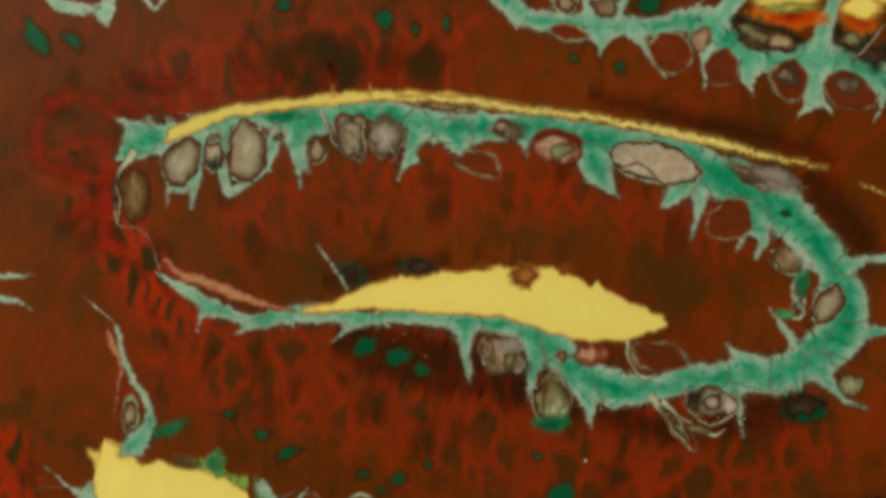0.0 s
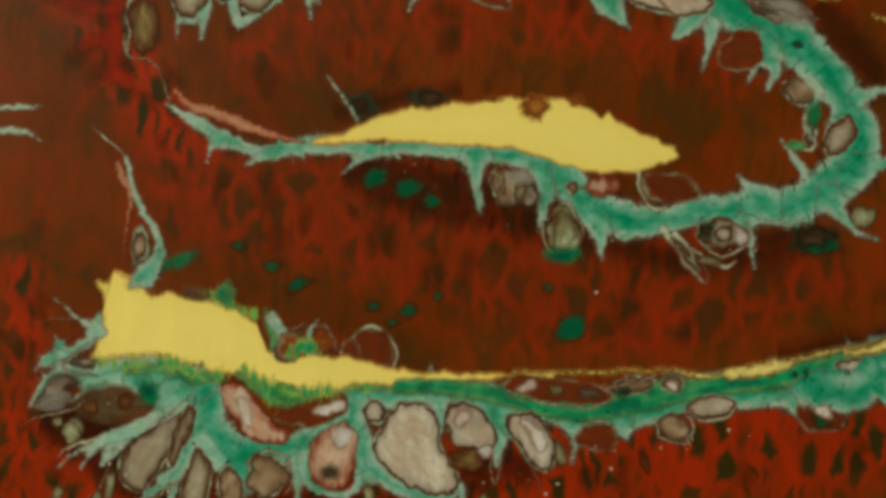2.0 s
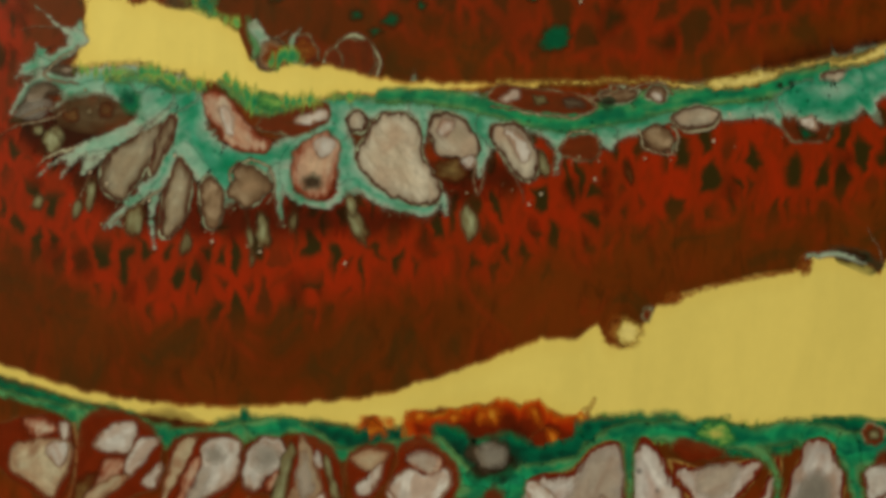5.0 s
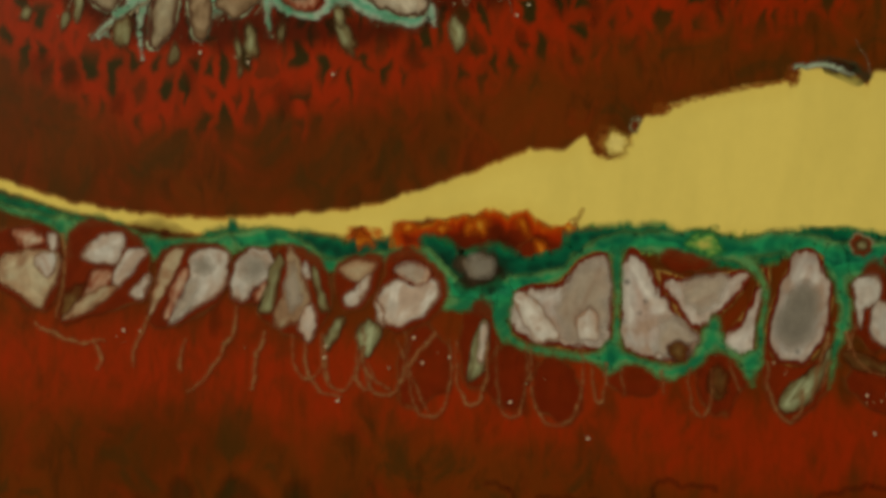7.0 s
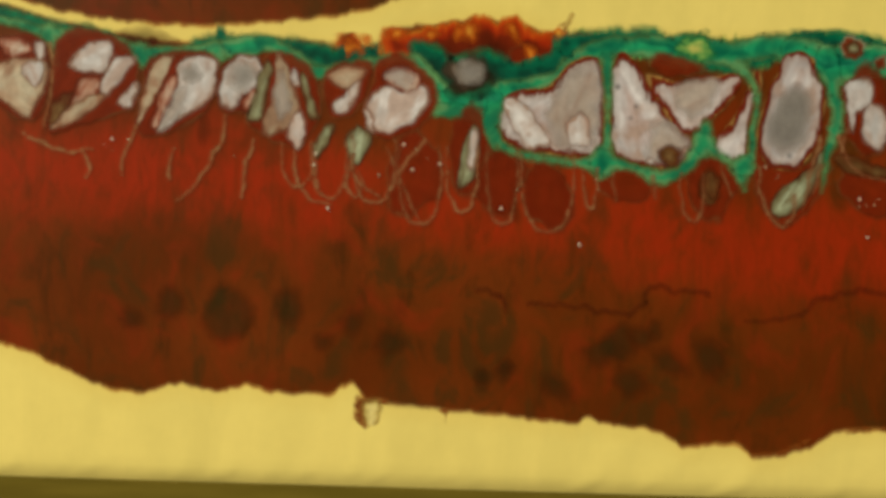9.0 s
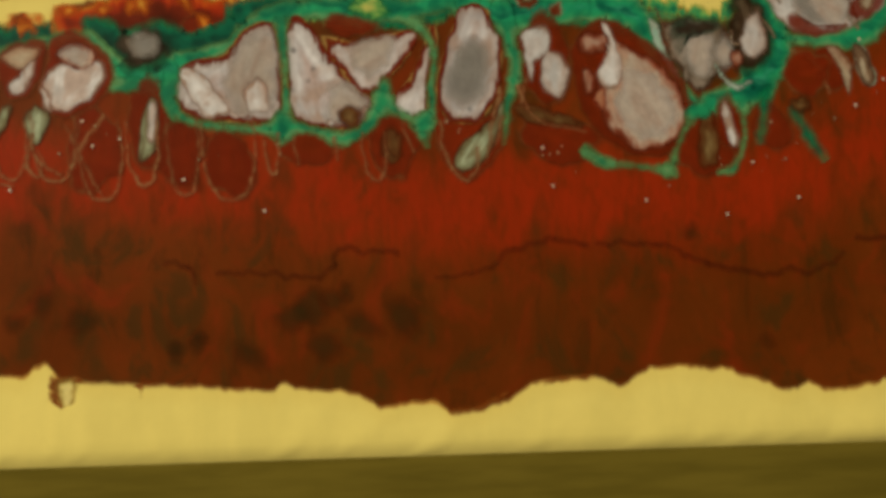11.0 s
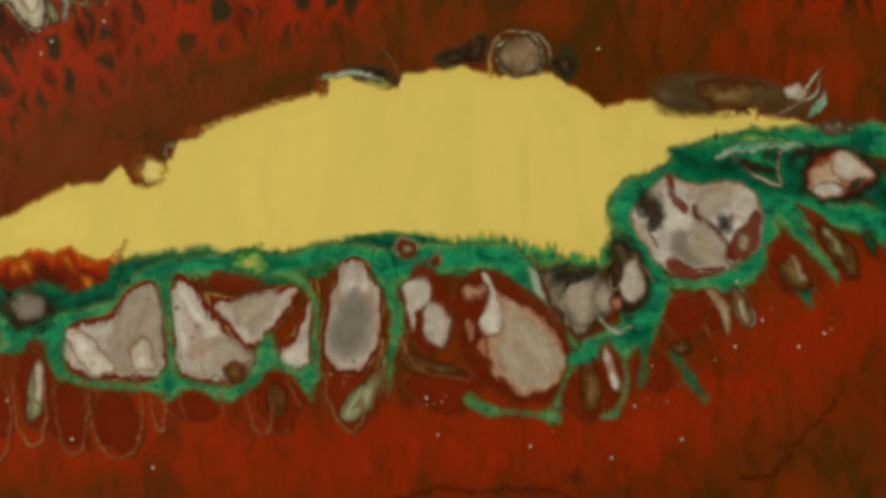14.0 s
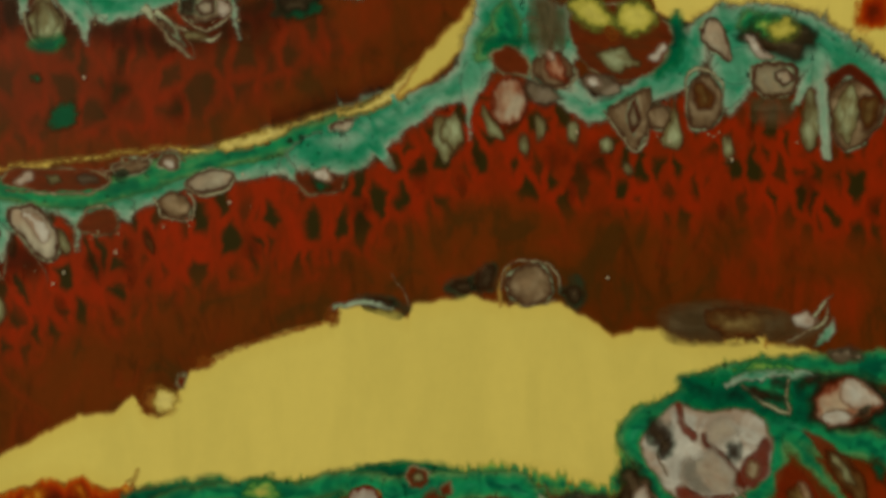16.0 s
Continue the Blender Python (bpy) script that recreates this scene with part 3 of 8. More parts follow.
def blob(x, y, rx, ry, turn, taper, rough, seed, z, rise, rings=7, segs=36):
    """A rounded, tapered, uneven patch; taper above 0 narrows its top."""
    verts, inward, flow = [], [], []
    c, s = math.cos(radians(turn)), math.sin(radians(turn))
    size = min(rx, ry)
    rim = min(0.7, 0.5 * size)
    for k in range(rings + 1):
        r = 1 - (k / rings) ** 1.3
        for j in range(segs):
            a = 2 * math.pi * j / segs
            ca, sa = math.cos(a), math.sin(a)
            out = 1 + rough * (noise.noise((ca * 1.1, sa * 1.1, seed)) * 1.1 + 0.5 * noise.noise((ca * 2.7, sa * 2.7, seed + 9)))
            px, py = rx * ca * out, ry * sa * out
            px *= 1 - taper * sa
            px, py = px * r * (1 + rim / rx), py * r * (1 + rim / ry)
            d = (size + rim) * (1 - r) - rim
            verts.append(((x + c * px - s * py) * MM, (y + s * px + c * py) * MM, (z + rise * min(max(d, 0), 1.0)) * MM))
            inward.append(d)
            flow.append((py, px, seed) if ry > rx else (px, py, seed))
    faces = [(k * segs + j, k * segs + (j + 1) % segs, (k + 1) * segs + (j + 1) % segs, (k + 1) * segs + j) for k in range(rings) for j in range(segs)]
    return verts, faces, inward, flow


COUNT = [0]
LAST = [None]


def cell(kind, x, y, rx, ry, turn=0, taper=0.0, rough=0.28):
    COUNT[0] += 1
    verts, faces, inward, flow = blob(x, y, rx, ry, turn, taper, rough, COUNT[0] * 3.7, lift(), 0.0001)
    LAST[0] = under(mesh_of(NAMES[kind], verts, faces, PAINT[kind], None, inward, flow))
    return LAST[0]


def patch(kind, corners, part=False):
    """A flat-topped patch with a smooth outline through a few corners; part: it lies in the last cell."""
    COUNT[0] += 1
    host = LAST[0]
    p = np.array(corners, float)
    mid = p.mean(0)
    a = np.linspace(0, len(corners), 44, endpoint=False)
    k = a.astype(int)
    t = (a - k)[:, None]
    n = len(p)
    p0, p1, p2, p3 = p[(k - 1) % n], p[k % n], p[(k + 1) % n], p[(k + 2) % n]
    line = 0.5 * (2 * p1 + (p2 - p0) * t + (2 * p0 - 5 * p1 + 4 * p2 - p3) * t * t + (3 * p1 - p0 - 3 * p2 + p3) * t ** 3)
    line = line + np.array([[0.3 * noise.noise((x * 0.6, y * 0.6, 3)) + 0.12 * noise.noise((x * 1.6, y * 1.6, 3)), 0.3 * noise.noise((x * 0.6, y * 0.6, 13)) + 0.12 * noise.noise((x * 1.6, y * 1.6, 13))] for x, y in line])
    reach = np.linalg.norm(line - mid, axis=1)
    rim = min(0.7, 0.45 * reach.mean())
    z = lift()
    verts, inward, flow = [], [], []
    spread = line - mid
    long = np.linalg.eigh(spread.T @ spread)[1][:, 1]
    for step in range(8):
        r = 1 - (step / 7) ** 1.3
        for q, far in zip(line, reach):
            out = mid + (q - mid) * r * (1 + rim / far)
            d = float(np.sqrt(((line - out) ** 2).sum(1).min())) * (-1 if r * (1 + rim / far) > 1 else 1)
            verts.append((out[0] * MM, out[1] * MM, (z + 0.0001 * min(max(d, 0), 1.0)) * MM))
            inward.append(d)
            flow.append(((out - mid) @ long, (out - mid) @ (-long[1], long[0]), COUNT[0] * 2.3))
    m = len(line)
    faces = [(s * m + j, s * m + (j + 1) % m, (s + 1) * m + (j + 1) % m, (s + 1) * m + j) for s in range(7) for j in range(m)]
    ob = under(mesh_of(NAMES[kind], verts, faces, PAINT[kind], None, inward, flow))
    if part:
        ob.parent, ob.matrix_parent_inverse = host, Matrix.Translation((0, 0, 0.004 * MM))
    else:
        LAST[0] = ob
    return ob


def core(kind, x, y, rx, ry, turn=0, taper=0.0, rough=0.28):
    """A patch inside the last cell, as a part of it."""
    host = LAST[0]
    ob = cell(kind, x, y, rx, ry, turn, taper, rough)
    ob.parent, ob.matrix_parent_inverse = host, Matrix.Translation((0, 0, 0.004 * MM))
    LAST[0] = host
    return ob


def pool(kind, points, rise=0.0001):
    """A patch of paint between an upper and a lower edge: rows of x, y above, y below."""
    p = np.array(points, float)
    xs = np.arange(p[0, 0], p[-1, 0], 0.3)
    up, low = (np.interp(xs, p[:, 0], p[:, n]) for n in (1, 2))
    z = lift()
    verts, inward, flow = [], [], []
    for i, x in enumerate(xs):
        a = up[i] + 0.35 * noise.noise((x * 0.5, 1.3, 0)) + 0.15 * noise.noise((x * 1.4, 5.3, 0)) + 0.6 * max(0.0, noise.noise((x * 0.7, 15.3, 0)) - 0.15) + 0.35 * noise.noise((x * 0.13, 35.3, 0)) + 0.4
        near = low[i] < -128
        b = Y0 if near else low[i] + 0.3 * noise.noise((x * 0.6, 9.3, 0)) + 0.12 * noise.noise((x * 1.5, 19.3, 0)) - 0.4
        tall = max(a - b, 0.1)
        ends = min(x - xs[0], xs[-1] - x) * 1.2
        cuts = [0, min(0.4, tall * 0.2), min(0.9, tall * 0.33), tall * 0.45, tall * 0.55, tall - min(0.9, tall * 0.33), tall - min(0.4, tall * 0.2), tall]
        if near:
            fit = min(1.0, tall * 0.55 / 4.0)
            cuts = [c * fit for c in (0.0, 0.06, 0.2, 0.45, 0.8, 1.3, 1.9, 2.6, 4.0)] + [tall * 0.65, tall * 0.72, tall - min(0.8, tall * 0.22), tall - min(0.4, tall * 0.1), tall]
        for cpos in cuts:
            d = min((tall - cpos if near else min(cpos, tall - cpos)) - 0.4, ends - 0.6 + 1.6 * noise.noise((x * 0.2, (b + cpos) * 0.7, 31)))
            drop, crease = 0.0, 0.0
            if near:
                drop = 1.25 * (max(0.0, 3.2 - cpos) / 3.2) ** 2
                crease = 0.45 * math.exp(-cpos / 7) * min(1.0, cpos) * max(0.0, noise.noise((x * 0.2 - cpos * 0.22, x * 0.03 + cpos * 0.08, 7)))
            verts.append((x * MM, (b + cpos) * MM, (z + rise * min(max(d, 0), 1.0) - drop + crease) * MM))
            inward.append(d)
            flow.append((b + cpos, x, 0))
    n = len(verts) // len(xs)
    faces = [(i * n + j, (i + 1) * n + j, (i + 1) * n + j + 1, i * n + j + 1) for i in range(len(xs) - 1) for j in range(n - 1)]
    return under(mesh_of(NAMES[kind], verts, faces, PAINT[kind], None, inward, flow))


def flecks(points, count):
    """Tiny pale drops strewn along a band of (x, y, width)."""
    s = spline(points, 1.0)
    for _ in range(count):
        x, y, w = s[rnd.randrange(len(s))]
        FLECKS.append((x + rnd.gauss(0, 0.3) * w, y + rnd.gauss(0, 0.3) * w, 0.03 + 0.09 * rnd.random() ** 2))


FLECKS = []
DROP = plain("pale_drop_paint", srgb(120, 96, 70), srgb(170, 160, 135), 2, (1, 1, 1), 0.35)
BRIGHT = plain("white_speck_paint", srgb(180, 160, 140), srgb(205, 190, 175), 1, (1, 1, 1), 0.3)


def specks(places):
    for x, y in places:
        v, f, _, _ = blob(x, y, 0.13, 0.16, 0, 0, 0.3, x, H + 0.24, 0.02, 3, 10)
        under(mesh_of("white_speck", v, f, BRIGHT))


# ---- poured paint, from the far edge of the canvas to the near one ----
# bright red bands with dark nets
web([(-50.9, 31.2, 10), (-44.9, 20.9, 9.6), (-38.2, 10.7, 9.6), (-27.6, 6.2, 6.4)], 26, 35, 0.8, 1.0)
web([(-36.9, 45.3, 12), (-18.5, 47.5, 16), (-0.8, 48.1, 14)], 22, 0, 0.8, 1.3)
web([(-28.2, 23.9, 12), (-11.4, 28.5, 14), (9.4, 30.8, 14), (29.6, 27.4, 12), (40.2, 22.2, 9.6)], 24, 0, 0.5, 1.3)
web([(-36.4, 2, 9.6), (-28.4, 2.3, 11), (-14.8, 2, 15), (1.3, 0.1, 18), (17.5, -5.7, 19), (32, -7.6, 17), (41.5, -6.5, 13), (53.4, -2.9, 11)], 60, -8, 1.0, 1.2)
web([(-60.1, -8.4, 7.2), (-58.9, -18.8, 7.2), (-57.7, -30.8, 11), (-59, -38.8, 9.6)], 30, 40, 0.6, 1.0)
web([(-55.4, -32, 12), (-48.7, -41.3, 14), (-36.6, -44.9, 16), (-24.6, -44.4, 17), (-12.7, -41.6, 18), (-0.8, -39.6, 17), (11, -35.6, 18), (22.9, -31.9, 18), (34.7, -29.1, 17), (46.6, -27.5, 16), (58.5, -25.1, 16)], 90, 6, 1.0, 1.0)
web([(63.9, -24.3, 14), (71.3, -21.5, 15), (81, -19.7, 17), (92.8, -22.9, 16), (104.8, -24.4, 17), (116.7, -25.2, 17), (128.6, -27.6, 18), (136.5, -28.9, 18)], 50, 0, 1.0, 1.0)
web([(128.1, -35.5, 13), (111.7, -40.9, 9.6), (127.4, -46.7, 11)], 0, 0, 0.6, 1.0)
web([(-57.2, -87.7, 16), (-39.8, -87, 16), (-23.8, -87.9, 16), (-7.9, -88.9, 16), (8.1, -90.6, 15), (24, -92.4, 14)], 4, 0, 0.9, 1.0)
web([(16.3, -90.7, 16), (35.3, -92.7, 18), (51, -95.3, 19), (67, -94.7, 20), (90.8, -95.4, 20), (107.1, -89.3, 21), (123.5, -81.6, 22), (135.8, -76, 21)], 12, 20, 0.9, 1.0)
# dark ground round the fans of cells
vein("dark", [(-56.4, -27.2, 5.6), (-49.1, -30.1, 8), (-42.5, -36.3, 8), (-34.4, -39.2, 7.2), (-24.8, -39.6, 5.6), (-14.4, -39.3, 4.8), (-3.3, -38.9, 4), (6.9, -33.7, 4.8), (14.9, -32.6, 4)])
vein("dark", [(-56.4, -27.2, 4), (-49.1, -30.1, 5.6), (-42.5, -36.3, 4.8)])
vein("dark", [(-14.8, 8.3, 4), (-5.9, 6.2, 7.2), (7.1, 4.2, 7.2), (18.5, 0.5, 4.8), (34.7, -2.9, 4), (50.6, 0.8, 4.8)])
vein("dark", [(-16.6, 16.2, 2.4), (-6.3, 19, 2.4), (1.7, 20.1, 1.6)])
# dark green spots
cell("jade", -58.4, 49.6, 1.5, 3.6, 42, 0.0)
cell("jade", -53.2, 49.4, 1.0, 2.4, 40, 0.0)
cell("jade", -9.1, 54, 1.4, 1.8, 2, 0.0)
cell("jade", -23.4, 55.7, 1.4, 1.1, 2, 0.0)
cell("jade", -4.6, 52.7, 0.64, 1.2, 2, 0.0)
cell("jade", -0.2, 53.6, 0.72, 1.4, 2, 0.0)
cell("jade", 18, 49.3, 0.64, 0.8, 2, 0.0)
cell("jade", 24.7, 48.3, 0.8, 1.3, 2, 0.0)
spot(-19, 50.3, 2.2, 1.6, 2)
spot(-23.3, 46.6, 1.8, 2.7, 2)
spot(-28.9, 47.2, 1.4, 3.2, 2)
spot(-18.4, 45.9, 1.9, 2.9, 2)
spot(-13.7, 47.7, 2.2, 3.2, 2)
spot(-8.1, 47.9, 1.6, 2.7, 2)
spot(-2.8, 48.1, 2.9, 2.7, 2)
spot(-53, 44, 1.1, 1.6, 32)
spot(-43.3, 43.5, 2.7, 0.96, -28)
spot(-14.5, 25.2, 0.64, 1.3, 2)
spot(-30.7, 27.8, 0.96, 1.6, 2)
spot(-1.1, 31.2, 2.1, 1.1, 2)
cell("jade", 18.4, -13.2, 2.6, 1.9, 22, 0.0)
cell("jade", -20.7, -8.1, 2.1, 0.96, 27, 0.0)
cell("jade", -24.5, -5.8, 1.3, 0.8, 2, 0.0)
cell("jade", -29.4, -2.9, 0.96, 0.8, 2, 0.0)
cell("jade", -9.9, -10.8, 0.96, 0.8, 2, 0.0)
cell("jade", -4.9, -11.3, 1.4, 0.96, 32, 0.0)
cell("jade", -0.8, -9.2, 0.64, 0.8, 2, 0.0)
cell("jade", 14.7, -7.4, 0.8, 0.64, 2, 0.0)
cell("jade", -7.1, -13, 1.1, 0.64, 22, 0.0)
cell("jade", -5.7, 5.9, 2.4, 1.4, 12, 0.0)
cell("jade", -2.1, 4.4, 1.3, 1.1, 2, 0.0)
cell("jade", 52.9, 0.3, 3.2, 1.9, 2, 0.0)
cell("jade", -10.2, 7.3, 2.4, 1.4, 32, 0.0)
spot(-29.5, -105.6, 2.1, 2.4, 12)
spot(-21.5, -106.9, 3.5, 4.6, 12)
spot(-12.8, -105.8, 2.1, 2.9, 7)
spot(1.3, -110.4, 2.4, 1.7, 2)
spot(-4, -107.8, 1.4, 1.9, 2)
spot(-8.2, -110.4, 1.3, 0.95, 2)
spot(-34.9, -108.2, 1.6, 1.4, 2)
spot(33.4, -109.5, 2.4, 2.7, 2)
spot(36.6, -108.6, 1.9, 1.6, 2)
spot(14.6, -115, 0.95, 1.3, 2)
spot(17.7, -114.1, 1.1, 1.3, 2)
spot(31.4, -110.7, 2.9, 1.9, 16)
spot(35.1, -115, 2.4, 1.9, -24)
spot(38.5, -107.4, 0.95, 1.3, -4)
spot(46.5, -111.1, 1.9, 3.2, 31)
spot(40.8, -112.1, 3.2, 1.6, -39)
spot(14.2, -114.6, 0.79, 0.95, -4)
spot(17.8, -113.2, 0.95, 0.95, -4)
spot(24.7, -115.9, 3.2, 1.3, -34)
spot(116.1, -108.5, 1.1, 1.9, 6)
spot(86.9, -100.6, 0.79, 1.1, -4)
spot(97.1, -116.1, 1.1, 0.79, -4)
spot(130.2, -116.6, 0.95, 1.3, -4)
# bright red strands round the head of the loop
vein("scarlet", [(-55.7, 40.8, 1.5), (-57.7, 36.6, 2.8), (-56.6, 31.8, 2.8), (-52.5, 30.2, 2.2), (-47.2, 29.5, 2.2)])
vein("scarlet", [(-55.7, 40.5, 2), (-51.3, 41.6, 2.2), (-47.2, 39.3, 2.4), (-43.9, 39, 1)])
vein("scarlet", [(-47.3, 43, 1.6), (-45, 40.6, 2), (-42.2, 39.5, 1)])
vein("scarlet", [(-47.2, 29.7, 3), (-47.8, 25.7, 3.2), (-47.4, 20.8, 3.2), (-45.5, 18.9, 2)])
vein("scarlet", [(-53.3, 24, 1.4), (-49.9, 26, 2.4), (-47.2, 27.4, 2)])
vein("scarlet", [(-40.4, 43.8, 1), (-39.2, 40.4, 1.8), (-38.3, 39.2, 1)])
vein("scarlet", [(-36.1, 43.7, 1), (-34.2, 41.4, 1.6), (-33.7, 40.2, 0.8)])
vein("scarlet", [(-29.9, 47.6, 1), (-27.9, 44, 2), (-28.4, 41.7, 1.4)])
vein("scarlet", [(-53.5, 35.1, 1.2), (-51.1, 36, 1.6), (-47, 35.3, 1.2)])
vein("scarlet", [(-44.1, 44.3, 1), (-40.1, 43.6, 1.6), (-36.9, 45.3, 1)])
vein("scarlet", [(-17.3, 46.8, 0.8), (-16.1, 43.6, 1.6), (-15.9, 42, 0.8)])
vein("scarlet", [(-10.9, 49.4, 0.8), (-11, 45.4, 1.4), (-10.8, 43, 0.8)])
vein("scarlet", [(-6.9, 50.3, 1), (-8, 45.5, 1.6), (-8.2, 43.1, 0.8)])
vein("scarlet", [(-23.3, 47.4, 0.8), (-24, 44.1, 1.6), (-24.3, 42.1, 1)])
spot(-54, 39.1, 3, 1.1, -10)
spot(-51.4, 32.4, 4.2, 2, 5)
spot(-52.7, 23.1, 3, 1.5, 35)
spot(-49.4, 21.6, 3, 1.2, 50)
spot(-44.3, 37.4, 3, 1.4, 5)
spot(-48.4, 28.8, 2.4, 1, 20)
spot(-43.3, 43.5, 3.2, 1.2, -35)
spot(-18.6, 49.1, 3.2, 2.6, 0)
spot(-13.7, 47.7, 2.4, 4, 0)
spot(-24.9, 47.3, 2.6, 3.6, 0)
spot(-20, 44.3, 2, 2.4, 0)
spot(-3.6, 47.2, 2.6, 3.2, 0)
# upper loop: yellow rim and teal vein
vein("dark", [(20.2, 44.4, 1.6), (29.1, 42.3, 2.1), (39.6, 40.2, 2.4), (49.4, 38.2, 2.1), (55.9, 35.6, 1.1)])
vein("dark", [(51.9, 34.6, 4), (57.8, 26.8, 4.8), (62.8, 22.1, 3.2)])
vein("teal", [(-44.2, 34.5, 3.5), (-42.4, 35.9, 4.8), (-39, 36.4, 2.4), (-34.3, 38, 2.7), (-29.5, 39.5, 2.4), (-24.7, 39.7, 3.5), (-19.8, 39.3, 4.5), (-15, 39.8, 4), (-8.6, 40.2, 4.3), (-2.1, 39.1, 4), (4.3, 38.8, 3.7), (10.7, 39.4, 4), (17.2, 38.4, 4.8), (23.7, 37.1, 5.1), (30.1, 36.9, 4.5), (36.6, 34.3, 5.9), (43.1, 31.5, 6.1), (48.9, 28.3, 6.1), (53.4, 24.2, 5.3), (56.6, 19.5, 4.5), (58.2, 15.1, 5.3), (56.9, 11.1, 6.9), (52.8, 7.3, 5.8), (48, 5.4, 4.8), (42.4, 4.7, 4), (36, 4.2, 4), (30.4, 2.5, 3.7), (24.8, 2.8, 4.8), (19.9, 5, 4.8), (15.8, 8.6, 4), (10.1, 10.9, 2.7), (2, 11.6, 2.6), (-6.1, 12.1, 2.4), (-12.5, 11.7, 2.1), (-18.9, 11.7, 2.4), (-26.1, 10.6, 1.4), (-31.4, 11.9, 1.6), (-35.9, 14.4, 1)])
vein("mint", [(-35.5, 14.2, 0.96), (-38.3, 15.7, 0.72), (-39.7, 16.4, 0.56)])
vein("pale", [(-39.6, 16.3, 0.48), (-40.4, 19.1, 0.48), (-41.6, 21.8, 0.4), (-43.4, 23.2, 0.4), (-46, 23.5, 0.56), (-46.5, 27.3, 0.56), (-45.9, 30.9, 0.8), (-43.9, 34, 2.1)])
vein("teal", [(-43, 35.9, 2.4), (-44.9, 37.6, 0.96), (-46.7, 38.7, 0.24)])
vein("teal", [(57.9, 10.3, 3.2), (60.7, 11.6, 1.6), (64.3, 12.1, 0.96)])
vein("teal", [(58, 21.2, 1.6), (60.3, 22, 1.1), (63.9, 22.6, 0.96)])
vein("teal", [(54.4, 6.6, 2.4), (57.4, 2.6, 0.96), (61.1, 1, 0.32)])
vein("teal", [(21.3, 34.4, 4), (23.4, 31.7, 2.1), (24.9, 29.9, 0.24)])
vein("teal", [(34.3, 32, 3.2), (32.7, 30, 2.1), (31.3, 28.5, 0.32)])
vein("teal", [(-35, 37.2, 1.6), (-34.9, 32.5, 1.3), (-35.5, 26.7, 0.32)])
vein("teal", [(-31, 37.5, 0.96), (-31.3, 31.8, 0.96), (-30.4, 28.2, 0.32)])
vein("teal", [(-24.1, 36.5, 1.6), (-25.6, 32, 1.3), (-29.9, 29, 0.96), (-31, 31, 0.48)])
vein("teal", [(-39.6, 34.6, 1.3), (-38.8, 30.8, 0.96), (-39, 26.6, 0.24)])
vein("teal", [(-39.1, 31.6, 0.64), (-37, 28.8, 0.64), (-35.2, 30.9, 0.64)])
vein("teal", [(-21.1, 37.8, 2.7), (-20.6, 33.8, 1.3), (-20.3, 30.2, 0.32)])
vein("teal", [(-20.9, 35.4, 1.1), (-19.2, 32.2, 0.32)])
vein("teal", [(-4.1, 38.8, 2.7), (-4.7, 35.1, 1.6), (-6.2, 31.7, 0.4)])
vein("teal", [(1.5, 37.8, 2.7), (3, 35, 1.3), (3.7, 33.7, 0.32)])
vein("teal", [(42.4, 28.7, 1.6), (43.2, 25.5, 0.96), (42.2, 23, 0.32)])
vein("teal", [(36.8, 30.1, 1.6), (36.2, 26.9, 0.64), (35.5, 24.4, 0.24)])
vein("teal", [(43.3, 27.9, 3.2), (45.8, 24.8, 1.6), (45.1, 22.3, 0.48)])
vein("teal", [(3.8, 11.1, 2.7), (4.1, 7.3, 1.4), (4.7, 3.5, 0.64)])
vein("teal", [(14.1, 10, 3.5), (13.9, 6, 2.1), (13.3, 1.2, 0.48)])
vein("teal", [(16.9, 9.7, 3.2), (18.7, 4.6, 2.4), (21.7, 0.6, 1.8), (22.1, -2.7, 0.24)])
vein("teal", [(-10.8, 11.2, 1.3), (-12.4, 10, 0.64), (-14.6, 8.1, 0.24)])
vein("teal", [(42.5, 3, 1.6), (43.2, -0.2, 0.8), (43.8, -3.3, 0.16)])
vein("teal", [(44.8, 5.8, 4), (42.7, 7.8, 1.4), (41.3, 9.2, 0.32)])
vein("teal", [(50.3, 10.5, 1.1), (48.6, 12.8, 0.8), (47.3, 14.4, 0.32)])
vein("teal", [(-32.4, 12.1, 1.3), (-33.7, 10.8, 0.48), (-34.1, 9.2, 0.16)])
vein("teal", [(-24.5, 10.2, 0.8), (-26.9, 9.5, 0.48), (-28.4, 8.6, 0.16)])
vein("pale", [(27, 9.7, 1.3), (27.5, 6.5, 0.8), (29.6, 4.3, 0.96), (31.6, 4.8, 0.4)])
vein("pale", [(30.5, 1.7, 1.8), (33.4, -2.2, 0.8), (37, -6.1, 0.4)])
vein("pale", [(32.1, 1, 1.6), (35.8, -1.7, 0.8), (39.5, -3.6, 0.96), (41.5, -2.7, 0.48)])
vein("pale", [(35.7, 2.7, 0.64), (36.3, -0.5, 0.64), (39.5, -2.1, 0.8), (42.6, -0.1, 0.64), (42.7, 3, 0.64)])
vein("pale", [(13.6, 2, 0.64), (14.1, -1.2, 0.64), (16.6, -2.9, 0.64), (18.9, -1.5, 0.48), (19, 2.2, 0.56), (16.7, 4.9, 0.64), (14.4, 2, 0.48)])
vein("pale", [(46.7, 22.8, 0.64), (49.8, 23.7, 0.64), (51.5, 21.7, 0.64), (50.8, 18.5, 0.48)])
vein("pale", [(50.1, 16.9, 0.8), (51.4, 13.7, 0.96), (48.6, 13.9, 0.64)])
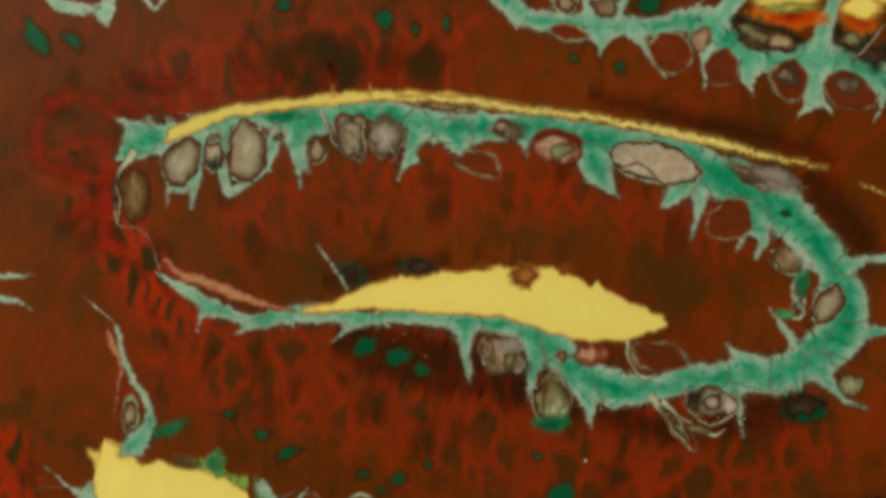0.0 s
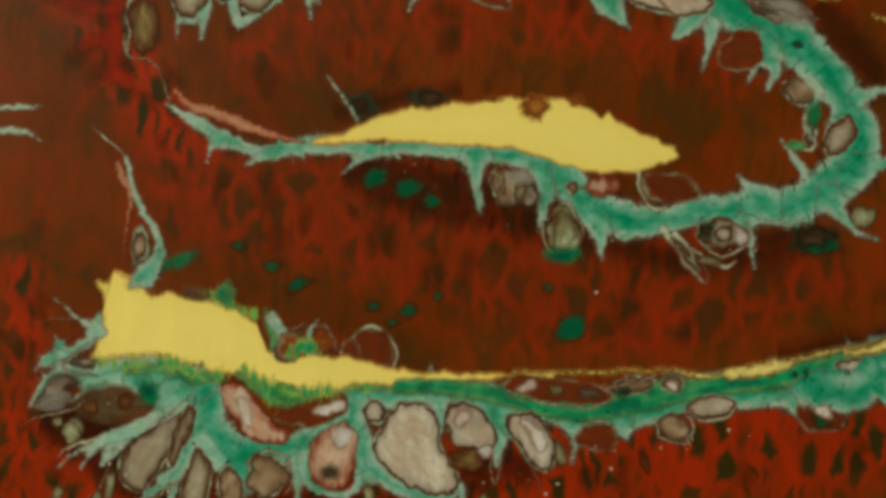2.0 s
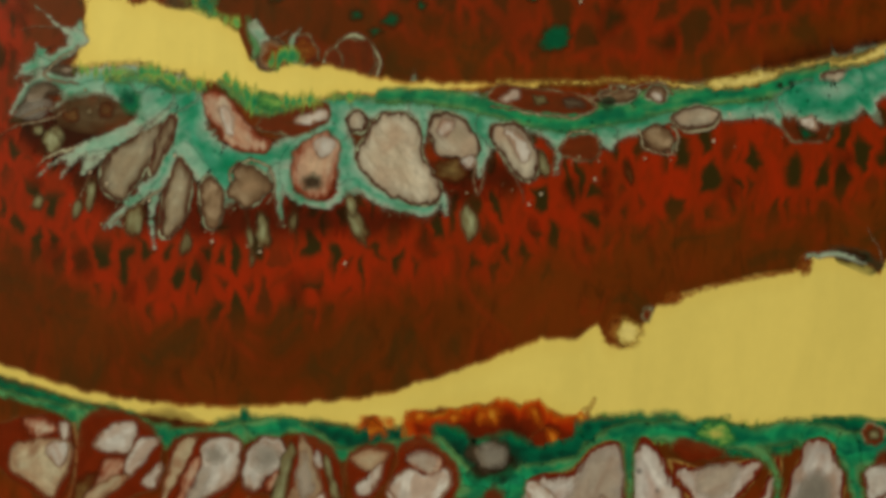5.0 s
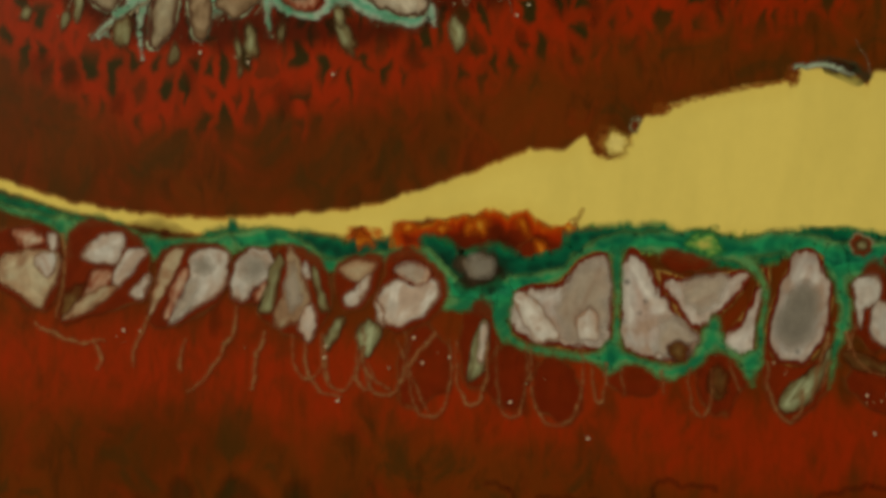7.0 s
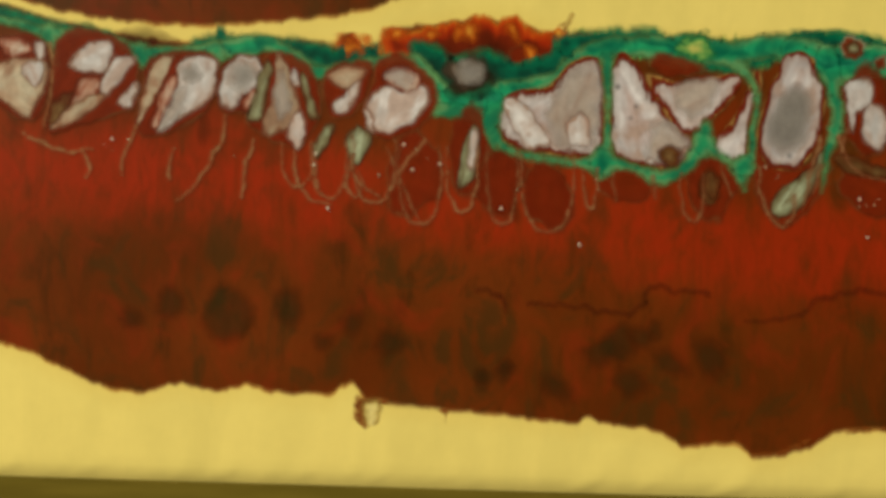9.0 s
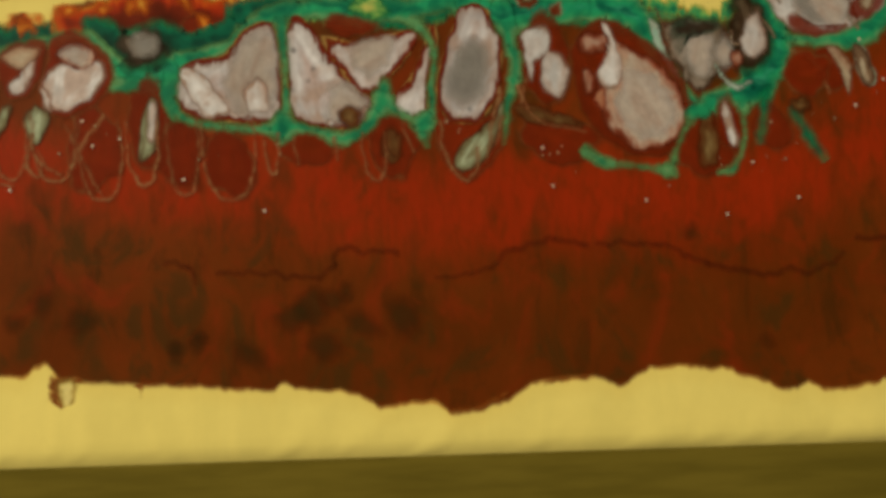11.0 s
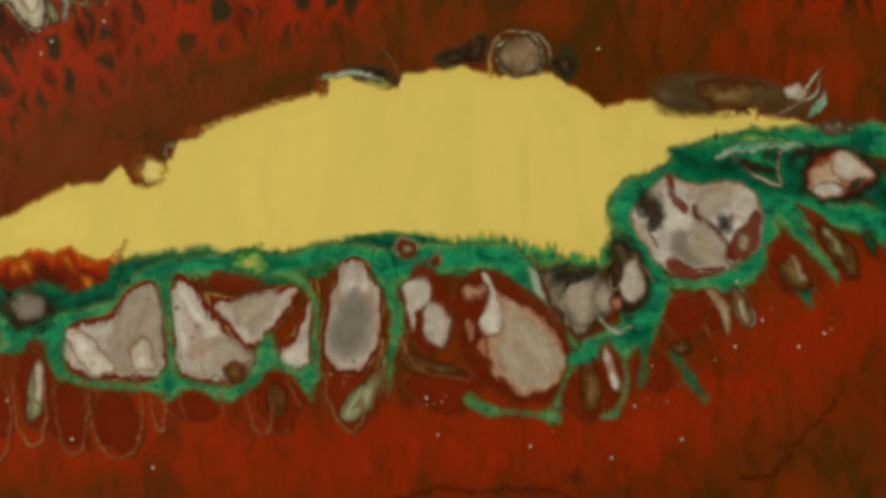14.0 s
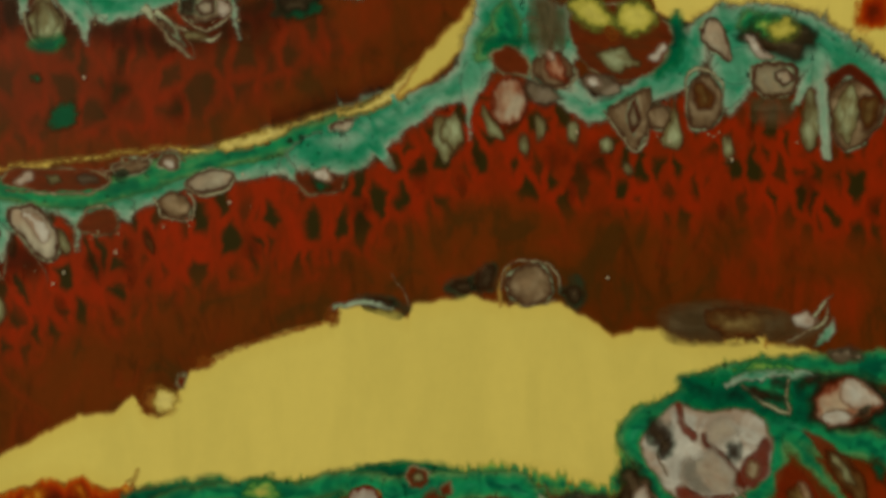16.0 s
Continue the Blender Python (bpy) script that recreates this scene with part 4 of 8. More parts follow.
vein("pale", [(-15, 39.6, 0.64), (-15.7, 36.4, 0.64), (-12.4, 33.7, 0.56), (-11.3, 36.5, 0.64)])
vein("pale", [(-8.5, 38.2, 0.64), (-6.4, 35.1, 0.56), (-7.6, 33.4, 0.4)])
vein("pale", [(-15.7, 37.2, 0.48), (-17, 39.1, 0.8), (-17.6, 40.7, 0.8)])
patch("grey", [(-39.3, 34.5), (-36.1, 36.5), (-34.6, 35.1), (-34.9, 31.6), (-37.2, 29.1), (-39.1, 30), (-40.2, 32.3)])
patch("grey", [(-33.1, 36.1), (-31.4, 35.2), (-31.3, 32.5), (-32.6, 31.3), (-33.8, 32.9)])
patch("grey", [(-30.5, 36.7), (-28.3, 39.2), (-25.5, 37), (-24.9, 33.5), (-26.5, 30.7), (-28.9, 30.2), (-30.8, 31.7)])
cell("taupe", -23.5, 36.7, 1, 0.8, 2, 0.0)
cell("grey", -17.9, 34.9, 1.4, 1.9, 2, 0.0)
cell("taupe", -12.7, 37.3, 2.4, 3.1, 2, 0.0)
cell("blush", -8.7, 37, 2.1, 2.7, 2, 0.0)
cell("deep", -23.2, 39.9, 2.7, 0.88, 5, 0.0)
cell("taupe", 8.7, 39, 2.6, 1.3, -8, 0.0)
cell("film", 16, 37, 3.9, 2.6, -8, 0.0)
core("leaf", 16.6, 36.3, 1.6, 0.96, 2, 0.0)
core("shard", 14, 38, 1.6, 0.48, 12, 0.0)
patch("pearl", [(23.8, 36.9), (28.4, 38.2), (33.6, 37), (36.9, 34), (35.9, 32.2), (31.9, 31.5), (26.9, 32.6), (24.1, 34.3)])
cell("film", 40.9, 27, 3.4, 3.1, 2, 0.0)
cell("film", 5.3, 33.9, 3.7, 1.8, -18, 0.0)
cell("taupe", 49.9, 21.7, 2.7, 2.1, -18, 0.0)
patch("grey", [(53.9, 17.2), (56.6, 18.5), (57.9, 16.3), (56.5, 13.6), (53.7, 12.5), (52.9, 14.6)])
cell("grey", 51.1, 15.3, 0.96, 1.4, -18, 0.0)
cell("coal", -44.4, 27.8, 2.1, 3.5, 10, 0.0)
cell("taupe", -9.7, 12.5, 2.1, 0.56, -3, 0.0)
cell("taupe", 8.6, 6.6, 2.7, 2.7, 2, 0.0)
core("shard", 10.2, 5.9, 0.8, 1.4, 2, 0.0)
core("shard", 7.6, 7, 0.64, 1.3, 2, 0.0)
cell("leaf", 16.5, 1.1, 2.2, 3.9, 6, 0.4)
cell("taupe", 17.6, 6.8, 0.88, 1.2, 2, 0.0)
cell("blush", 22.3, 7.3, 3.1, 1.6, 7, 0.0)
cell("grey", 39.1, 1.1, 3.4, 2.4, 2, 0.0)
core("coal", 36.9, 1.6, 1.1, 1.3, 2, 0.0)
cell("leaf", 58.9, 4.1, 1.6, 1.8, 2, 0.0)
cell("film", 31.5, 7.2, 4.2, 2.2, -13, 0.0)
cell("coal", 52.2, 0.9, 2.9, 1.8, 12, 0.0)
cell("taupe", 34.2, -1.7, 0.64, 3.2, 40, 0.0)
cell("leaf", 37.7, -2.8, 1.9, 0.72, -6, 0.0)
cell("taupe", -41.5, 38.6, 1.3, 0.64, -8, 0.0)
cell("coal", 48.9, 28.3, 0.64, 0.48, 2, 0.0)
cell("taupe", 44.7, 32.9, 4.8, 1.3, -23, 0.0)
cell("taupe", 0.2, 41.7, 4.8, 0.8, -3, 0.0)
pool("yellow", [(-40.2, 36.5, 35.4), (-38.3, 37.9, 35.8), (-35.9, 39.1, 36.8), (-31.1, 40.8, 39.1), (-26.3, 41.6, 40), (-21.5, 42.1, 40.8), (-15.9, 43.1, 41.5), (-10.3, 43.6, 42.2), (-3.9, 43.9, 42.7), (0.9, 43.8, 42.7), (6.6, 43.1, 42), (12.2, 42.5, 41.5)])
vein("yellow", [(-15.8, 42.4, 0.8), (-16, 43.6, 0.4), (-16.1, 44.6, 0.16)])
vein("yellow", [(-10.7, 42.8, 0.8), (-10.7, 43.9, 0.4), (-10.9, 44.9, 0.16)])
vein("ochre", [(-7.1, 42.6, 0.8), (1, 42.9, 1.1), (9, 42, 1.1), (17.1, 41.3, 1.1), (25.2, 40.3, 1.1), (33.2, 39, 1.3), (39.7, 37.8, 1.3), (45.4, 36.4, 0.96), (51.1, 35.4, 0.56), (55.1, 35, 0.24)])
vein("ochre", [(59, 33.1, 0.32), (61.2, 32.1, 0.4), (64.1, 30.9, 0.4)])
vein("pink", [(-39.1, 18.7, 0.96), (-36.8, 16.9, 1.4), (-31.9, 15.3, 1.8), (-26.2, 13.2, 1.4), (-20.1, 11.9, 0.48)])
cell("coal", -2.9, 18.8, 2.7, 1.4, 2, 0.0)
cell("coal", -12.7, 17.6, 2.1, 1.6, -38, 0.0)
vein("mint", [(-17.1, 21.1, 0.24), (-15.1, 18.3, 0.32), (-13.2, 15.6, 0.4)])
pool("yellow", [(-19.7, 12.3, 11.6), (-14.2, 13.8, 12.1), (-11, 15.5, 12.6), (-7, 17.1, 12.6), (-1.4, 17.8, 12.4), (4.2, 18.7, 12.3), (8.2, 19.5, 12.3), (12.2, 19.7, 11.4), (16.2, 19.4, 10), (19.5, 18.3, 9.4), (21.5, 16.9, 9.2), (22.5, 18, 9.2), (23.5, 16.6, 9.2), (26, 15.3, 9.4), (29.3, 14, 10.2), (32.9, 12.6, 12)])
cell("stain", 12.2, 18.2, 1.9, 1.8, 2, 0.0)
cell("stain", 17.8, 19.2, 1.3, 0.8, 2, 0.0)
cell("stain", 5.8, 19.1, 1.6, 0.4, 2, 0.0)
# marbling in the cells of the loop
patch("grey", [(-15, 40.4), (-13, 39.7), (-11.7, 35.7), (-12.2, 33.3), (-13.9, 35.6), (-15.8, 38)])
patch("shard", [(-14, 39.2), (-13.2, 38.7), (-12.6, 36.1), (-13.5, 36.5)], True)
patch("blush", [(-10.6, 39.4), (-7.8, 38.9), (-7, 36.3), (-8.4, 34), (-10.4, 34.5), (-11.3, 36.9)])
patch("dusk", [(-10.1, 36.6), (-7.7, 36.5), (-8.3, 34.4), (-10.2, 34.8)], True)
vein("pale", [(-16.6, 39.2, 0.4), (-14.9, 36.4, 0.6), (-12.2, 33.7, 0.6), (-11.3, 35.6, 0.5), (-11.8, 38.5, 0.3)])
vein("pale", [(-11.3, 35.6, 0.5), (-10.1, 37.4, 0.5), (-7.7, 37.9, 0.5), (-6.4, 35.2, 0.5), (-6.8, 33.5, 0.3)])
cell("pearl", -32.7, 33.8, 1.5, 2.6, 0)
core("coal", -32.5, 32.8, 0.7, 0.8, 0)
patch("blush", [(13.2, 38.3), (16, 39), (18.8, 37.9), (19.5, 35.5), (17.3, 34.1), (14.1, 35), (12.6, 36.5)])
patch("leaf", [(15.5, 36.5), (17.6, 37.3), (18.5, 35.9), (16.9, 35.1), (15.5, 35.3)], True)
vein("seam", [(13, 37.7, 0.8), (16, 38.6, 0.9), (18.8, 37.5, 0.8)])
cell("dusk", 9.5, 38.7, 2.2, 1.2, -12)
core("shard", 8.1, 39.2, 0.6, 0.4, 0)
patch("moss", [(-45.7, 30.5), (-43.3, 31.4), (-41.8, 29.1), (-42.3, 25), (-44.7, 24.2), (-45.8, 27.3)])
vein("pale", [(-46.3, 28.9, 0.5), (-45.8, 26.5, 0.6), (-46, 23.7, 0.5)])
vein("pale", [(24.6, 33.7, 0.4), (27.8, 34.6, 0.5), (31.9, 31.5, 0.4)])
patch("dusk", [(43.9, 34.4), (47, 35.3), (49.5, 34.1), (48.7, 32.5), (45.5, 32)])
patch("leaf", [(15.2, 1.6), (16.3, 3.5), (17.8, 2.1), (18.5, 0.1), (17.3, -1.8), (15.7, -1.6)])
vein("deep", [(14.9, -2.6, 1.2), (16.6, -2.9, 2), (18.1, -2.4, 1.2)])
cell("beige", 8.4, 7.3, 0.9, 1.9, 5)
cell("beige", 9.8, 6.8, 0.9, 1.9, 5)
cell("beige", 10.8, 7.7, 0.9, 1.9, 5)
cell("dusk", 11.2, 5.9, 1.6, 2.2, 10)
cell("pearl", 39.5, 1.1, 1.8, 1.2, 20)
cell("shard", 41.8, 0.7, 0.8, 1.2, 0)
vein("pale", [(31.7, 0.2, 0.5), (34.3, -3.8, 0.5), (37, -6.1, 0.4), (37.3, -4.5, 0.3), (34.6, -0.9, 0.3)])
# crown of cells at the far edge
vein("teal", [(5.2, 59.6, 1.9), (8.5, 56.5, 2.4), (13.4, 54.4, 2.6), (21.5, 54, 2.9), (29.5, 54.3, 2.4), (35.9, 55.2, 3.7), (40.9, 51.6, 4), (46.6, 49.7, 3.2), (52.2, 50.3, 4.5), (57, 49.9, 3.5), (63.5, 47.1, 4)])
vein("mint", [(21.3, 54.1, 3.2), (21.9, 51.7, 1.6), (21.8, 50, 0.24)])
vein("mint", [(26.7, 53.5, 1.3), (28.9, 49.9, 0.72), (30.7, 47.6, 0.48)])
vein("mint", [(36.8, 54.2, 2.4), (36.7, 49.4, 1.1), (36.8, 46, 0.4)])
vein("mint", [(41.4, 60, 2.4), (39.5, 56.7, 2.7), (37.2, 54.2, 3.2)])
vein("mint", [(55.1, 59.7, 1.6), (53.6, 54.8, 2.4), (52.6, 49.9, 3.2), (52.3, 45.1, 2.1), (50.4, 42.2, 0.32)])
vein("mint", [(52.3, 45.5, 1.6), (54.8, 42.8, 0.32)])
vein("mint", [(42.9, 50, 4), (43, 47.2, 1.9), (43.5, 45.6, 0.32)])
vein("mint", [(9.4, 55.7, 1.9), (9.8, 53.7, 0.32)])
vein("mint", [(23, 55.4, 1.3), (25, 57.8, 1.1), (24.5, 60.2, 0.96)])
vein("mint", [(19.8, 56.1, 1.1), (19.3, 59.3, 0.8)])
vein("mint", [(-57.4, 55.9, 0.8), (-54.9, 54.2, 1.1), (-52.5, 53.5, 0.64)])
vein("mint", [(-54.9, 54.4, 0.64), (-50.9, 54.3, 0.72), (-48.8, 53, 1.1), (-47.7, 55.8, 0.8)])
vein("mint", [(-48.8, 53.8, 1.3), (-48.4, 52, 0.24)])
vein("mint", [(-43.3, 56, 0.64), (-41.6, 54.2, 0.64), (-40.5, 56, 0.64)])
vein("mint", [(59.4, 49.4, 1.6), (62, 44.6, 0.64), (60.9, 42.2, 0.24)])
cell("taupe", 45.2, 53.3, 4.7, 2.2, -16, 0.0)
core("leaf", 42.4, 54.4, 1.3, 0.96, 2, 0.0)
core("leaf", 48.1, 52.6, 1.6, 0.8, 2, 0.0)
cell("coal", 57.8, 54, 2.9, 3.1, 2, 0.0)
core("leaf", 57.3, 53.3, 1.3, 0.96, 2, 0.0)
cell("coal", 60.6, 50.8, 2.7, 1.9, 2, 0.0)
cell("jade", 28.6, 57.3, 2.4, 1.3, 2, 0.0)
cell("taupe", 22.2, 56.8, 2.2, 1.6, 2, 0.0)
cell("grey", 16.6, 57.1, 2.1, 1.6, 2, 0.0)
cell("taupe", 36.2, 52.9, 1.2, 2.1, 2, 0.0)
cell("orange", 48.7, 56.6, 5.8, 2.1, -1, 0.0)
core("yellow", 47.9, 58.9, 5.8, 1.8, -2, 0.0)
core("sulphur", 48.7, 57.5, 4, 0.64, 2, 0.0)
cell("orange", 58.4, 56.2, 3.2, 1.8, 2, 0.0)
core("yellow", 58.7, 58, 3.5, 1.8, 2, 0.0)
cell("yellow", 61.5, 60.7, 4.8, 2.4, 2, 0.0)
vein("pale", [(62, 55.5, 0.48), (59.7, 52.2, 0.64), (57, 50.5, 0.64)])
# cells hanging from the far crown
patch("film", [(14.7, 53.6), (17.5, 54.2), (19.9, 52.8), (18.3, 51.6), (15.5, 52.1)])
patch("film", [(28.6, 51.9), (30.7, 53.5), (33.6, 53.1), (34.9, 50.5), (34.1, 48.5), (31.3, 47.6), (29.3, 49.5)])
patch("film", [(36.9, 49.4), (38.6, 51.2), (40.5, 51), (41.6, 48.8), (40.6, 46.5), (38.2, 46.2), (37, 47.4)])
patch("film", [(46, 48.1), (47.8, 49.6), (50.2, 49.7), (51.3, 47.5), (50.7, 45), (48.7, 44.2), (46.7, 45.7)])
patch("dusk", [(47, 48.1), (49, 48.8), (49.9, 47), (47.9, 46.5)], True)
patch("film", [(54, 47.6), (56.2, 48.8), (58.7, 48.1), (61.2, 45.8), (60.8, 43.8), (56.4, 43.5), (54.3, 45.2)])
patch("dusk", [(55.5, 47.6), (58.3, 47.7), (58.7, 46.3), (56.3, 46)], True)
patch("beige", [(34.9, 53.3), (36.4, 54.2), (37.3, 52.5), (36.5, 50.8), (35.2, 51.6)])
vein("pale", [(28.4, 52.7, 0.7), (29, 49.5, 0.6), (30.4, 47.6, 0.4)])
vein("pale", [(45.8, 48.1, 0.4), (46.9, 45.3, 0.5), (49.2, 43.9, 0.5)])
vein("pale", [(41.9, 50, 0.4), (41.5, 47.1, 0.4)])
vein("pale", [(61.6, 45.8, 0.4), (60.8, 43.4, 0.4)])
patch("coal", [(40.3, 55.5), (42.3, 56), (48.8, 54.2), (50.5, 52.7), (48.1, 51.2), (44.1, 51.6), (41.2, 53.4)])
patch("leaf", [(41.1, 55), (43.2, 54.8), (45.6, 53.3), (44.4, 52.5), (41.8, 53.7)], True)
patch("beige", [(46, 53.3), (48.4, 53.2), (48.9, 52.2), (46.3, 52)], True)
# thin strands beside the loop
vein("pale", [(-50.7, 13.3, 0.32), (-48.5, 11.3, 0.72), (-46.2, 9.8, 0.56), (-45.7, 8, 0.48)])
vein("pink", [(-46.8, 8.5, 0.8), (-46.1, 6.4, 1.4), (-44.8, 3.2, 1.1), (-45.3, -0.8, 0.8), (-45.4, -6.4, 0.48)])
vein("mint", [(-45.5, 8.4, 0.64), (-44.7, 4.8, 0.72), (-43, 1.5, 0.96), (-41.7, -0.3, 0.96), (-40.5, -2.4, 0.96), (-40.7, -5.1, 0.96), (-41.9, -7.9, 1.6), (-42, -9.7, 0.96)])
cell("taupe", -43.2, -3.5, 1.3, 3.2, -3, 0.0)
vein("deep", [(-40.4, -6.3, 0.96), (-37.6, -5.2, 1.1), (-35.7, -4.3, 0.8)])
vein("mint", [(-64, 15.3, 0.48), (-60.8, 15.6, 0.72), (-58.4, 15.8, 0.24)])
vein("mint", [(-63.9, 12.1, 0.8), (-60.7, 12.4, 0.88), (-58.4, 11.2, 0.24)])
# second pool and the fan of cells under it
vein("pale", [(-22.2, -15.1, 0.4), (-19.1, -13.4, 0.32)])
vein("pale", [(-14.3, -17.6, 0.82), (-12.6, -15.6, 0.82), (-10.2, -13.7, 1.09), (-7.8, -14.8, 0.95), (-6.4, -17.4, 0.68), (-6.7, -20, 0.68)])
cell("film", -9.7, -17.1, 2.9, 3, 2, 0.0)
cell("film", -12.9, -17.6, 1.3, 2.1, 2, 0.0)
cell("leaf", -51.3, -29.7, 0.8, 0.96, 2, 0.0)
vein("mint", [(-34.6, -22.8, 2.2), (-33.7, -24.8, 2.81), (-38, -28.8, 1.93), (-42.3, -30.5, 1.04), (-46.6, -33.2, 0.26)])
vein("mint", [(-41.1, -30.2, 0.91), (-47.4, -31.3, 0.56), (-51.8, -33.3, 0.28), (-53.7, -35.1, 0.17)])
vein("teal", [(-33.4, -23.2, 3.6), (-33.1, -26.4, 3.6), (-34.7, -30.4, 2.17), (-36.9, -34.9, 1.58), (-40.4, -38.4, 1.05), (-43.7, -41.6, 0.83)])
vein("teal", [(-32.9, -24, 4), (-32, -28.7, 3.7), (-29, -32.6, 5.6), (-25.8, -32.5, 5.3), (-21.1, -31.5, 3.7), (-18, -29.4, 2.4), (-14, -28.1, 1.8), (-11.1, -30.4, 1.6), (-10.8, -33.9, 1.9)])
vein("mint", [(-33.5, -31.2, 1.4), (-31, -33.9, 1.3), (-30.1, -35.8, 0.64)])
vein("teal", [(-11, -28.8, 2.4), (-9.8, -33.1, 2.9), (-6.6, -35.8, 1.9), (-2.5, -37.4, 1.8), (1.1, -37.9, 1.6), (3, -36.2, 1.8), (3.6, -37.8, 0.64)])
vein("teal", [(-12.6, -22.4, 3.7), (-10.2, -23.1, 3.2), (-5.4, -23.4, 2.7), (1, -22.6, 2.9), (6.6, -23.3, 4), (9.8, -24, 3.5), (14.6, -24.6, 3.4), (19.4, -25.4, 4), (25.8, -25, 4.5), (32.1, -22.8, 4.8), (38.4, -21.2, 4.3), (44.8, -20.8, 5.4), (50.4, -19.5, 5.7), (55.9, -17.6, 4.8), (64.5, -14.5, 4.8)])
vein("teal", [(-13.4, -22.5, 2.4), (-12.1, -25.6, 3.2), (-13.2, -28, 2.1)])
vein("green", [(-14.2, -22.1, 1.3), (-5.5, -22, 1.3), (2.5, -21.7, 1.4), (10.5, -22.8, 1.8), (18.6, -23.7, 1.8), (25.7, -23, 1.9), (32.8, -20.9, 2.1), (39.2, -20.2, 1.6), (45.6, -19.5, 2.1), (51.9, -17.7, 1.9), (58.2, -15.5, 1.6), (64.5, -14.1, 1.6)])
vein("teal", [(-20, -33.9, 1.6), (-19.8, -37.1, 0.8), (-19.3, -40.4, 0.24)])
vein("teal", [(-37, -36.5, 0.64), (-37.7, -40.1, 0.72), (-37.2, -44.2, 0.32)])
vein("teal", [(7.4, -24.1, 3.2), (8.5, -28.1, 2.6), (8.3, -32.1, 0.96)])
vein("teal", [(9, -25.6, 1.6), (10.3, -28, 0.8)])
vein("teal", [(18.6, -25.3, 2.4), (19.2, -28.5, 0.96), (19.1, -31.7, 0.32)])
vein("teal", [(25.9, -26.6, 1.6), (26.7, -28.2, 0.32)])
vein("teal", [(-9.8, -35.1, 0.96), (-12.9, -37.6, 1.1), (-16.5, -36.9, 1.3), (-18.2, -35.4, 0.96)])
vein("teal", [(-18.2, -35.4, 1.1), (-18.7, -32.2, 1.1), (-16.4, -29, 1.1)])
vein("teal", [(49.7, -22.6, 1.6), (50.7, -24.3, 0.24)])
vein("teal", [(-0.6, -23.6, 1.6), (0.4, -26, 1.6), (-0.6, -29.2, 0.96)])
vein("pale", [(7.8, -31.3, 0.48), (7.4, -33.7, 0.48), (8.3, -35.4, 0.48), (9, -33.2, 0.48), (8.5, -31.7, 0.4)])
vein("pale", [(10.3, -28, 0.4), (11.8, -31.1, 0.4), (14, -34.2, 0.32), (14.6, -36.6, 0.16)])
vein("pale", [(17.5, -27.7, 0.4), (18.8, -29.7, 0.48), (18.7, -32.5, 0.48)])
vein("pale", [(-31.1, -38.3, 0.48), (-30.7, -34.7, 0.56), (-29.1, -34.6, 0.48), (-27.9, -38.2, 0.48), (-28.9, -40.2, 0.32)])
vein("pale", [(-26.7, -36.5, 0.56), (-26.6, -33.3, 0.64), (-23.9, -31.8, 0.64), (-21, -33.1, 0.64), (-20.6, -36.3, 0.56), (-21.7, -37.9, 0.32)])
vein("pale", [(-36.1, -36.1, 0.64), (-40, -39, 0.64), (-43.5, -41.4, 0.48)])
vein("pale", [(-48, -38.9, 0.24), (-47.3, -36.5, 0.48), (-46.5, -34.4, 0.4)])
patch("grey", [(-45.3, -35.2), (-44.2, -31.4), (-40.5, -28.9), (-36.5, -26), (-37.4, -31.3), (-39.5, -35.4), (-41.9, -38.3), (-44, -37.5)])
patch("grey", [(-35.8, -26.1), (-34.4, -25.9), (-35.2, -29.8), (-37.1, -33.9), (-38.4, -34.5), (-37.7, -30.5)])
patch("grey", [(-34.3, -31.7), (-32.8, -32.6), (-32, -34.7), (-32.5, -39.3), (-34.6, -43.2), (-36.5, -42.9), (-36.4, -39.3), (-35.5, -34.8)])
patch("taupe", [(-31.1, -35.9), (-29.8, -33.9), (-28.3, -35.6), (-27.4, -38.3), (-28.5, -41.7), (-30.5, -41)])
cell("taupe", -24, -35.6, 3, 3, 2, 0.0)
patch("blush", [(-31, -22.9), (-28.6, -22.2), (-25.8, -25.1), (-23.8, -27.5), (-21.2, -29), (-21.6, -30.7), (-25.9, -30.6), (-28.4, -28.4), (-30.4, -25.6)])
patch("shard", [(-28.9, -24.6), (-27.3, -25), (-26.4, -28.1), (-27.6, -27.8)], True)
patch("film", [(-23.6, -27), (-18.9, -24.4), (-13.9, -23.3), (-13.3, -25.8), (-17.2, -28.2), (-20.6, -27.8)])
patch("shard", [(-17.7, -25.8), (-14, -24.2), (-13.8, -25.7), (-16.9, -26.6)], True)
patch("blush", [(-18.1, -31.4), (-16.7, -29.1), (-13.3, -27.2), (-11.6, -29.6), (-11.7, -34.2), (-13.5, -37), (-16.3, -36.6), (-18.3, -34.3)])
patch("shard", [(-15, -28.7), (-12.6, -28), (-12.8, -30.4), (-14.7, -30.8)], True)
core("coal", -15.2, -34.5, 1.4, 1.1, 2, 0.0)
patch("pearl", [(-11.1, -25.6), (-9.5, -23.8), (-7.6, -25.3), (-7.8, -27.2), (-9.4, -27.7)])
patch("pearl", [(-9.3, -30.3), (-6.5, -24.9), (-3.8, -24), (-0.5, -25.7), (0.4, -29.9), (2.7, -33.9), (2.7, -36.9), (-0.9, -37.3), (-5.1, -35.7), (-8.3, -32.8)])
patch("pearl", [(0.6, -25.1), (3.8, -23.8), (7.2, -26.3), (8.2, -29.8), (5.3, -31), (1.7, -29.4)])
core("shard", 3.3, -26.2, 1.1, 1.3, 2, 0.0)
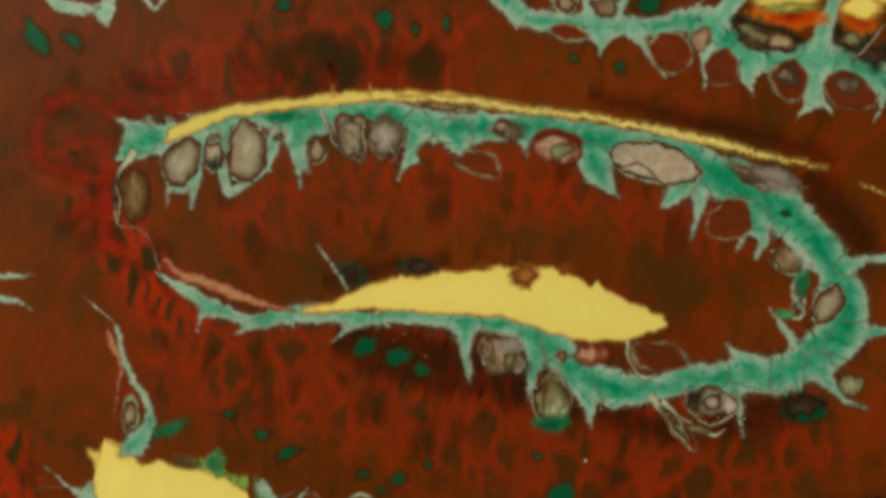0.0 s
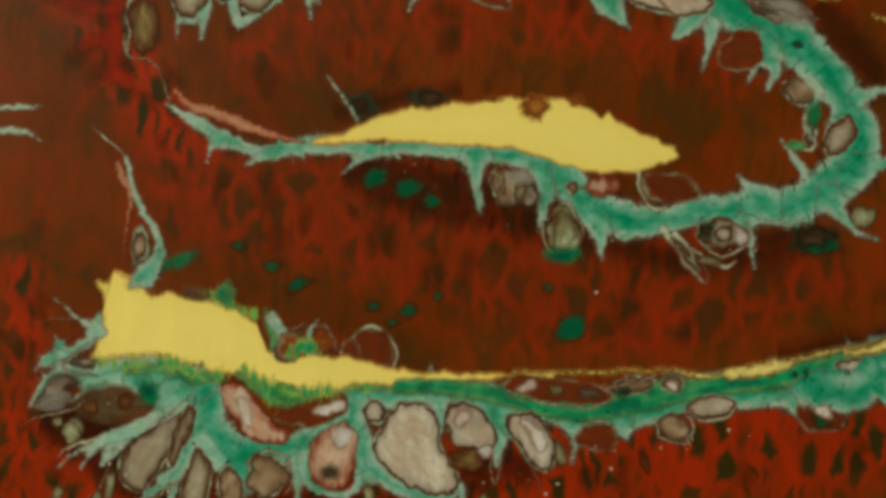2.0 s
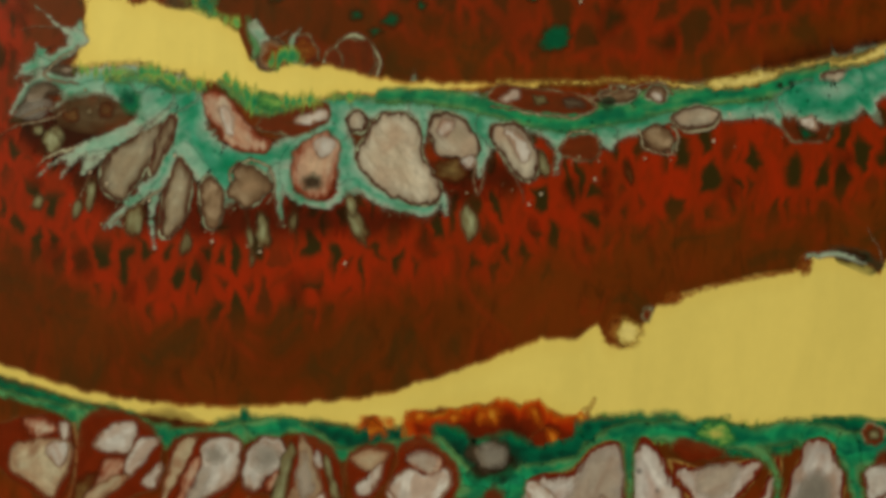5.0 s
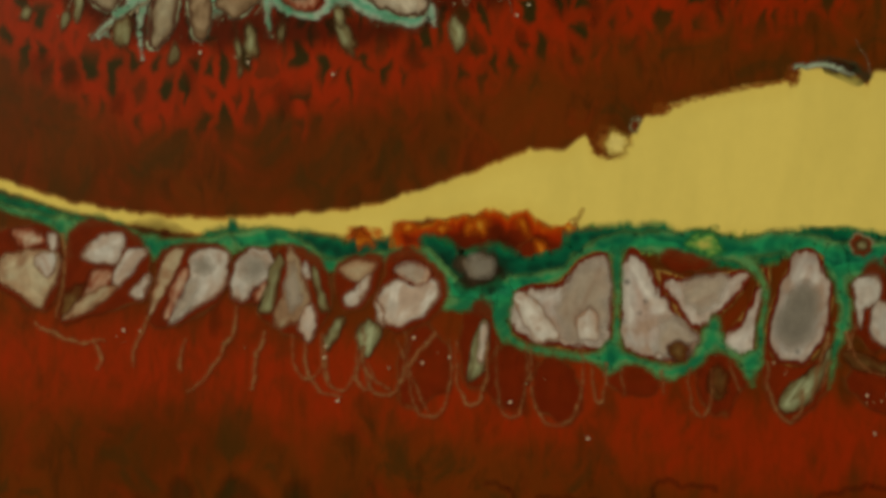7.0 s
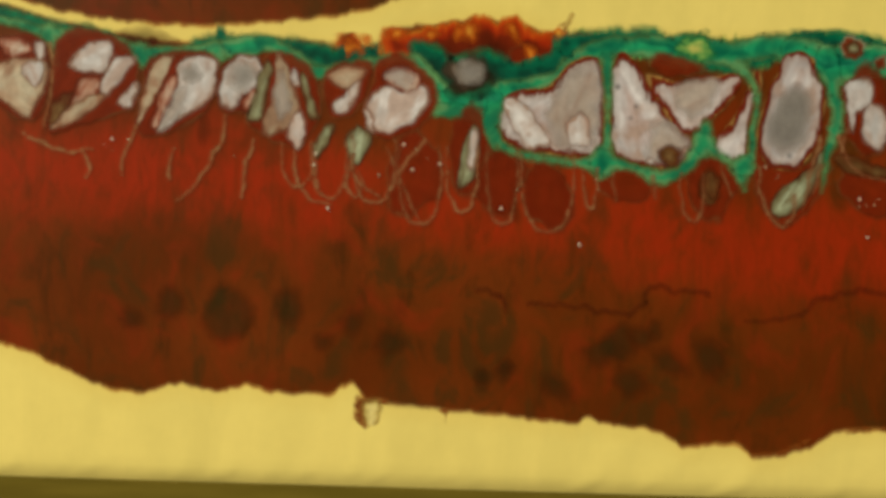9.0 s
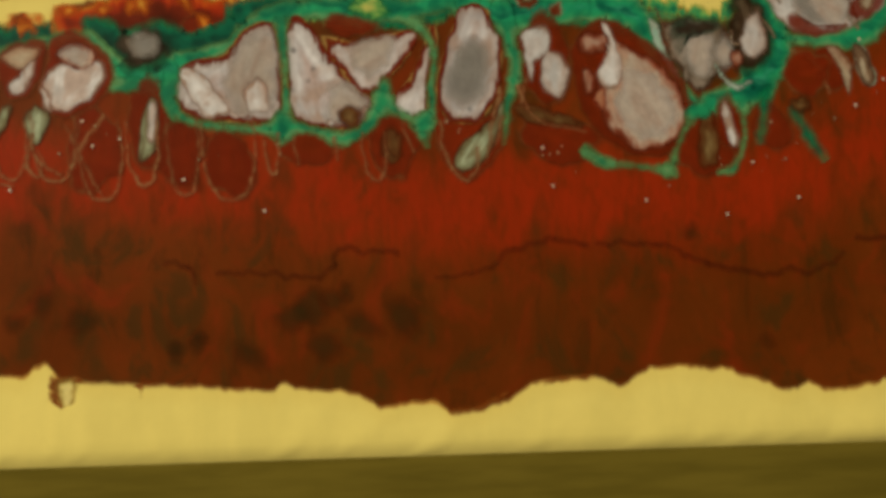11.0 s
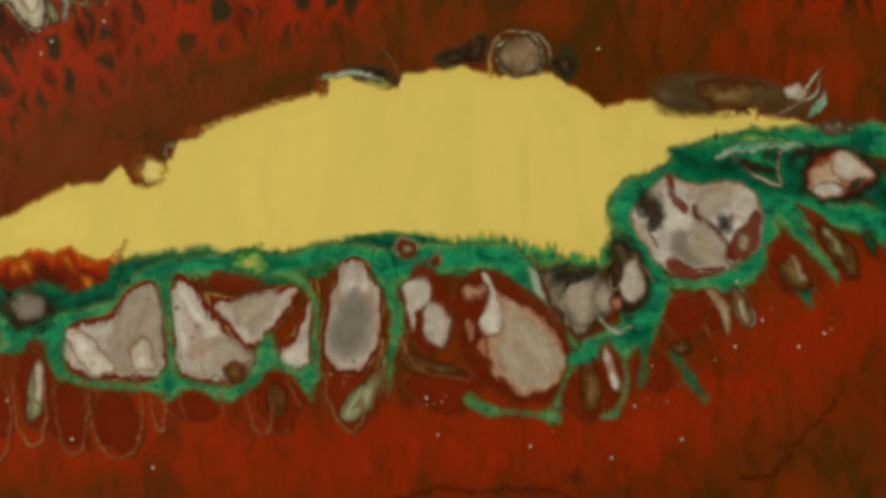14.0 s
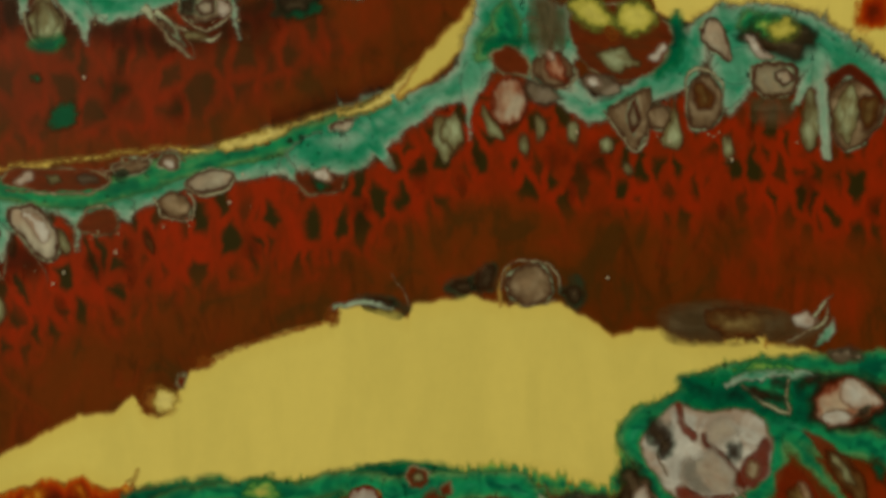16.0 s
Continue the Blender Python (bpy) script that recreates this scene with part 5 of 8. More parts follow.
cell("moss", 4.1, -32.2, 2.4, 1.8, 2, 0.0)
core("shard", 6.8, -30.9, 0.96, 0.8, 2, 0.0)
core("leaf", 16.8, -30.6, 0.72, 1.6, 2, 0.0)
cell("pearl", 58.4, -17.6, 3, 2.1, 12, 0.0)
core("jade", 54.5, -24.2, 1, 1.2, 2, 0.0)
cell("coal", -10.2, -22.3, 0.32, 0.32, 2, 0.0)
cell("leaf", -46.3, -37.2, 0.64, 2.7, -6, 0.0)
cell("leaf", -48.3, -39.7, 0.64, 1.9, -6, 0.0)
cell("leaf", -40.1, -40.8, 1.1, 3.5, -10, 0.0)
cell("leaf", -32.8, -44.1, 0.72, 1.8, -6, 0.0)
cell("leaf", -21.9, -41.9, 1, 2.9, 2, 0.0)
cell("leaf", -23.7, -42.8, 0.48, 4, 7, 0.0)
cell("leaf", -17.6, -40.3, 0.64, 2.6, 2, 0.0)
cell("leaf", -8.6, -40.7, 1.1, 3, 27, 0.0)
cell("leaf", -9.7, -37.5, 0.64, 2.1, 22, 0.0)
cell("leaf", -53.6, -38.7, 0.8, 1.3, -38, 0.0)
cell("leaf", 16.8, -30.9, 0.64, 1.9, 2, 0.0)
cell("moss", 29.1, -31.3, 0.56, 1.9, 12, 0.0)
cell("leaf", -51.9, -29.4, 1.1, 1.6, 2, 0.0)
cell("leaf", 7.1, -39.3, 1.1, 2.7, 12, 0.0)
specks([(-29, -43.5), (-22.2, -44.7), (-10.2, -45.9), (-34.7, -31.6), (21.6, -7.8), (-0.8, -29.2), (41, -26.7), (17, -35.1), (24.5, -32.7), (15.4, -36.6), (-46.5, -34.4), (-38, -38.1), (-44.1, -35.9)])
vein("yellow", [(-49.2, -8.4, 0.4), (-47.2, -10, 1.3), (-45.1, -12.3, 2.4)])
vein("yellow", [(-49.3, -19.3, 0.8), (-47.3, -17.6, 1.3), (-45.4, -14.3, 2.4)])
vein("yellow", [(-48, -14.4, 0.24), (-46.6, -15.2, 1.1), (-43.8, -15.9, 2.4)])
vein("yellow", [(-45.6, -11.4, 9), (-47.3, -10, 2.6), (-49.3, -8.5, 0.5)])
vein("yellow", [(-44.9, -10.1, 7), (-46, -8.3, 3), (-46.5, -6.8, 0.4)])
vein("yellow", [(-44.7, -14.9, 8), (-47.1, -14.2, 3.4), (-48.5, -13.9, 0.5)])
vein("yellow", [(-45, -18.1, 7), (-47.8, -19, 3), (-49.9, -19.7, 0.5)])
vein("yellow", [(-45.5, -16.5, 7), (-48.3, -16.4, 2.2), (-49.7, -16.8, 0.4)])
vein("yellow", [(-18.6, -18.8, 3), (-19.6, -17.5, 2.6), (-20.3, -16.9, 0.6)])
vein("yellow", [(-23.5, -20.2, 4), (-23.9, -18.6, 1.8), (-24.2, -17.6, 0.4)])
pool("yellow", [(-49.5, -18.6, -19.9), (-48.2, -13.2, -20.2), (-46.8, -6.8, -20.2), (-46, -7.3, -20.2), (-44.1, -8.3, -20.6), (-41.4, -9.9, -20.7), (-38.4, -9.8, -20.9), (-35.2, -10.8, -21.1), (-32, -10.3, -21), (-28.7, -12.5, -21.2), (-26.4, -13.7, -22.1), (-24.8, -17.6, -23.4), (-22.9, -18.5, -24.3), (-20.5, -18.4, -24.3), (-18.1, -17.5, -24), (-15.7, -18.4, -23.4), (-12.5, -18.4, -22.1), (-7.6, -19.6, -21.9), (-2.8, -20, -21.7), (2, -20, -21.1), (8.4, -19.6, -20.4), (16.4, -19.4, -19.9)])
cell("taupe", -21.8, -16.7, 2.4, 2.4, 2, 0.0)
core("stain", -21.2, -17.1, 1.4, 1.4, 2, 0.0)
cell("film", -17.1, -15.9, 2.1, 2.1, 2, 0.0)
core("stain", -16.9, -16, 1.1, 1.1, 2, 0.0)
vein("mint", [(-23.9, -12.8, 0.4), (-23.4, -14.7, 0.8), (-24.1, -16.8, 0.64)])
vein("mint", [(-17.9, -13.4, 0.24), (-19, -15.4, 0.72), (-18.5, -17.4, 0.8)])
cell("coal", -34.4, -10.3, 1.9, 0.64, -8, 0.0)
cell("stain", -41.2, -9.8, 0.96, 0.8, 2, 0.0)
vein("ochre", [(10, -19.6, 0.32), (22, -19.1, 0.32), (31.5, -18.5, 0.32), (35.2, -18.9, 0.56), (38.8, -19.5, 1.1), (42, -18.5, 1.3), (48.3, -17.1, 1.3), (54.6, -15.3, 0.8), (59.4, -14.7, 1.3), (63.4, -13.7, 1.1)])
# wisps and haze beside the second pool
vein("teal", [(-48.7, -13.7, 0.64), (-49.1, -16.1, 1.44), (-52.2, -18.6, 1.12), (-54, -18.2, 1.44), (-54.6, -17.1, 0.24)])
vein("mint", [(-54.6, -11.5, 0.1), (-52.3, -13.6, 0.42), (-49.9, -15.1, 0.68), (-48.4, -15.6, 0.78)])
vein("teal", [(-57, -21, 0.4), (-55.7, -20, 1.44), (-53.6, -19.5, 0.8)])
vein("teal", [(-57.9, -26.3, 0.24), (-56, -23.4, 1.2), (-52.9, -21.2, 1.44), (-49.6, -22.4, 2.4), (-45.7, -21.1, 3.2), (-40.9, -21.4, 4), (-35.3, -22.6, 4)])
vein("mint", [(-51.9, -25.6, 0.21), (-49.6, -23.6, 0.78), (-44, -22.5, 1.14), (-39.2, -22.7, 1.3)])
vein("mint", [(-47.5, -34.2, 0.16), (-46.2, -30.6, 0.47), (-43, -28.8, 0.73), (-39.9, -27.1, 1.14), (-36.6, -24.5, 1.87)])
vein("teal", [(-43.2, -22.9, 2), (-40.6, -24.8, 1.6), (-37.6, -24, 2.4)])
patch("soot", [(-49.7, -24), (-45.6, -23.7), (-40.9, -24.8), (-42.1, -27), (-45.4, -28.3), (-49.6, -28), (-51.3, -26.1)])
patch("moss", [(-45.2, -24.9), (-43.3, -25), (-43.7, -26.5), (-45.2, -26.4)], True)
patch("moss", [(-50.3, -25.9), (-48.7, -25.7), (-48.8, -27), (-50.1, -27)], True)
patch("dusk", [(-55.9, -22.9), (-53.3, -21.8), (-51.4, -22.7), (-53.4, -24.6), (-56.1, -25.5)])
patch("smoke", [(-57.1, -26.5), (-54.4, -24.8), (-52.6, -25.2), (-54.6, -26.7)])
patch("dusk", [(-52.8, -20.2), (-50.6, -19.2), (-48.9, -19.9), (-50.1, -21.1)])
vein("pale", [(-48.7, -16.4, 0.5), (-52.3, -19.4, 0.6), (-53.7, -20.8, 0.7), (-51.3, -21.6, 0.6), (-48.5, -22, 0.5)])
vein("pale", [(-60.2, -30, 0.15), (-56.6, -28.1, 0.4), (-52.7, -27.2, 0.5), (-50.2, -25.7, 0.4)])
vein("pale", [(-58.2, -27.6, 0.2), (-55.1, -26.2, 0.5), (-51.9, -25.6, 0.4)])
vein("pale", [(-54.2, -34.2, 0.15), (-52.5, -32.4, 0.7), (-50.1, -31.5, 0.9), (-47.6, -30.6, 0.4)])
vein("pale", [(-57.1, -14.6, 0.15), (-54.7, -14.1, 0.35), (-51.9, -14.1, 0.3)])
cell("leaf", -52.2, -30, 1.3, 1.5, 0)
cell("leaf", -54, -28.8, 0.8, 0.7, 0)
cell("deep", -41.2, -24.1, 1.6, 1.2, -30)
vein("green", [(-43.7, -21.3, 0.9), (-38.5, -20.8, 1.32), (-35.3, -22, 1.56), (-31.4, -21.9, 0.72)])
vein("green", [(-28.5, -21.1, 0.6), (-25.8, -23, 1.44), (-22.4, -24.8, 1.32), (-18.4, -24.1, 0.6)])
vein("fringe", [(-48.5, -20.1, 0.48), (-44.9, -20.3, 0.72), (-41.1, -20, 0.96), (-37.7, -20, 1.56), (-34.3, -21.3, 1.32), (-30.9, -21.4, 0.72)])
vein("fringe", [(-27.7, -20.6, 0.72), (-24.2, -23, 1.68), (-20, -23.7, 1.44), (-16.1, -23.1, 0.84), (-9.7, -22.2, 0.48)])
vein("lime", [(-23.4, -23, 1.6), (-19.9, -23.6, 1.6)])
vein("fringe", [(-34, -9.8, 0.36), (-31.3, -10.1, 1.08), (-29.7, -11.3, 0.72), (-26.4, -12.8, 0.36)])
vein("teal", [(-31.9, -8.6, 0.16), (-31.4, -9.7, 0.96), (-30.7, -10.7, 0.48)])
vein("green", [(-25.1, -12.2, 0.18), (-24.4, -14, 1.08), (-23.7, -16, 0.72), (-24.3, -17.4, 0.24)])
vein("mint", [(-24.6, -13.4, 0.64), (-22.6, -14.4, 0.4)])
# frayed ends of the second pool
vein("teal", [(-43.6, -8.3, 1.6), (-42.6, -7.3, 2.2), (-41.3, -6, 1.6), (-40.5, -4.8, 0.8)])
cell("soot", -35.3, -10, 1.6, 0.9, 0)
vein("green", [(-32.1, -10.9, 0.4), (-31.3, -9.3, 1.2), (-30.8, -8.4, 0.3)])
vein("green", [(-30.5, -11.5, 0.4), (-30.3, -10.2, 1), (-30, -9.5, 0.2)])
vein("fringe", [(-21.1, -17.7, 1), (-19.5, -16.7, 1.6), (-17.9, -17.7, 1)])
# green core of the long band
vein("green", [(-5.7, -22.1, 0.8), (1, -22.2, 1.4), (10.3, -23.6, 1.6), (18.3, -25.1, 2.2), (26.3, -23.9, 2.2), (34.2, -22, 1.8), (42.1, -20.1, 2), (50.1, -18.5, 2.4), (58, -16.7, 2.2), (65.9, -14.2, 1.6)])
# cells in the long band
patch("pearl", [(9.1, -26), (13, -25), (16, -28.4), (16.6, -32.1), (14.6, -33.6), (11.6, -30.5)])
patch("shard", [(11.5, -26.5), (13.5, -26.5), (15.2, -29), (14.2, -30.5)], True)
cell("leaf", 17.2, -31.2, 0.8, 1.8, 4)
patch("film", [(8.9, -21.1), (10.6, -19.9), (15, -20.3), (22.4, -21), (24.2, -22.9), (21.5, -23.7), (15.1, -23.4), (10.1, -22.5)])
patch("shard", [(10.6, -21.9), (13.1, -20.6), (13.4, -21.7), (11.5, -22.4)], True)
patch("leaf", [(15.3, -21.3), (17, -21.5), (17.4, -22.2), (15.9, -22.3)], True)
patch("dusk", [(19.8, -21.5), (21.9, -21.6), (22.3, -22.7), (20.3, -22.6)], True)
vein("pale", [(9.5, -22.8, 0.4), (15.1, -23.8, 0.5), (21.5, -24, 0.6), (24.5, -22.6, 0.6), (23, -20.6, 0.4)])
patch("taupe", [(24.6, -20.6), (27.7, -19.5), (30.3, -19.9), (29.6, -21.5), (26.2, -22.3)])
core("coal", 26.1, -22.1, 0.9, 0.7, 0)
core("film", 26.8, -19.8, 0.6, 0.5, 0)
patch("taupe", [(31, -20.2), (33.2, -19.1), (34.8, -20.4), (33.4, -21.7), (31.5, -21.3)])
patch("shard", [(32.1, -20.6), (33.2, -20.1), (33.5, -21), (32.6, -21.4)], True)
vein("pale", [(23.8, -21.1, 0.5), (27, -20.6, 0.4), (30.1, -19.2, 0.5), (33.7, -18.8, 0.5), (35.1, -20.4, 0.4)])
patch("pearl", [(35.1, -23.1), (38.2, -21.7), (41.7, -22.3), (41.3, -24), (38.3, -25.2), (35.4, -24.5)])
vein("pale", [(34.8, -23.7, 0.5), (36.9, -25.4, 0.7), (40.7, -24.8, 0.8), (42.2, -22.8, 0.6)])
patch("taupe", [(30.8, -25.6), (33.5, -24.6), (35.7, -26.5), (35, -28.5), (32.3, -28.1)])
vein("pale", [(30.3, -25.3, 0.6), (31.7, -28.3, 0.7), (34.9, -29, 0.6), (36.1, -26.5, 0.6), (34.9, -24.7, 0.6)])
patch("pearl", [(55.7, -16.8), (58.8, -15.7), (61.9, -16.5), (62, -18), (58.9, -19.5), (56, -18.5)])
patch("film", [(50.7, -23.3), (52.5, -20.9), (55.7, -20.7), (57.7, -23.3), (56.9, -25.9), (53.5, -26.5), (51.2, -25.3)])
patch("shard", [(52.9, -22.9), (54.8, -22.7), (55.7, -24.3), (54.8, -24.8), (53.5, -24.3)], True)
patch("jade", [(53.1, -24.4), (54.9, -24.8), (55.4, -25.7), (53.5, -25.9)], True)
patch("film", [(19.4, -28.6), (20.8, -26.8), (23.2, -26.4), (25.2, -27.6), (24.5, -29.7), (20.9, -30)])
vein("pale", [(19.3, -28.9, 0.4), (20.8, -26.6, 0.6), (23.3, -26.1, 0.6), (25.5, -27.6, 0.5)])
cell("coal", 45.2, -17.8, 0.35, 0.3, 0)
cell("coal", 50.1, -18.5, 0.35, 0.3, 0)
cell("coal", 51.7, -18.2, 0.35, 0.3, 0)
cell("coal", 46.9, -18.7, 0.35, 0.3, 0)
cell("coal", 51.3, -19.1, 0.35, 0.3, 0)
patch("ochre", [(39.7, -18.4), (44.4, -17.4), (50, -16.4), (48.5, -18), (43.7, -19.1), (40.9, -19.3)])
# far side of the band, near the corner
vein("dark", [(47.6, -15.6, 1.6), (57.4, -13.4, 2.1), (65.5, -11.5, 1.8)])
vein("teal", [(53.7, -20.8, 4.8), (58.5, -20.9, 4.8), (63.5, -17.4, 4.5), (67.7, -15.3, 3.5), (71.8, -13.1, 3.5), (75.9, -11.4, 4.8), (77.8, -7.5, 4)])
vein("ochre", [(57.2, -15.3, 0.8), (62.1, -14.4, 1.4), (65.4, -12.7, 1.8), (69.6, -9.8, 2.7)])
vein("yellow", [(65.4, -13.3, 0.8), (67.9, -11.7, 1.6), (70.4, -9.3, 2.9), (73.8, -6.4, 3.5), (77.3, -3.1, 4), (80.8, 2.7, 4.8)])
pool("yellow", [(101.7, 3, -2.6), (104.9, 2.8, -4.9), (110.5, 2.4, -6), (114.5, 2.2, -6.1), (117.6, 2, -5.7), (124, 1.6, -7.2), (128, 1.3, -9.4), (132, 1.1, -10.9), (136.8, 0.8, -13.6), (144.8, 0.3, -14.1)])
cell("orange", 133.8, -5.4, 2.7, 3.2, -4, 0.0)
vein("teal", [(76.8, -9.8, 3.2), (79.1, -5.2, 5.6), (82.1, -3, 8), (86, -4, 7.2), (89.1, -6.6, 4.8)])
vein("teal", [(103.4, -7.5, 4.8), (106.5, -10.1, 5.6), (101.4, -13.8, 4)])
vein("teal", [(112.7, -6.5, 4.8), (113.5, -12.2, 6.4), (112.9, -16.1, 3.2)])
vein("teal", [(115.6, -5.1, 3.2), (121.9, -6.7, 4.8), (127.3, -9.8, 4.8), (131.9, -13.3, 4)])
cell("green", 80.7, -6.2, 4.2, 2.4, 6, 0.0)
vein("mint", [(87.1, -5.7, 0.48), (87.8, -8.1, 0.96), (88.9, -9, 0.48)])
vein("teal", [(85.1, -6.4, 3.2), (85.2, -11.2, 2.1), (88.2, -14.2, 1.6), (90.9, -15.5, 3.2), (93.2, -16.9, 2.9), (96.9, -15.8, 3.7), (101.4, -14.6, 2.9), (105.5, -12.9, 3.5), (107.7, -9.4, 3.2), (109.6, -5.5, 1.9), (113.9, -6.2, 2.4), (113.6, -11.4, 4.8), (112.5, -16.1, 1.6)])
vein("teal", [(120.3, -7, 4), (125.7, -9.3, 4), (130.3, -13.2, 3.5), (136.5, -16, 4.8)])
vein("mint", [(113.5, -12.2, 3.2), (116, -11.5, 2.4), (121.6, -11.9, 3.2), (124.8, -12.1, 3.2), (123.4, -15.2, 1.6), (121.2, -18.3, 0.64)])
vein("mint", [(125.6, -12.1, 0.88), (125.6, -17.7, 0.72), (125.6, -25, 0.22)])
vein("mint", [(76.4, -10.6, 1.6), (75.8, -15.4, 0.8), (75.4, -19.4, 0.32)])
vein("mint", [(91.8, -14, 1.3), (90.3, -11.5, 1.3), (90.1, -9.1, 0.96)])
cell("green", 116.3, -5.9, 2.4, 1.6, -4, 0.0)
cell("leaf", 71.8, -19.5, 1.6, 3.7, 6, 0.0)
specks([(93.7, -40.7), (112.3, -25.2), (103.7, -22), (90.6, -19.9), (43.1, -22.8)])
# marbled cells of the far corner
vein("green", [(78.7, -7.7, 2.6), (81.5, -5.7, 4.5), (81.7, -2.5, 3)])
vein("deep", [(105.6, -5.3, 2), (104.9, -9.2, 2.6), (103, -12, 1.5)])
vein("deep", [(79, -7.2, 1), (81.8, -7.1, 1.6), (85.1, -6.4, 0.8)])
patch("soot", [(85.6, -0.8), (89, -0.6), (90.2, -4.3), (88.9, -8.4), (86.4, -8.7), (85.3, -5.6)])
patch("film", [(79, -8.1), (82.2, -7.3), (84.7, -9.5), (83.9, -11.4), (80.6, -10.7)])
patch("film", [(90.7, -3.7), (95, -1.9), (102.1, -3.3), (104.9, -6.8), (103.4, -10.9), (99.1, -13), (94.2, -11.9), (91.2, -8.5)])
patch("sulphur", [(90.9, -1), (94.2, -1.2), (96.9, -3.9), (96.3, -5.6), (93.5, -5.4), (91.1, -2.9)], True)
patch("sulphur", [(97.3, -3.1), (100.6, -2), (103, -4.3), (101.3, -6.3), (98.2, -6.1)], True)
patch("stain", [(95.9, -5.4), (97.5, -6.2), (96.6, -7.2), (95.5, -6.5)], True)
patch("leaf", [(94.8, -8.7), (97.8, -8.3), (99.4, -9.7), (100.2, -11), (96.8, -11.6), (95, -10.7)], True)
patch("shard", [(101.5, -10), (103.2, -8.3), (104.1, -8.7), (103.2, -10.2)], True)
patch("taupe", [(85.7, -8.8), (88.6, -8.2), (90.7, -10.3), (90.9, -12.3), (88.6, -13.6), (86.1, -12.8), (85, -10.8)])
patch("blush", [(86.9, -8.9), (88.6, -8.7), (89.7, -11.1), (89.9, -12.8), (88.2, -12.3), (86.7, -10.9)], True)
patch("shard", [(87.1, -8.1), (88, -8.2), (88.2, -9.4), (87.3, -9.3)], True)
vein("pale", [(84.9, -9.5, 0.4), (85, -12, 0.6), (87, -13.4, 0.6), (89.8, -13.5, 0.6), (91.3, -12, 0.5), (90.9, -9.9, 0.3)])
patch("dusk", [(92.2, -12), (94.7, -11.9), (96.8, -13.1), (97.1, -14.8), (94.1, -15.1), (92, -13.7)])
patch("shard", [(92.5, -12.4), (94.1, -12.3), (94.3, -13.6), (93, -13.8)], True)
patch("taupe", [(95, -17.2), (98.1, -15.2), (101.4, -14.4), (101.3, -17.8), (100.3, -21.7), (98.4, -23.1), (96.8, -20.7)])
patch("grey", [(98.4, -16), (99.6, -15.6), (99.8, -18.9), (98.6, -21), (97.8, -18.8)], True)
vein("pale", [(94.8, -16.9, 0.4), (96.8, -20.7, 0.6), (98.7, -23.3, 0.7), (100.4, -21.8, 0.6), (100.9, -19, 0.3)])
patch("taupe", [(101, -17.5), (103.2, -16.8), (104.5, -18.4), (103.6, -20.1), (101.3, -20.1)])
patch("leaf", [(104.4, -16.6), (105, -17.2), (105.5, -22.1), (103.7, -22.9), (102.4, -21.6), (103.8, -19.2)])
patch("pearl", [(109, -6.3), (110.6, -4.8), (112.3, -6.1), (113.1, -9.3), (113.1, -11.1), (111.1, -10.4), (109.3, -8.5)])
patch("taupe", [(106.4, -15.3), (108.3, -12.9), (110.3, -13), (111.5, -15.6), (111.2, -19.4), (109, -20.7), (106.5, -20.1)])
patch("moss", [(107.5, -14.7), (109, -13.8), (110.3, -16), (109.7, -17.7), (107.7, -17.2)], True)
vein("pale", [(106.1, -15.9, 0.4), (107.1, -12.6, 0.7), (109.2, -12.1, 0.8), (111.5, -14, 0.6), (111.6, -17, 0.4)])
patch("coal", [(114.3, -7.6), (118, -5.1), (123.5, -6.2), (125.6, -8.9), (123.2, -11.5), (119.2, -11.2), (116, -9.4)])
patch("lime", [(116.5, -6.1), (119.6, -5.2), (121.6, -7.1), (118.6, -8.2)], True)
patch("sulphur", [(118.7, -6.6), (121.6, -5.8), (122.5, -7.9), (119.8, -8.7)], True)
patch("shard", [(115.4, -7.8), (116.6, -8.2), (117.8, -10.2), (119.4, -11.1), (116.8, -10.7)], True)
patch("grey", [(116, -11.9), (119.6, -11.6), (122.6, -12.5), (122.4, -15.1), (120.2, -16.9), (117.1, -16.6), (115.6, -14.1)])
patch("pearl", [(118.9, -13.3), (121, -12.6), (121.8, -14.3), (120.2, -15.4)], True)
patch("soot", [(115.9, -16.8), (120.4, -17.1), (121.3, -19.5), (118.2, -20.6), (115.7, -19.3)])
patch("leaf", [(123.7, -15.9), (124.6, -16.4), (125.4, -20.1), (124.5, -23.4), (123.2, -24.8), (122.2, -22.3), (122.8, -19.2)])
vein("mint", [(125.7, -16.1, 0.4), (125.5, -20.9, 0.8), (126, -25.5, 0.2)])
patch("taupe", [(127.1, -16.4), (131, -14.7), (133.9, -17.3), (134.1, -20.8), (130.4, -24.7), (127.8, -24.7), (126.4, -21.2)])
patch("leaf", [(127.9, -17.9), (130.2, -15.5), (130.9, -18.9), (129, -23.7), (127, -22)], True)
patch("moss", [(130.8, -17.9), (133.3, -17.7), (133, -21.1), (130.9, -22.2)], True)
vein("seam", [(126.8, -15.6, 1), (129.5, -13.5, 1.5), (132.6, -15.6, 1.3), (134.2, -18.5, 0.6)])
patch("blush", [(79.7, -12.4), (82.3, -11.6), (83.9, -14.3), (83.4, -16.8), (81.1, -18.7), (79, -17.4), (78.6, -14.8)])
patch("leaf", [(77.5, -15.3), (78.6, -16.6), (80.4, -19.8), (79.1, -20.2), (77.7, -18.5)])
patch("dusk", [(83.9, -12.5), (87.2, -13.2), (88.8, -15.1), (85.3, -15.8)])
cell("leaf", 85.5, -18.9, 0.8, 2, 0)
cell("leaf", 90.1, -20, 0.7, 2.3, 0)
cell("leaf", 83, -21.6, 0.8, 1.9, 0)
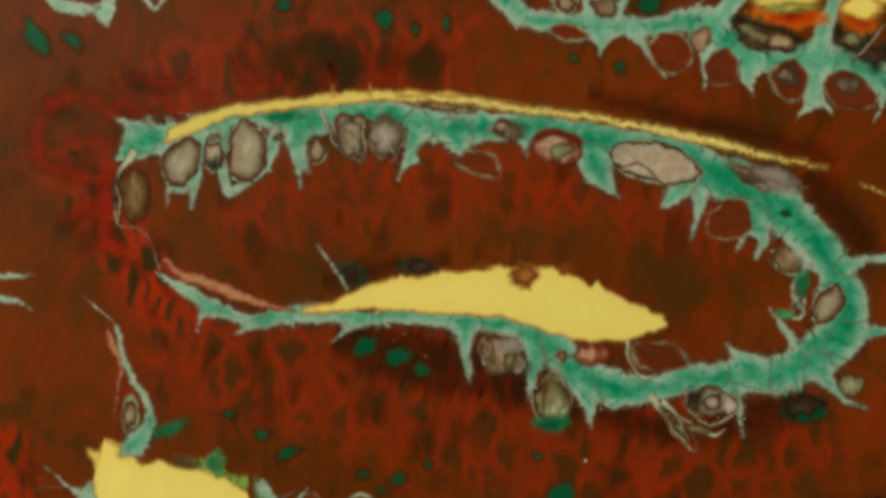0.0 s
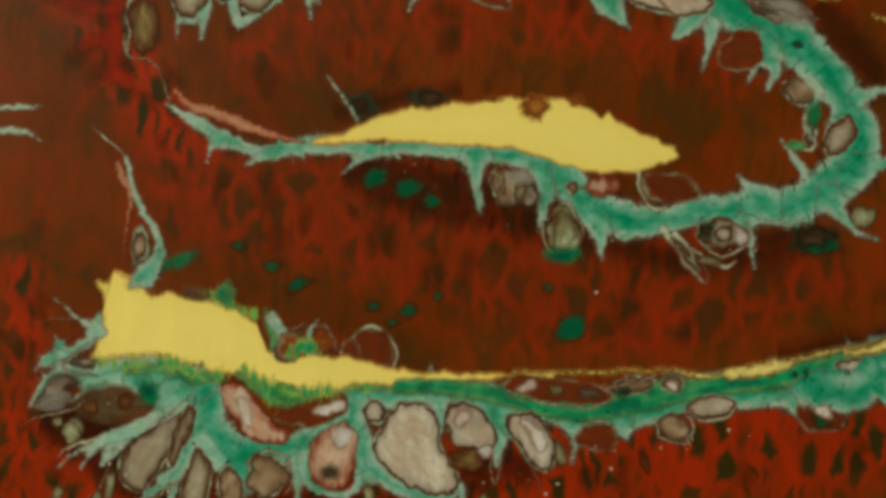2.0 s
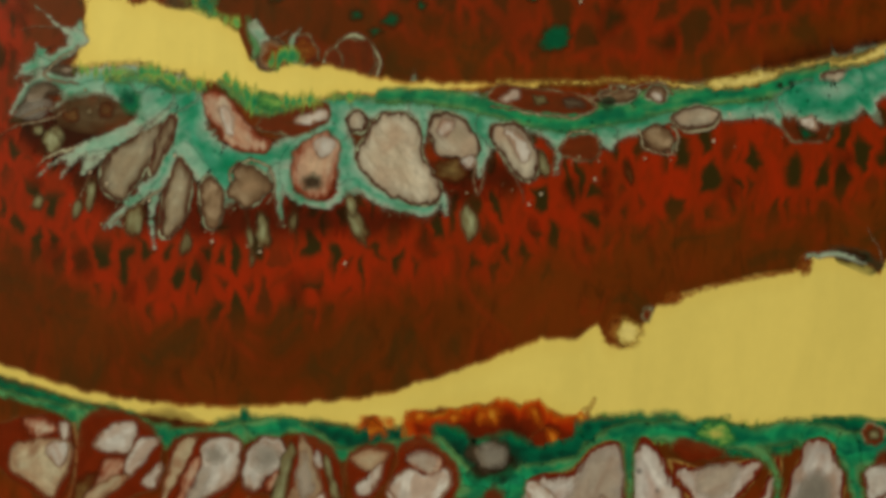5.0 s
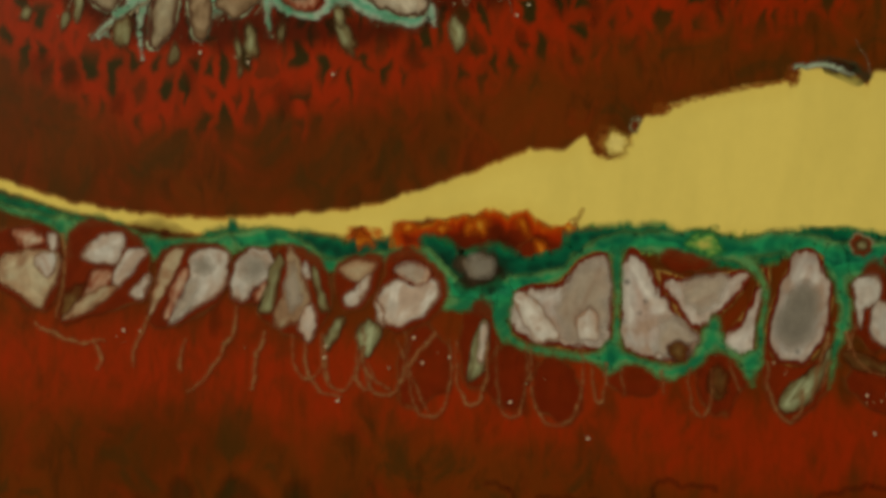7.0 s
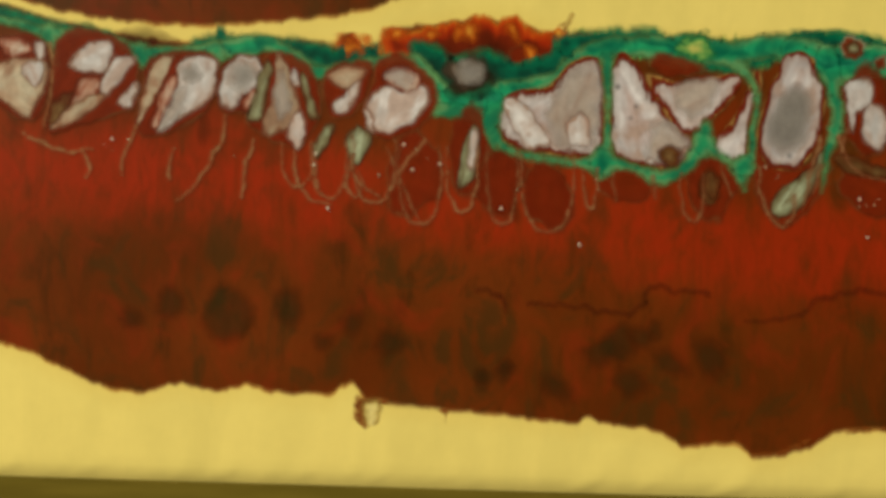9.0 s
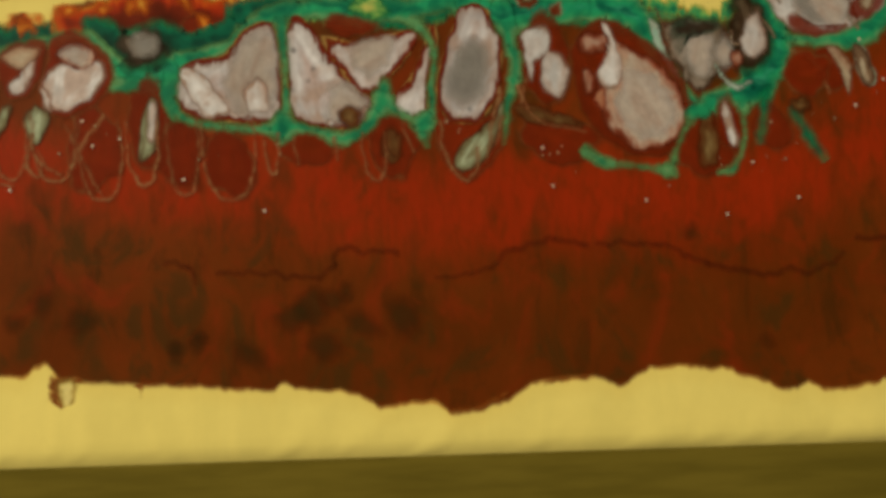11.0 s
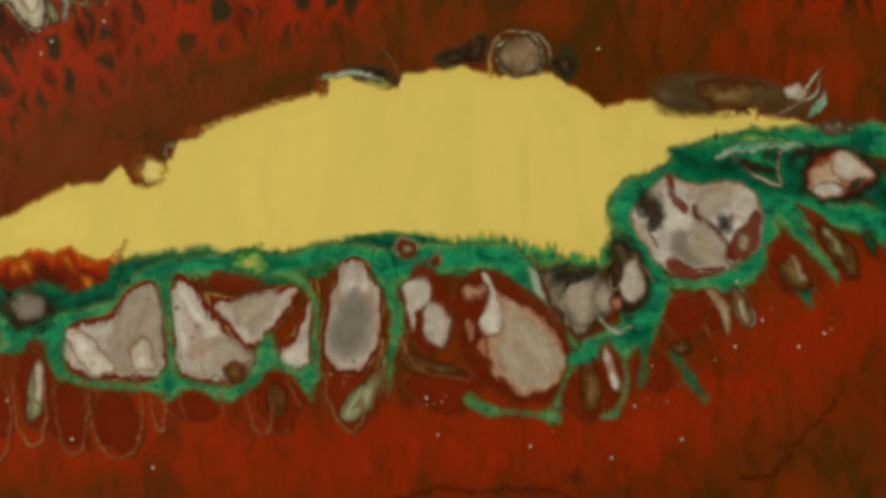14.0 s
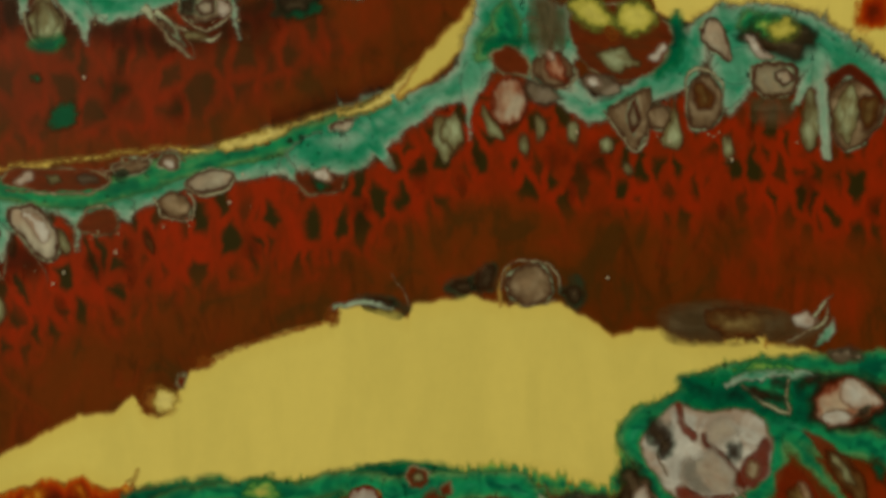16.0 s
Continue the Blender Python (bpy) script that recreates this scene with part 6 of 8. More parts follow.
cell("leaf", 94.6, -22, 0.9, 1.2, 0)
cell("leaf", 112, -23.7, 0.8, 2.2, 0)
cell("leaf", 73.1, -18.8, 1.6, 2.8, 0)
cell("leaf", 97.5, -25.6, 0.7, 1.2, 0)
# the wide yellow pool
pool("yellow", [(-61.4, -61.3, -62.6), (-56.5, -62.6, -63.9), (-51.7, -63.8, -65.3), (-46.9, -65.1, -66.7), (-40.5, -65.8, -67.7), (-35.7, -66.4, -68.5), (-30.1, -66.7, -69.2), (-22.9, -66.6, -68.7), (-16.6, -66, -68.3), (-11.8, -65.5, -68.4), (-7, -64.8, -69.3), (-2.3, -63.5, -69.2), (0.8, -62.4, -66.8), (4, -61.2, -65.7), (8.7, -59.2, -65.2), (13.4, -57.1, -64.8), (18.1, -55.5, -65), (22.9, -55.2, -66.8), (25.7, -53.1, -67.5), (26.7, -54.9, -67.7), (27.6, -55.8, -67.9), (30.7, -54.4, -68.1), (32.3, -52.7, -68.2), (34, -50, -68), (35.2, -49.8, -67.7), (39.2, -47.5, -67.6), (47.3, -45.6, -67.7), (54.4, -44.5, -67.8), (55.5, -42.6, -67.7), (59.5, -42.4, -67.6), (63.5, -43.6, -67.6), (65.2, -44.4, -67.5), (65.9, -42.5, -67.4), (74, -42, -67.6), (77.9, -42.9, -67.7), (79.5, -43.7, -67.6), (86.7, -43.7, -69.5), (88.2, -44.6, -70.4), (92.1, -47.3, -71), (94, -48.8, -71.1), (95, -48.7, -68.6), (96.2, -48.6, -63.9), (97.6, -48.3, -60.6), (100.8, -48.2, -60), (103.2, -49.5, -59.4), (106.3, -50.8, -56.7), (110.3, -50.8, -55.2), (115.1, -51.1, -54.1), (121.4, -52.7, -53.9), (125.6, -54.6, -55.1)])
vein("yellow", [(78.3, -44, 0.64), (78.4, -41.2, 0.48), (79.2, -38.8, 0.4), (80.2, -38.4, 0.24)])
vein("fringe", [(25.1, -67.8, 2.4), (32.3, -67.9, 2.7), (37.9, -67.8, 2.4), (45.9, -67.7, 2.7), (53, -67.8, 3), (57.1, -67.6, 2.4), (61.9, -67.6, 2.7), (72.4, -67.6, 2.4), (78, -67.8, 2.1), (85.1, -69.5, 1.9), (90.6, -71, 1.9), (93.6, -69.4, 1.9), (94.8, -64.7, 2.1), (96.7, -61, 2.4), (100.1, -60, 2.4), (103, -58.9, 2.7), (105.9, -56.9, 2.7), (110, -55.4, 2.1), (114.9, -54.6, 1.6)])
vein("pale", [(78.8, -41.6, 0.4), (79.2, -38.8, 0.48), (81.1, -37.6, 0.56), (84.7, -38, 0.56), (86.8, -40.1, 0.56), (86.6, -42.5, 0.48)])
cell("taupe", 82.9, -40.9, 3.4, 3, -4, 0.0)
vein("pale", [(79.5, -43.4, 0.4), (82.7, -44, 0.48), (86.3, -43.3, 0.4)])
cell("coal", 72.9, -40.7, 2.1, 1.3, 6, 0.0)
cell("coal", 76.4, -39.9, 1.6, 1.9, -24, 0.0)
vein("pale", [(75.8, -39, 0.24), (76.8, -37.9, 0.32)])
cell("coal", 88.8, -42.7, 1.4, 2.1, -4, 0.0)
cell("coal", 61.9, -42.6, 3.7, 1.1, -16, 0.0)
vein("pale", [(63, -37.8, 0.24), (64.6, -40.7, 0.4), (65.5, -43.2, 0.48)])
vein("mint", [(54.7, -42.5, 0.48), (58.8, -42, 0.72), (62.7, -43, 0.4)])
cell("stain", 28.7, -54.1, 2.1, 2.1, -4, 0.0)
core("ochre", 29.9, -54, 1.6, 1.8, -4, 0.0)
cell("stain", 54.5, -43.7, 1.1, 1.3, -4, 0.0)
cell("stain", 36.3, -49.1, 1.1, 0.8, -4, 0.0)
cell("film", 32.5, -51.5, 0.8, 1.1, -4, 0.0)
vein("stain", [(35, -49.7, 0.48), (40.8, -47.5, 0.56), (47.3, -45.8, 0.56), (53.8, -44.3, 0.48)])
vein("green", [(94.8, -63.1, 1.4), (96.9, -60.4, 1.9), (102.6, -58.8, 2.1), (105.9, -56.7, 2.4), (110, -55.4, 2.4), (114.9, -54.7, 2.7), (121.3, -54.7, 2.4), (126.8, -55.5, 3.2), (133.2, -55.9, 4.8)])
cell("taupe", 126.1, -53.7, 2.1, 0.8, -9, 0.0)
# smoke-grey paint over the wide pool
patch("soot", [(100.8, -46.8), (103.4, -45.2), (111.4, -45.5), (117.7, -47.1), (119.3, -49.6), (115.1, -50.9), (109.5, -50.9), (102.5, -50.4)])
patch("moss", [(107.4, -46.6), (112.2, -46.4), (116.9, -47.8), (115.2, -49.9), (109.5, -50.1)], True)
patch("soot", [(114.5, -47.5), (118.1, -47.4), (119, -49.8), (115.5, -50.4)], True)
vein("yellow", [(110.8, -50.9, 2.2), (110.8, -49.7, 1.6), (111, -48.7, 0.6)])
vein("yellow", [(112, -51, 1.4), (112.4, -49.9, 0.7), (112.3, -49.3, 0.3)])
vein("yellow", [(114.7, -51.2, 2), (115.3, -50.6, 1), (115.2, -49.9, 0.3)])
patch("soot", [(116.5, -50.8), (119.2, -49.2), (122.4, -48.8), (124.5, -48.1), (123.1, -50.4), (119, -51.9)])
patch("shard", [(119.6, -48), (121.7, -47.4), (123, -48.4), (122.1, -49.7), (120.3, -49.2)])
vein("pale", [(122.3, -48.2, 0.9), (123.9, -46.5, 0.8), (125.7, -44.8, 0.2)])
vein("pale", [(118.3, -51.4, 0.4), (122.4, -49.6, 0.7), (124.2, -48.3, 0.8), (124.7, -45.7, 0.3)])
vein("teal", [(122.9, -51.7, 0.8), (124.4, -50.5, 1.4), (125.1, -49.1, 0.4)])
# orange burn and green band below the wide pool
vein("deep", [(-1.3, -70.1, 2.4), (4.4, -72.3, 3.2), (11.6, -72.4, 4), (18.7, -72.1, 4), (24.2, -69.9, 3.2)])
pool("orange", [(-1.5, -67.9, -70.1), (-0.9, -66.6, -70.6), (2.6, -66.6, -71.1), (6.5, -65.8, -72.2), (9.7, -64.7, -72.1), (12.1, -64.1, -72), (14, -64, -71.9), (15.1, -65.5, -72.2), (15.9, -64.5, -72.5), (18.1, -64.4, -72.5), (20.3, -66.1, -72.6), (23.3, -66.2, -71.9), (24.6, -67.5, -70.7), (26.5, -66.3, -69.1), (28.9, -66.7, -68.2)])
cell("orange", -5.3, -68.6, 2.9, 1.1, 2, 0.0)
cell("stain", -5.7, -68, 0.96, 0.64, 2, 0.0)
cell("dark", 19.8, -69.3, 0.96, 1.8, 2, 0.0)
cell("dark", 7.5, -69.8, 4, 1.4, -3, 0.0)
cell("dark", 14.6, -68.7, 2.4, 1.6, 2, 0.0)
cell("maroon", 18.7, -70.3, 2.1, 2.1, 2, 0.0)
cell("ember", 1.2, -67.1, 1.6, 0.88, 2, 0.0)
vein("ember", [(16.7, -65, 1.3), (17.7, -66.4, 1.4), (18.3, -68.1, 0.32)])
cell("ember", 11.2, -66.3, 1.4, 1.3, 2, 0.0)
cell("ember", 9.9, -66.5, 0.72, 1.1, 2, 0.0)
cell("ember", -5.3, -68.6, 0.96, 0.72, 2, 0.0)
vein("ember", [(23.3, -65.8, 2.1), (24.3, -67.1, 1.4), (23.9, -68.4, 0.32)])
vein("ochre", [(24.1, -65.8, 0.8), (25.2, -64.6, 0.48), (25.7, -63.3, 0.32)])
cell("ember", 5.8, -67, 1.3, 0.64, 2, 0.0)
cell("ember", 20.1, -69.3, 0.72, 1.3, 22, 0.0)
vein("deep", [(5.1, -69.9, 3.2), (8.4, -72.9, 4.8), (13.9, -71.1, 4), (17.2, -72.6, 3.2), (22.7, -71.6, 2.9), (25.8, -69.1, 2.4)])
vein("green", [(4.4, -71.1, 1.1), (6.5, -74.6, 2.1), (9.3, -76.1, 3.2), (14.1, -75.9, 4.5), (18.8, -74, 2.1), (23.5, -72.5, 1.4), (25, -70.3, 0.96), (28.2, -69, 1.1)])
vein("green", [(14.1, -75.9, 3.2), (13.8, -79.1, 1.3), (14.7, -81.5, 0.8)])
vein("green", [(7, -77.8, 1.1), (11.8, -78, 0.96), (14.2, -78.7, 0.96)])
vein("deep", [(24.9, -67.5, 2.1), (29.7, -67.7, 3.5), (35.3, -67.1, 3.5), (40.1, -68.5, 3.2), (46.5, -69.1, 3.7), (52.1, -68.1, 3.7), (59.2, -67, 3.2), (68, -67.9, 4.8)])
vein("green", [(28.2, -69, 2.4), (32.1, -67.7, 2.4), (36.9, -67.9, 2.7), (41.7, -67.9, 4), (48.1, -68.3, 3.2), (54.4, -67.2, 2.9), (60.9, -68.6, 3.2), (68, -69.1, 4)])
cell("lime", 43.3, -67.8, 2.5, 1.9, 2, 0.0)
cell("coal", 11.2, -72.7, 3.7, 2.5, 2, 0.0)
core("dusk", 11.2, -72.2, 2.7, 1.9, 7, 0.0)
core("smoke", 11.6, -72, 1.8, 1.3, 2, 0.0)
cell("maroon", 40.2, -70.5, 4.8, 1.6, -8, 0.0)
vein("deep", [(57.6, -67.1, 2.4), (63.9, -67.5, 4), (70.2, -69.1, 3.2), (76.5, -70.6, 3.5), (81.2, -71.7, 3.2)])
vein("green", [(57.5, -67.9, 3.2), (62.2, -69.7, 4), (67, -68.9, 4), (71.8, -68.8, 4), (76.6, -69.1, 4), (80.4, -70.9, 3.7), (82.5, -75, 2.1), (85.1, -78.3, 1.9), (86.9, -82.4, 2.4), (88.8, -83.7, 2.9), (92.4, -82, 3.5), (96.5, -80.7, 4.8), (99.5, -76.9, 4), (100.1, -74.1, 3.5), (98.3, -70.4, 2.9), (96.6, -66.3, 2.4), (96, -63.1, 4), (100.1, -61, 3.2), (105, -59.7, 4), (110.6, -59.3, 4), (115.1, -62.7, 4), (115.8, -67.6, 2.9), (113.9, -71.8, 3.5), (110, -74.2, 2.9), (104.1, -74.4, 1.3), (100.1, -74.1, 1.6)])
vein("green", [(107.5, -58.3, 4), (115.3, -60.4, 5.6), (119.8, -63.8, 4.8), (124.4, -66.5, 3.2), (128.4, -66, 3.5), (133.1, -67.1, 4), (139.7, -63.5, 7.1)])
vein("deep", [(131.1, -62.2, 4), (134.9, -64.8, 4), (139.5, -67.5, 4)])
vein("mint", [(82.7, -71.8, 1.1), (84.1, -75.9, 0.79), (85.5, -78.4, 0.63)])
vein("green", [(83.2, -70.3, 0.63), (86.8, -70.9, 0.79), (89.9, -71.5, 0.4)])
# white and pink cells
cell("maroon", 11.6, -83.3, 2.7, 6.4, -4, 0.0)
patch("leaf", [(12.1, -79.6), (13.3, -80.5), (12.9, -85.7), (11.8, -87.9), (10.4, -88.3), (10.7, -84)], True)
patch("shard", [(12.3, -80.3), (13, -81.1), (12.5, -85.1), (11.7, -85.5), (11.8, -82.4)], True)
cell("maroon", 16.5, -87, 3.2, 4.9, 2, 0.0)
cell("maroon", 23, -89.1, 3.5, 4.9, 2, 0.0)
cell("maroon", 33.6, -86.7, 4.3, 3.2, 2, 0.0)
cell("maroon", 4.5, -86.6, 4, 5.9, 2, 0.0)
patch("white", [(15.1, -76.8), (18, -74.6), (22.4, -73.8), (24.9, -70.9), (27, -69.7), (29.8, -69.9), (30.7, -73.7), (30.5, -80.9), (28.7, -83.3), (20.7, -83.1), (16.1, -81.2)])
patch("shard", [(16.3, -75.8), (19, -76), (21.2, -78.8), (22.9, -81.7), (19.9, -82.3), (17.8, -79.9)], True)
patch("veil", [(22.5, -77.6), (25.1, -72.5), (27.5, -71), (29.5, -71.3), (29.8, -78.5), (28.3, -82.2), (24.7, -82), (23, -79.5)], True)
patch("shard", [(25.4, -78.7), (27.7, -77.4), (28.7, -81.7), (25.9, -81.8)], True)
patch("white", [(30.9, -72.2), (32.6, -68.7), (34.9, -70.5), (37.8, -74.4), (41.2, -79.3), (43.5, -81.3), (41.1, -84.9), (35.9, -84.4), (32.3, -83.5), (31.1, -80.8)])
patch("veil", [(38.1, -78.2), (42.3, -81), (41.1, -83.7), (36.8, -83.2)], True)
core("moss", 39.9, -83.1, 1.8, 1.4, 2, 0.0)
core("shard", 37.1, -83.8, 0.48, 0.4, 2, 0.0)
core("shard", 42, -82.2, 0.56, 0.56, 2, 0.0)
patch("white", [(36.3, -71.7), (41.9, -72.8), (49, -71.1), (48.8, -74), (45.4, -78.1), (42.2, -80.1), (39.5, -77.5)])
patch("veil", [(40.2, -73.5), (46.7, -72.6), (42.9, -77.6)], True)
patch("white", [(51.5, -70.7), (52.5, -71.9), (51.5, -77.7), (50.9, -82.7), (47.9, -84.5), (45, -83.4), (45.4, -80.9), (48.3, -78), (50.1, -74.4)])
patch("maroon", [(52.1, -80.9), (59.8, -83.8), (61.9, -80.5), (60.9, -87.7), (57.3, -92), (54.9, -91.9), (52.2, -88)])
patch("leaf", [(59.8, -83.8), (61.5, -81.5), (60.4, -86.3), (57.7, -90.4), (54.7, -91), (55, -87.9)], True)
patch("white", [(54.6, -70.6), (56.8, -67.9), (59.9, -69.1), (61.5, -74.1), (60.5, -80.7), (58, -84.3), (54.5, -84.4), (52.1, -81.8), (52.3, -77.7)])
patch("smoke", [(54.6, -76), (57, -72.7), (59.3, -74.8), (58.6, -80.3), (55.4, -81.9), (53.4, -79.4)], True)
core("smoke", 56.4, -76.7, 1.4, 2.9, 2, 0.0)
cell("maroon", 45.2, -86.7, 2.7, 4.6, 2, 0.0)
patch("moss", [(44.3, -86.6), (45.4, -85.3), (46.7, -86.5), (46.6, -88.9), (45.5, -89.7), (44.5, -88.7)], True)
cell("maroon", 67.3, -76.4, 3.7, 6.7, 6, 0.0)
patch("shard", [(64.6, -72), (67.8, -71.5), (67.8, -75), (65.9, -76.5), (65.4, -78.9), (64.3, -74.6)], True)
patch("shard", [(67.2, -75.6), (69.4, -75.1), (70.5, -78.2), (69.1, -81), (67, -79.7)], True)
cell("maroon", 69.1, -86.9, 5.9, 3.2, -14, 0.0)
patch("moss", [(63, -82.1), (67.7, -82.8), (72.4, -85.1), (70.7, -85.6), (64.5, -84.4)], True)
cell("film", 65.1, -67.1, 1.7, 1.6, -4, 0.0)
core("leaf", 65.1, -67.1, 0.95, 0.95, -4, 0.0)
cell("film", 62.1, -68.3, 0.71, 0.71, -4, 0.0)
cell("film", 69, -69.1, 1, 0.79, -4, 0.0)
cell("maroon", 88.9, -88.1, 4.4, 5.2, -4, 0.0)
patch("moss", [(88.6, -85.7), (90.3, -84.6), (91.3, -87.9), (90.7, -91), (88.5, -90.9)], True)
cell("maroon", 93.1, -86, 1.9, 4.9, 6, 0.0)
patch("shard", [(91.8, -83.1), (92.6, -83), (93.8, -87.6), (93.6, -89.2), (92.7, -88)], True)
cell("maroon", 98.5, -86.4, 2.4, 4, 16, 0.0)
core("moss", 102.7, -83.4, 1.3, 0.95, -4, 0.0)
cell("maroon", 46, -87.4, 3.3, 4.8, -4, 0.0)
core("moss", 46, -86.9, 1.3, 2.5, -4, 0.0)
# marbled cells at the end of the wide pool
vein("green", [(114, -62.5, 2.5), (119.6, -63.4, 3), (125, -65.6, 2.6), (129.7, -67.4, 3.2), (134.3, -69.7, 4)])
vein("green", [(103.1, -58.3, 1.5), (107.2, -56.9, 3.5), (112, -56.4, 4), (117.5, -57.1, 4), (123, -59.5, 3)])
vein("deep", [(104.4, -56.4, 2.5), (107.1, -58.1, 4.5), (110.7, -58.3, 4), (114.1, -60.5, 2.5), (118.1, -61.6, 1.5)])
vein("deep", [(119.2, -56.8, 2.5), (119.8, -60.1, 3), (120.4, -62.1, 2)])
vein("teal", [(110, -56.7, 0.72), (112.8, -55.8, 1.32), (117.6, -55.6, 1.2), (121.6, -56.4, 0.84)])
vein("pale", [(111.8, -57.2, 0.6), (115, -59.9, 0.84), (118.1, -61.4, 0.6), (117.8, -59.2, 0.72), (118.4, -56.4, 0.6)])
vein("lime", [(110.5, -55.1, 0.8), (114.5, -54.6, 1.4), (119.3, -55.1, 1)])
patch("coal", [(111.9, -57.5), (114.7, -58), (117.2, -59.4), (116.6, -60.2), (113.8, -59.2)])
cell("coal", 116.8, -56.9, 1.3, 0.7, -10)
patch("coal", [(119.6, -56.7), (122.4, -56.1), (124.4, -56.5), (122.3, -57.4), (120.2, -58.5)])
patch("dusk", [(124.3, -53.5), (126.6, -52.7), (129.1, -53.9), (127.4, -54.9), (125.3, -54.6)])
patch("coal", [(121, -59.3), (123.5, -56.9), (128, -56.3), (131.4, -58.4), (132.3, -61), (130.3, -63.5), (125.9, -64.3), (121.9, -63.4)])
patch("blush", [(122, -59.8), (124, -57.7), (127.1, -57), (129.8, -58.6), (131.3, -60.8), (129.8, -62.4), (126.7, -63.4), (122.8, -63.1)], True)
patch("shard", [(125.6, -58.2), (127.9, -57.4), (130.2, -59.1), (131, -60.7), (128.6, -61.4), (126.2, -60.9)], True)
patch("shard", [(122.8, -62), (125.6, -61.5), (127.3, -62.5), (125.9, -63.5), (123.2, -63.2)], True)
patch("coal", [(127.3, -62.6), (129.4, -61.2), (129, -62.5)], True)
patch("maroon", [(119.1, -64.7), (122.6, -65.2), (127.1, -70.1), (128.8, -75.1), (126, -75.2), (121.5, -71.3)])
patch("moss", [(122.7, -67.6), (125.3, -67.6), (127.7, -71.3), (128.1, -74.8), (125.5, -73)], True)
patch("leaf", [(123.4, -67.8), (124.5, -67.9), (126.9, -71.7), (126.2, -72.1)], True)
patch("maroon", [(115.8, -69.6), (118.4, -68.9), (121.4, -72.5), (122.3, -76.3), (118.7, -77.2), (115.8, -74.6)])
patch("moss", [(116.8, -73.1), (118.7, -71.6), (120.7, -73.3), (121.2, -76.3), (118.4, -75.8)], True)
patch("beige", [(118.8, -71.3), (119.8, -71.9), (121, -74.5), (120.1, -74.9)], True)
vein("green", [(118.5, -65.4, 2), (120.2, -67.9, 1.8), (122.9, -71.4, 1.4), (125, -74.3, 0.9), (125.4, -75.6, 0.3)])
vein("deep", [(119.2, -75.2, 0.5), (120.7, -76.9, 1.2), (121.4, -78.5, 0.4)])
cell("jade", 130.3, -70.3, 0.9, 2.2, 20)
patch("shard", [(101.9, -59.3), (105, -60.1), (108.7, -60.7), (112.1, -60.6), (114.6, -62.8), (115.4, -66.6), (114.2, -70.5), (111.1, -72.1), (107.9, -73.6), (103.8, -73.6), (100.6, -71.7), (98.5, -68.4), (96.7, -64.7), (98.5, -62.1)])
patch("coal", [(97.6, -62.1), (99.7, -61.3), (101.4, -62.8), (101.1, -66), (99.6, -66.2), (98.4, -64.4)], True)
patch("maroon", [(102.3, -59.3), (103.2, -59.7), (103.4, -61.9), (104.9, -63.6), (104, -64.4), (102.5, -62.4)], True)
patch("veil", [(104.3, -67), (107.4, -66.5), (110.2, -70.5), (108.6, -72.8), (105.3, -71.8), (103.7, -69.5)], True)
patch("smoke", [(102.5, -67.8), (104.2, -67.3), (104.4, -69.5), (106.3, -71.9), (103.5, -71.2)], True)
patch("veil", [(106.5, -62.1), (109.7, -61.7), (110.8, -63.5), (108.4, -65.4), (106.7, -64.2)], True)
patch("maroon", [(114.7, -64.7), (115, -68.2), (113.3, -71.3), (110.4, -71.6), (109.9, -70.2), (112.2, -67)], True)
patch("beige", [(112.1, -68), (113.3, -68.5), (112.9, -70.4), (111.8, -69.8)], True)
patch("maroon", [(102.1, -70.3), (104.3, -72.1), (107, -72.7), (109.8, -72.4), (107.9, -73.7), (103.9, -73.7), (101.6, -72.1)], True)
core("coal", 110, -66.4, 0.9, 1.5, 12)
vein("seam", [(105.8, -63.4, 0.7), (106.4, -65.2, 1), (108.3, -67, 0.9), (110, -69.2, 0.8), (111.2, -71.7, 0.5)])
vein("pale", [(103.7, -68.8, 0.5), (105.4, -67.5, 0.6), (107.9, -69.1, 0.6), (109.9, -71.4, 0.7), (111.2, -73, 0.6)])
vein("pale", [(101.2, -63.9, 0.4), (99.4, -66.2, 0.5), (100.5, -69.3, 0.4)])
patch("maroon", [(105.1, -75.6), (108.6, -76.1), (110, -79.4), (107.4, -81.8), (105.4, -79.3)])
patch("beige", [(106.4, -75.5), (108.4, -76.1), (109.9, -78.8), (109.5, -81.9), (108.7, -79.3), (107.7, -77.2)], True)
patch("taupe", [(110.5, -75.3), (112.4, -76.5), (113.4, -80.6), (111.8, -81), (110.7, -78.3)])
patch("beige", [(111, -77.1), (111.8, -77.3), (112.5, -80), (111.7, -80)], True)
patch("dusk", [(84.1, -72), (87.8, -70.9), (91.8, -71.8), (92.8, -73.8), (93.4, -76.4), (90.8, -79.5), (88.5, -80.8), (86, -78.1), (84.7, -74.9)])
patch("veil", [(87, -74.2), (90.2, -73.4), (90.9, -75.9), (89.8, -78.6), (87.4, -77.7)], True)
patch("veil", [(91.3, -74.5), (92.9, -73.6), (93.2, -76.8), (91.7, -77.7)], True)
patch("coal", [(85.5, -72.4), (88, -71.2), (91.3, -72.1), (90.3, -73), (87.4, -73.3), (86.3, -75.6)], True)
patch("coal", [(94.1, -66.8), (96.3, -67.4), (98.5, -71.5), (99.1, -74.9), (97.3, -77.9), (94.4, -78.6), (93.2, -75.2), (93.3, -70.4)])
patch("shard", [(95.5, -71.5), (97.1, -70.7), (98.1, -73.1), (97.8, -75.5), (96.1, -76.7), (94.9, -75)], True)
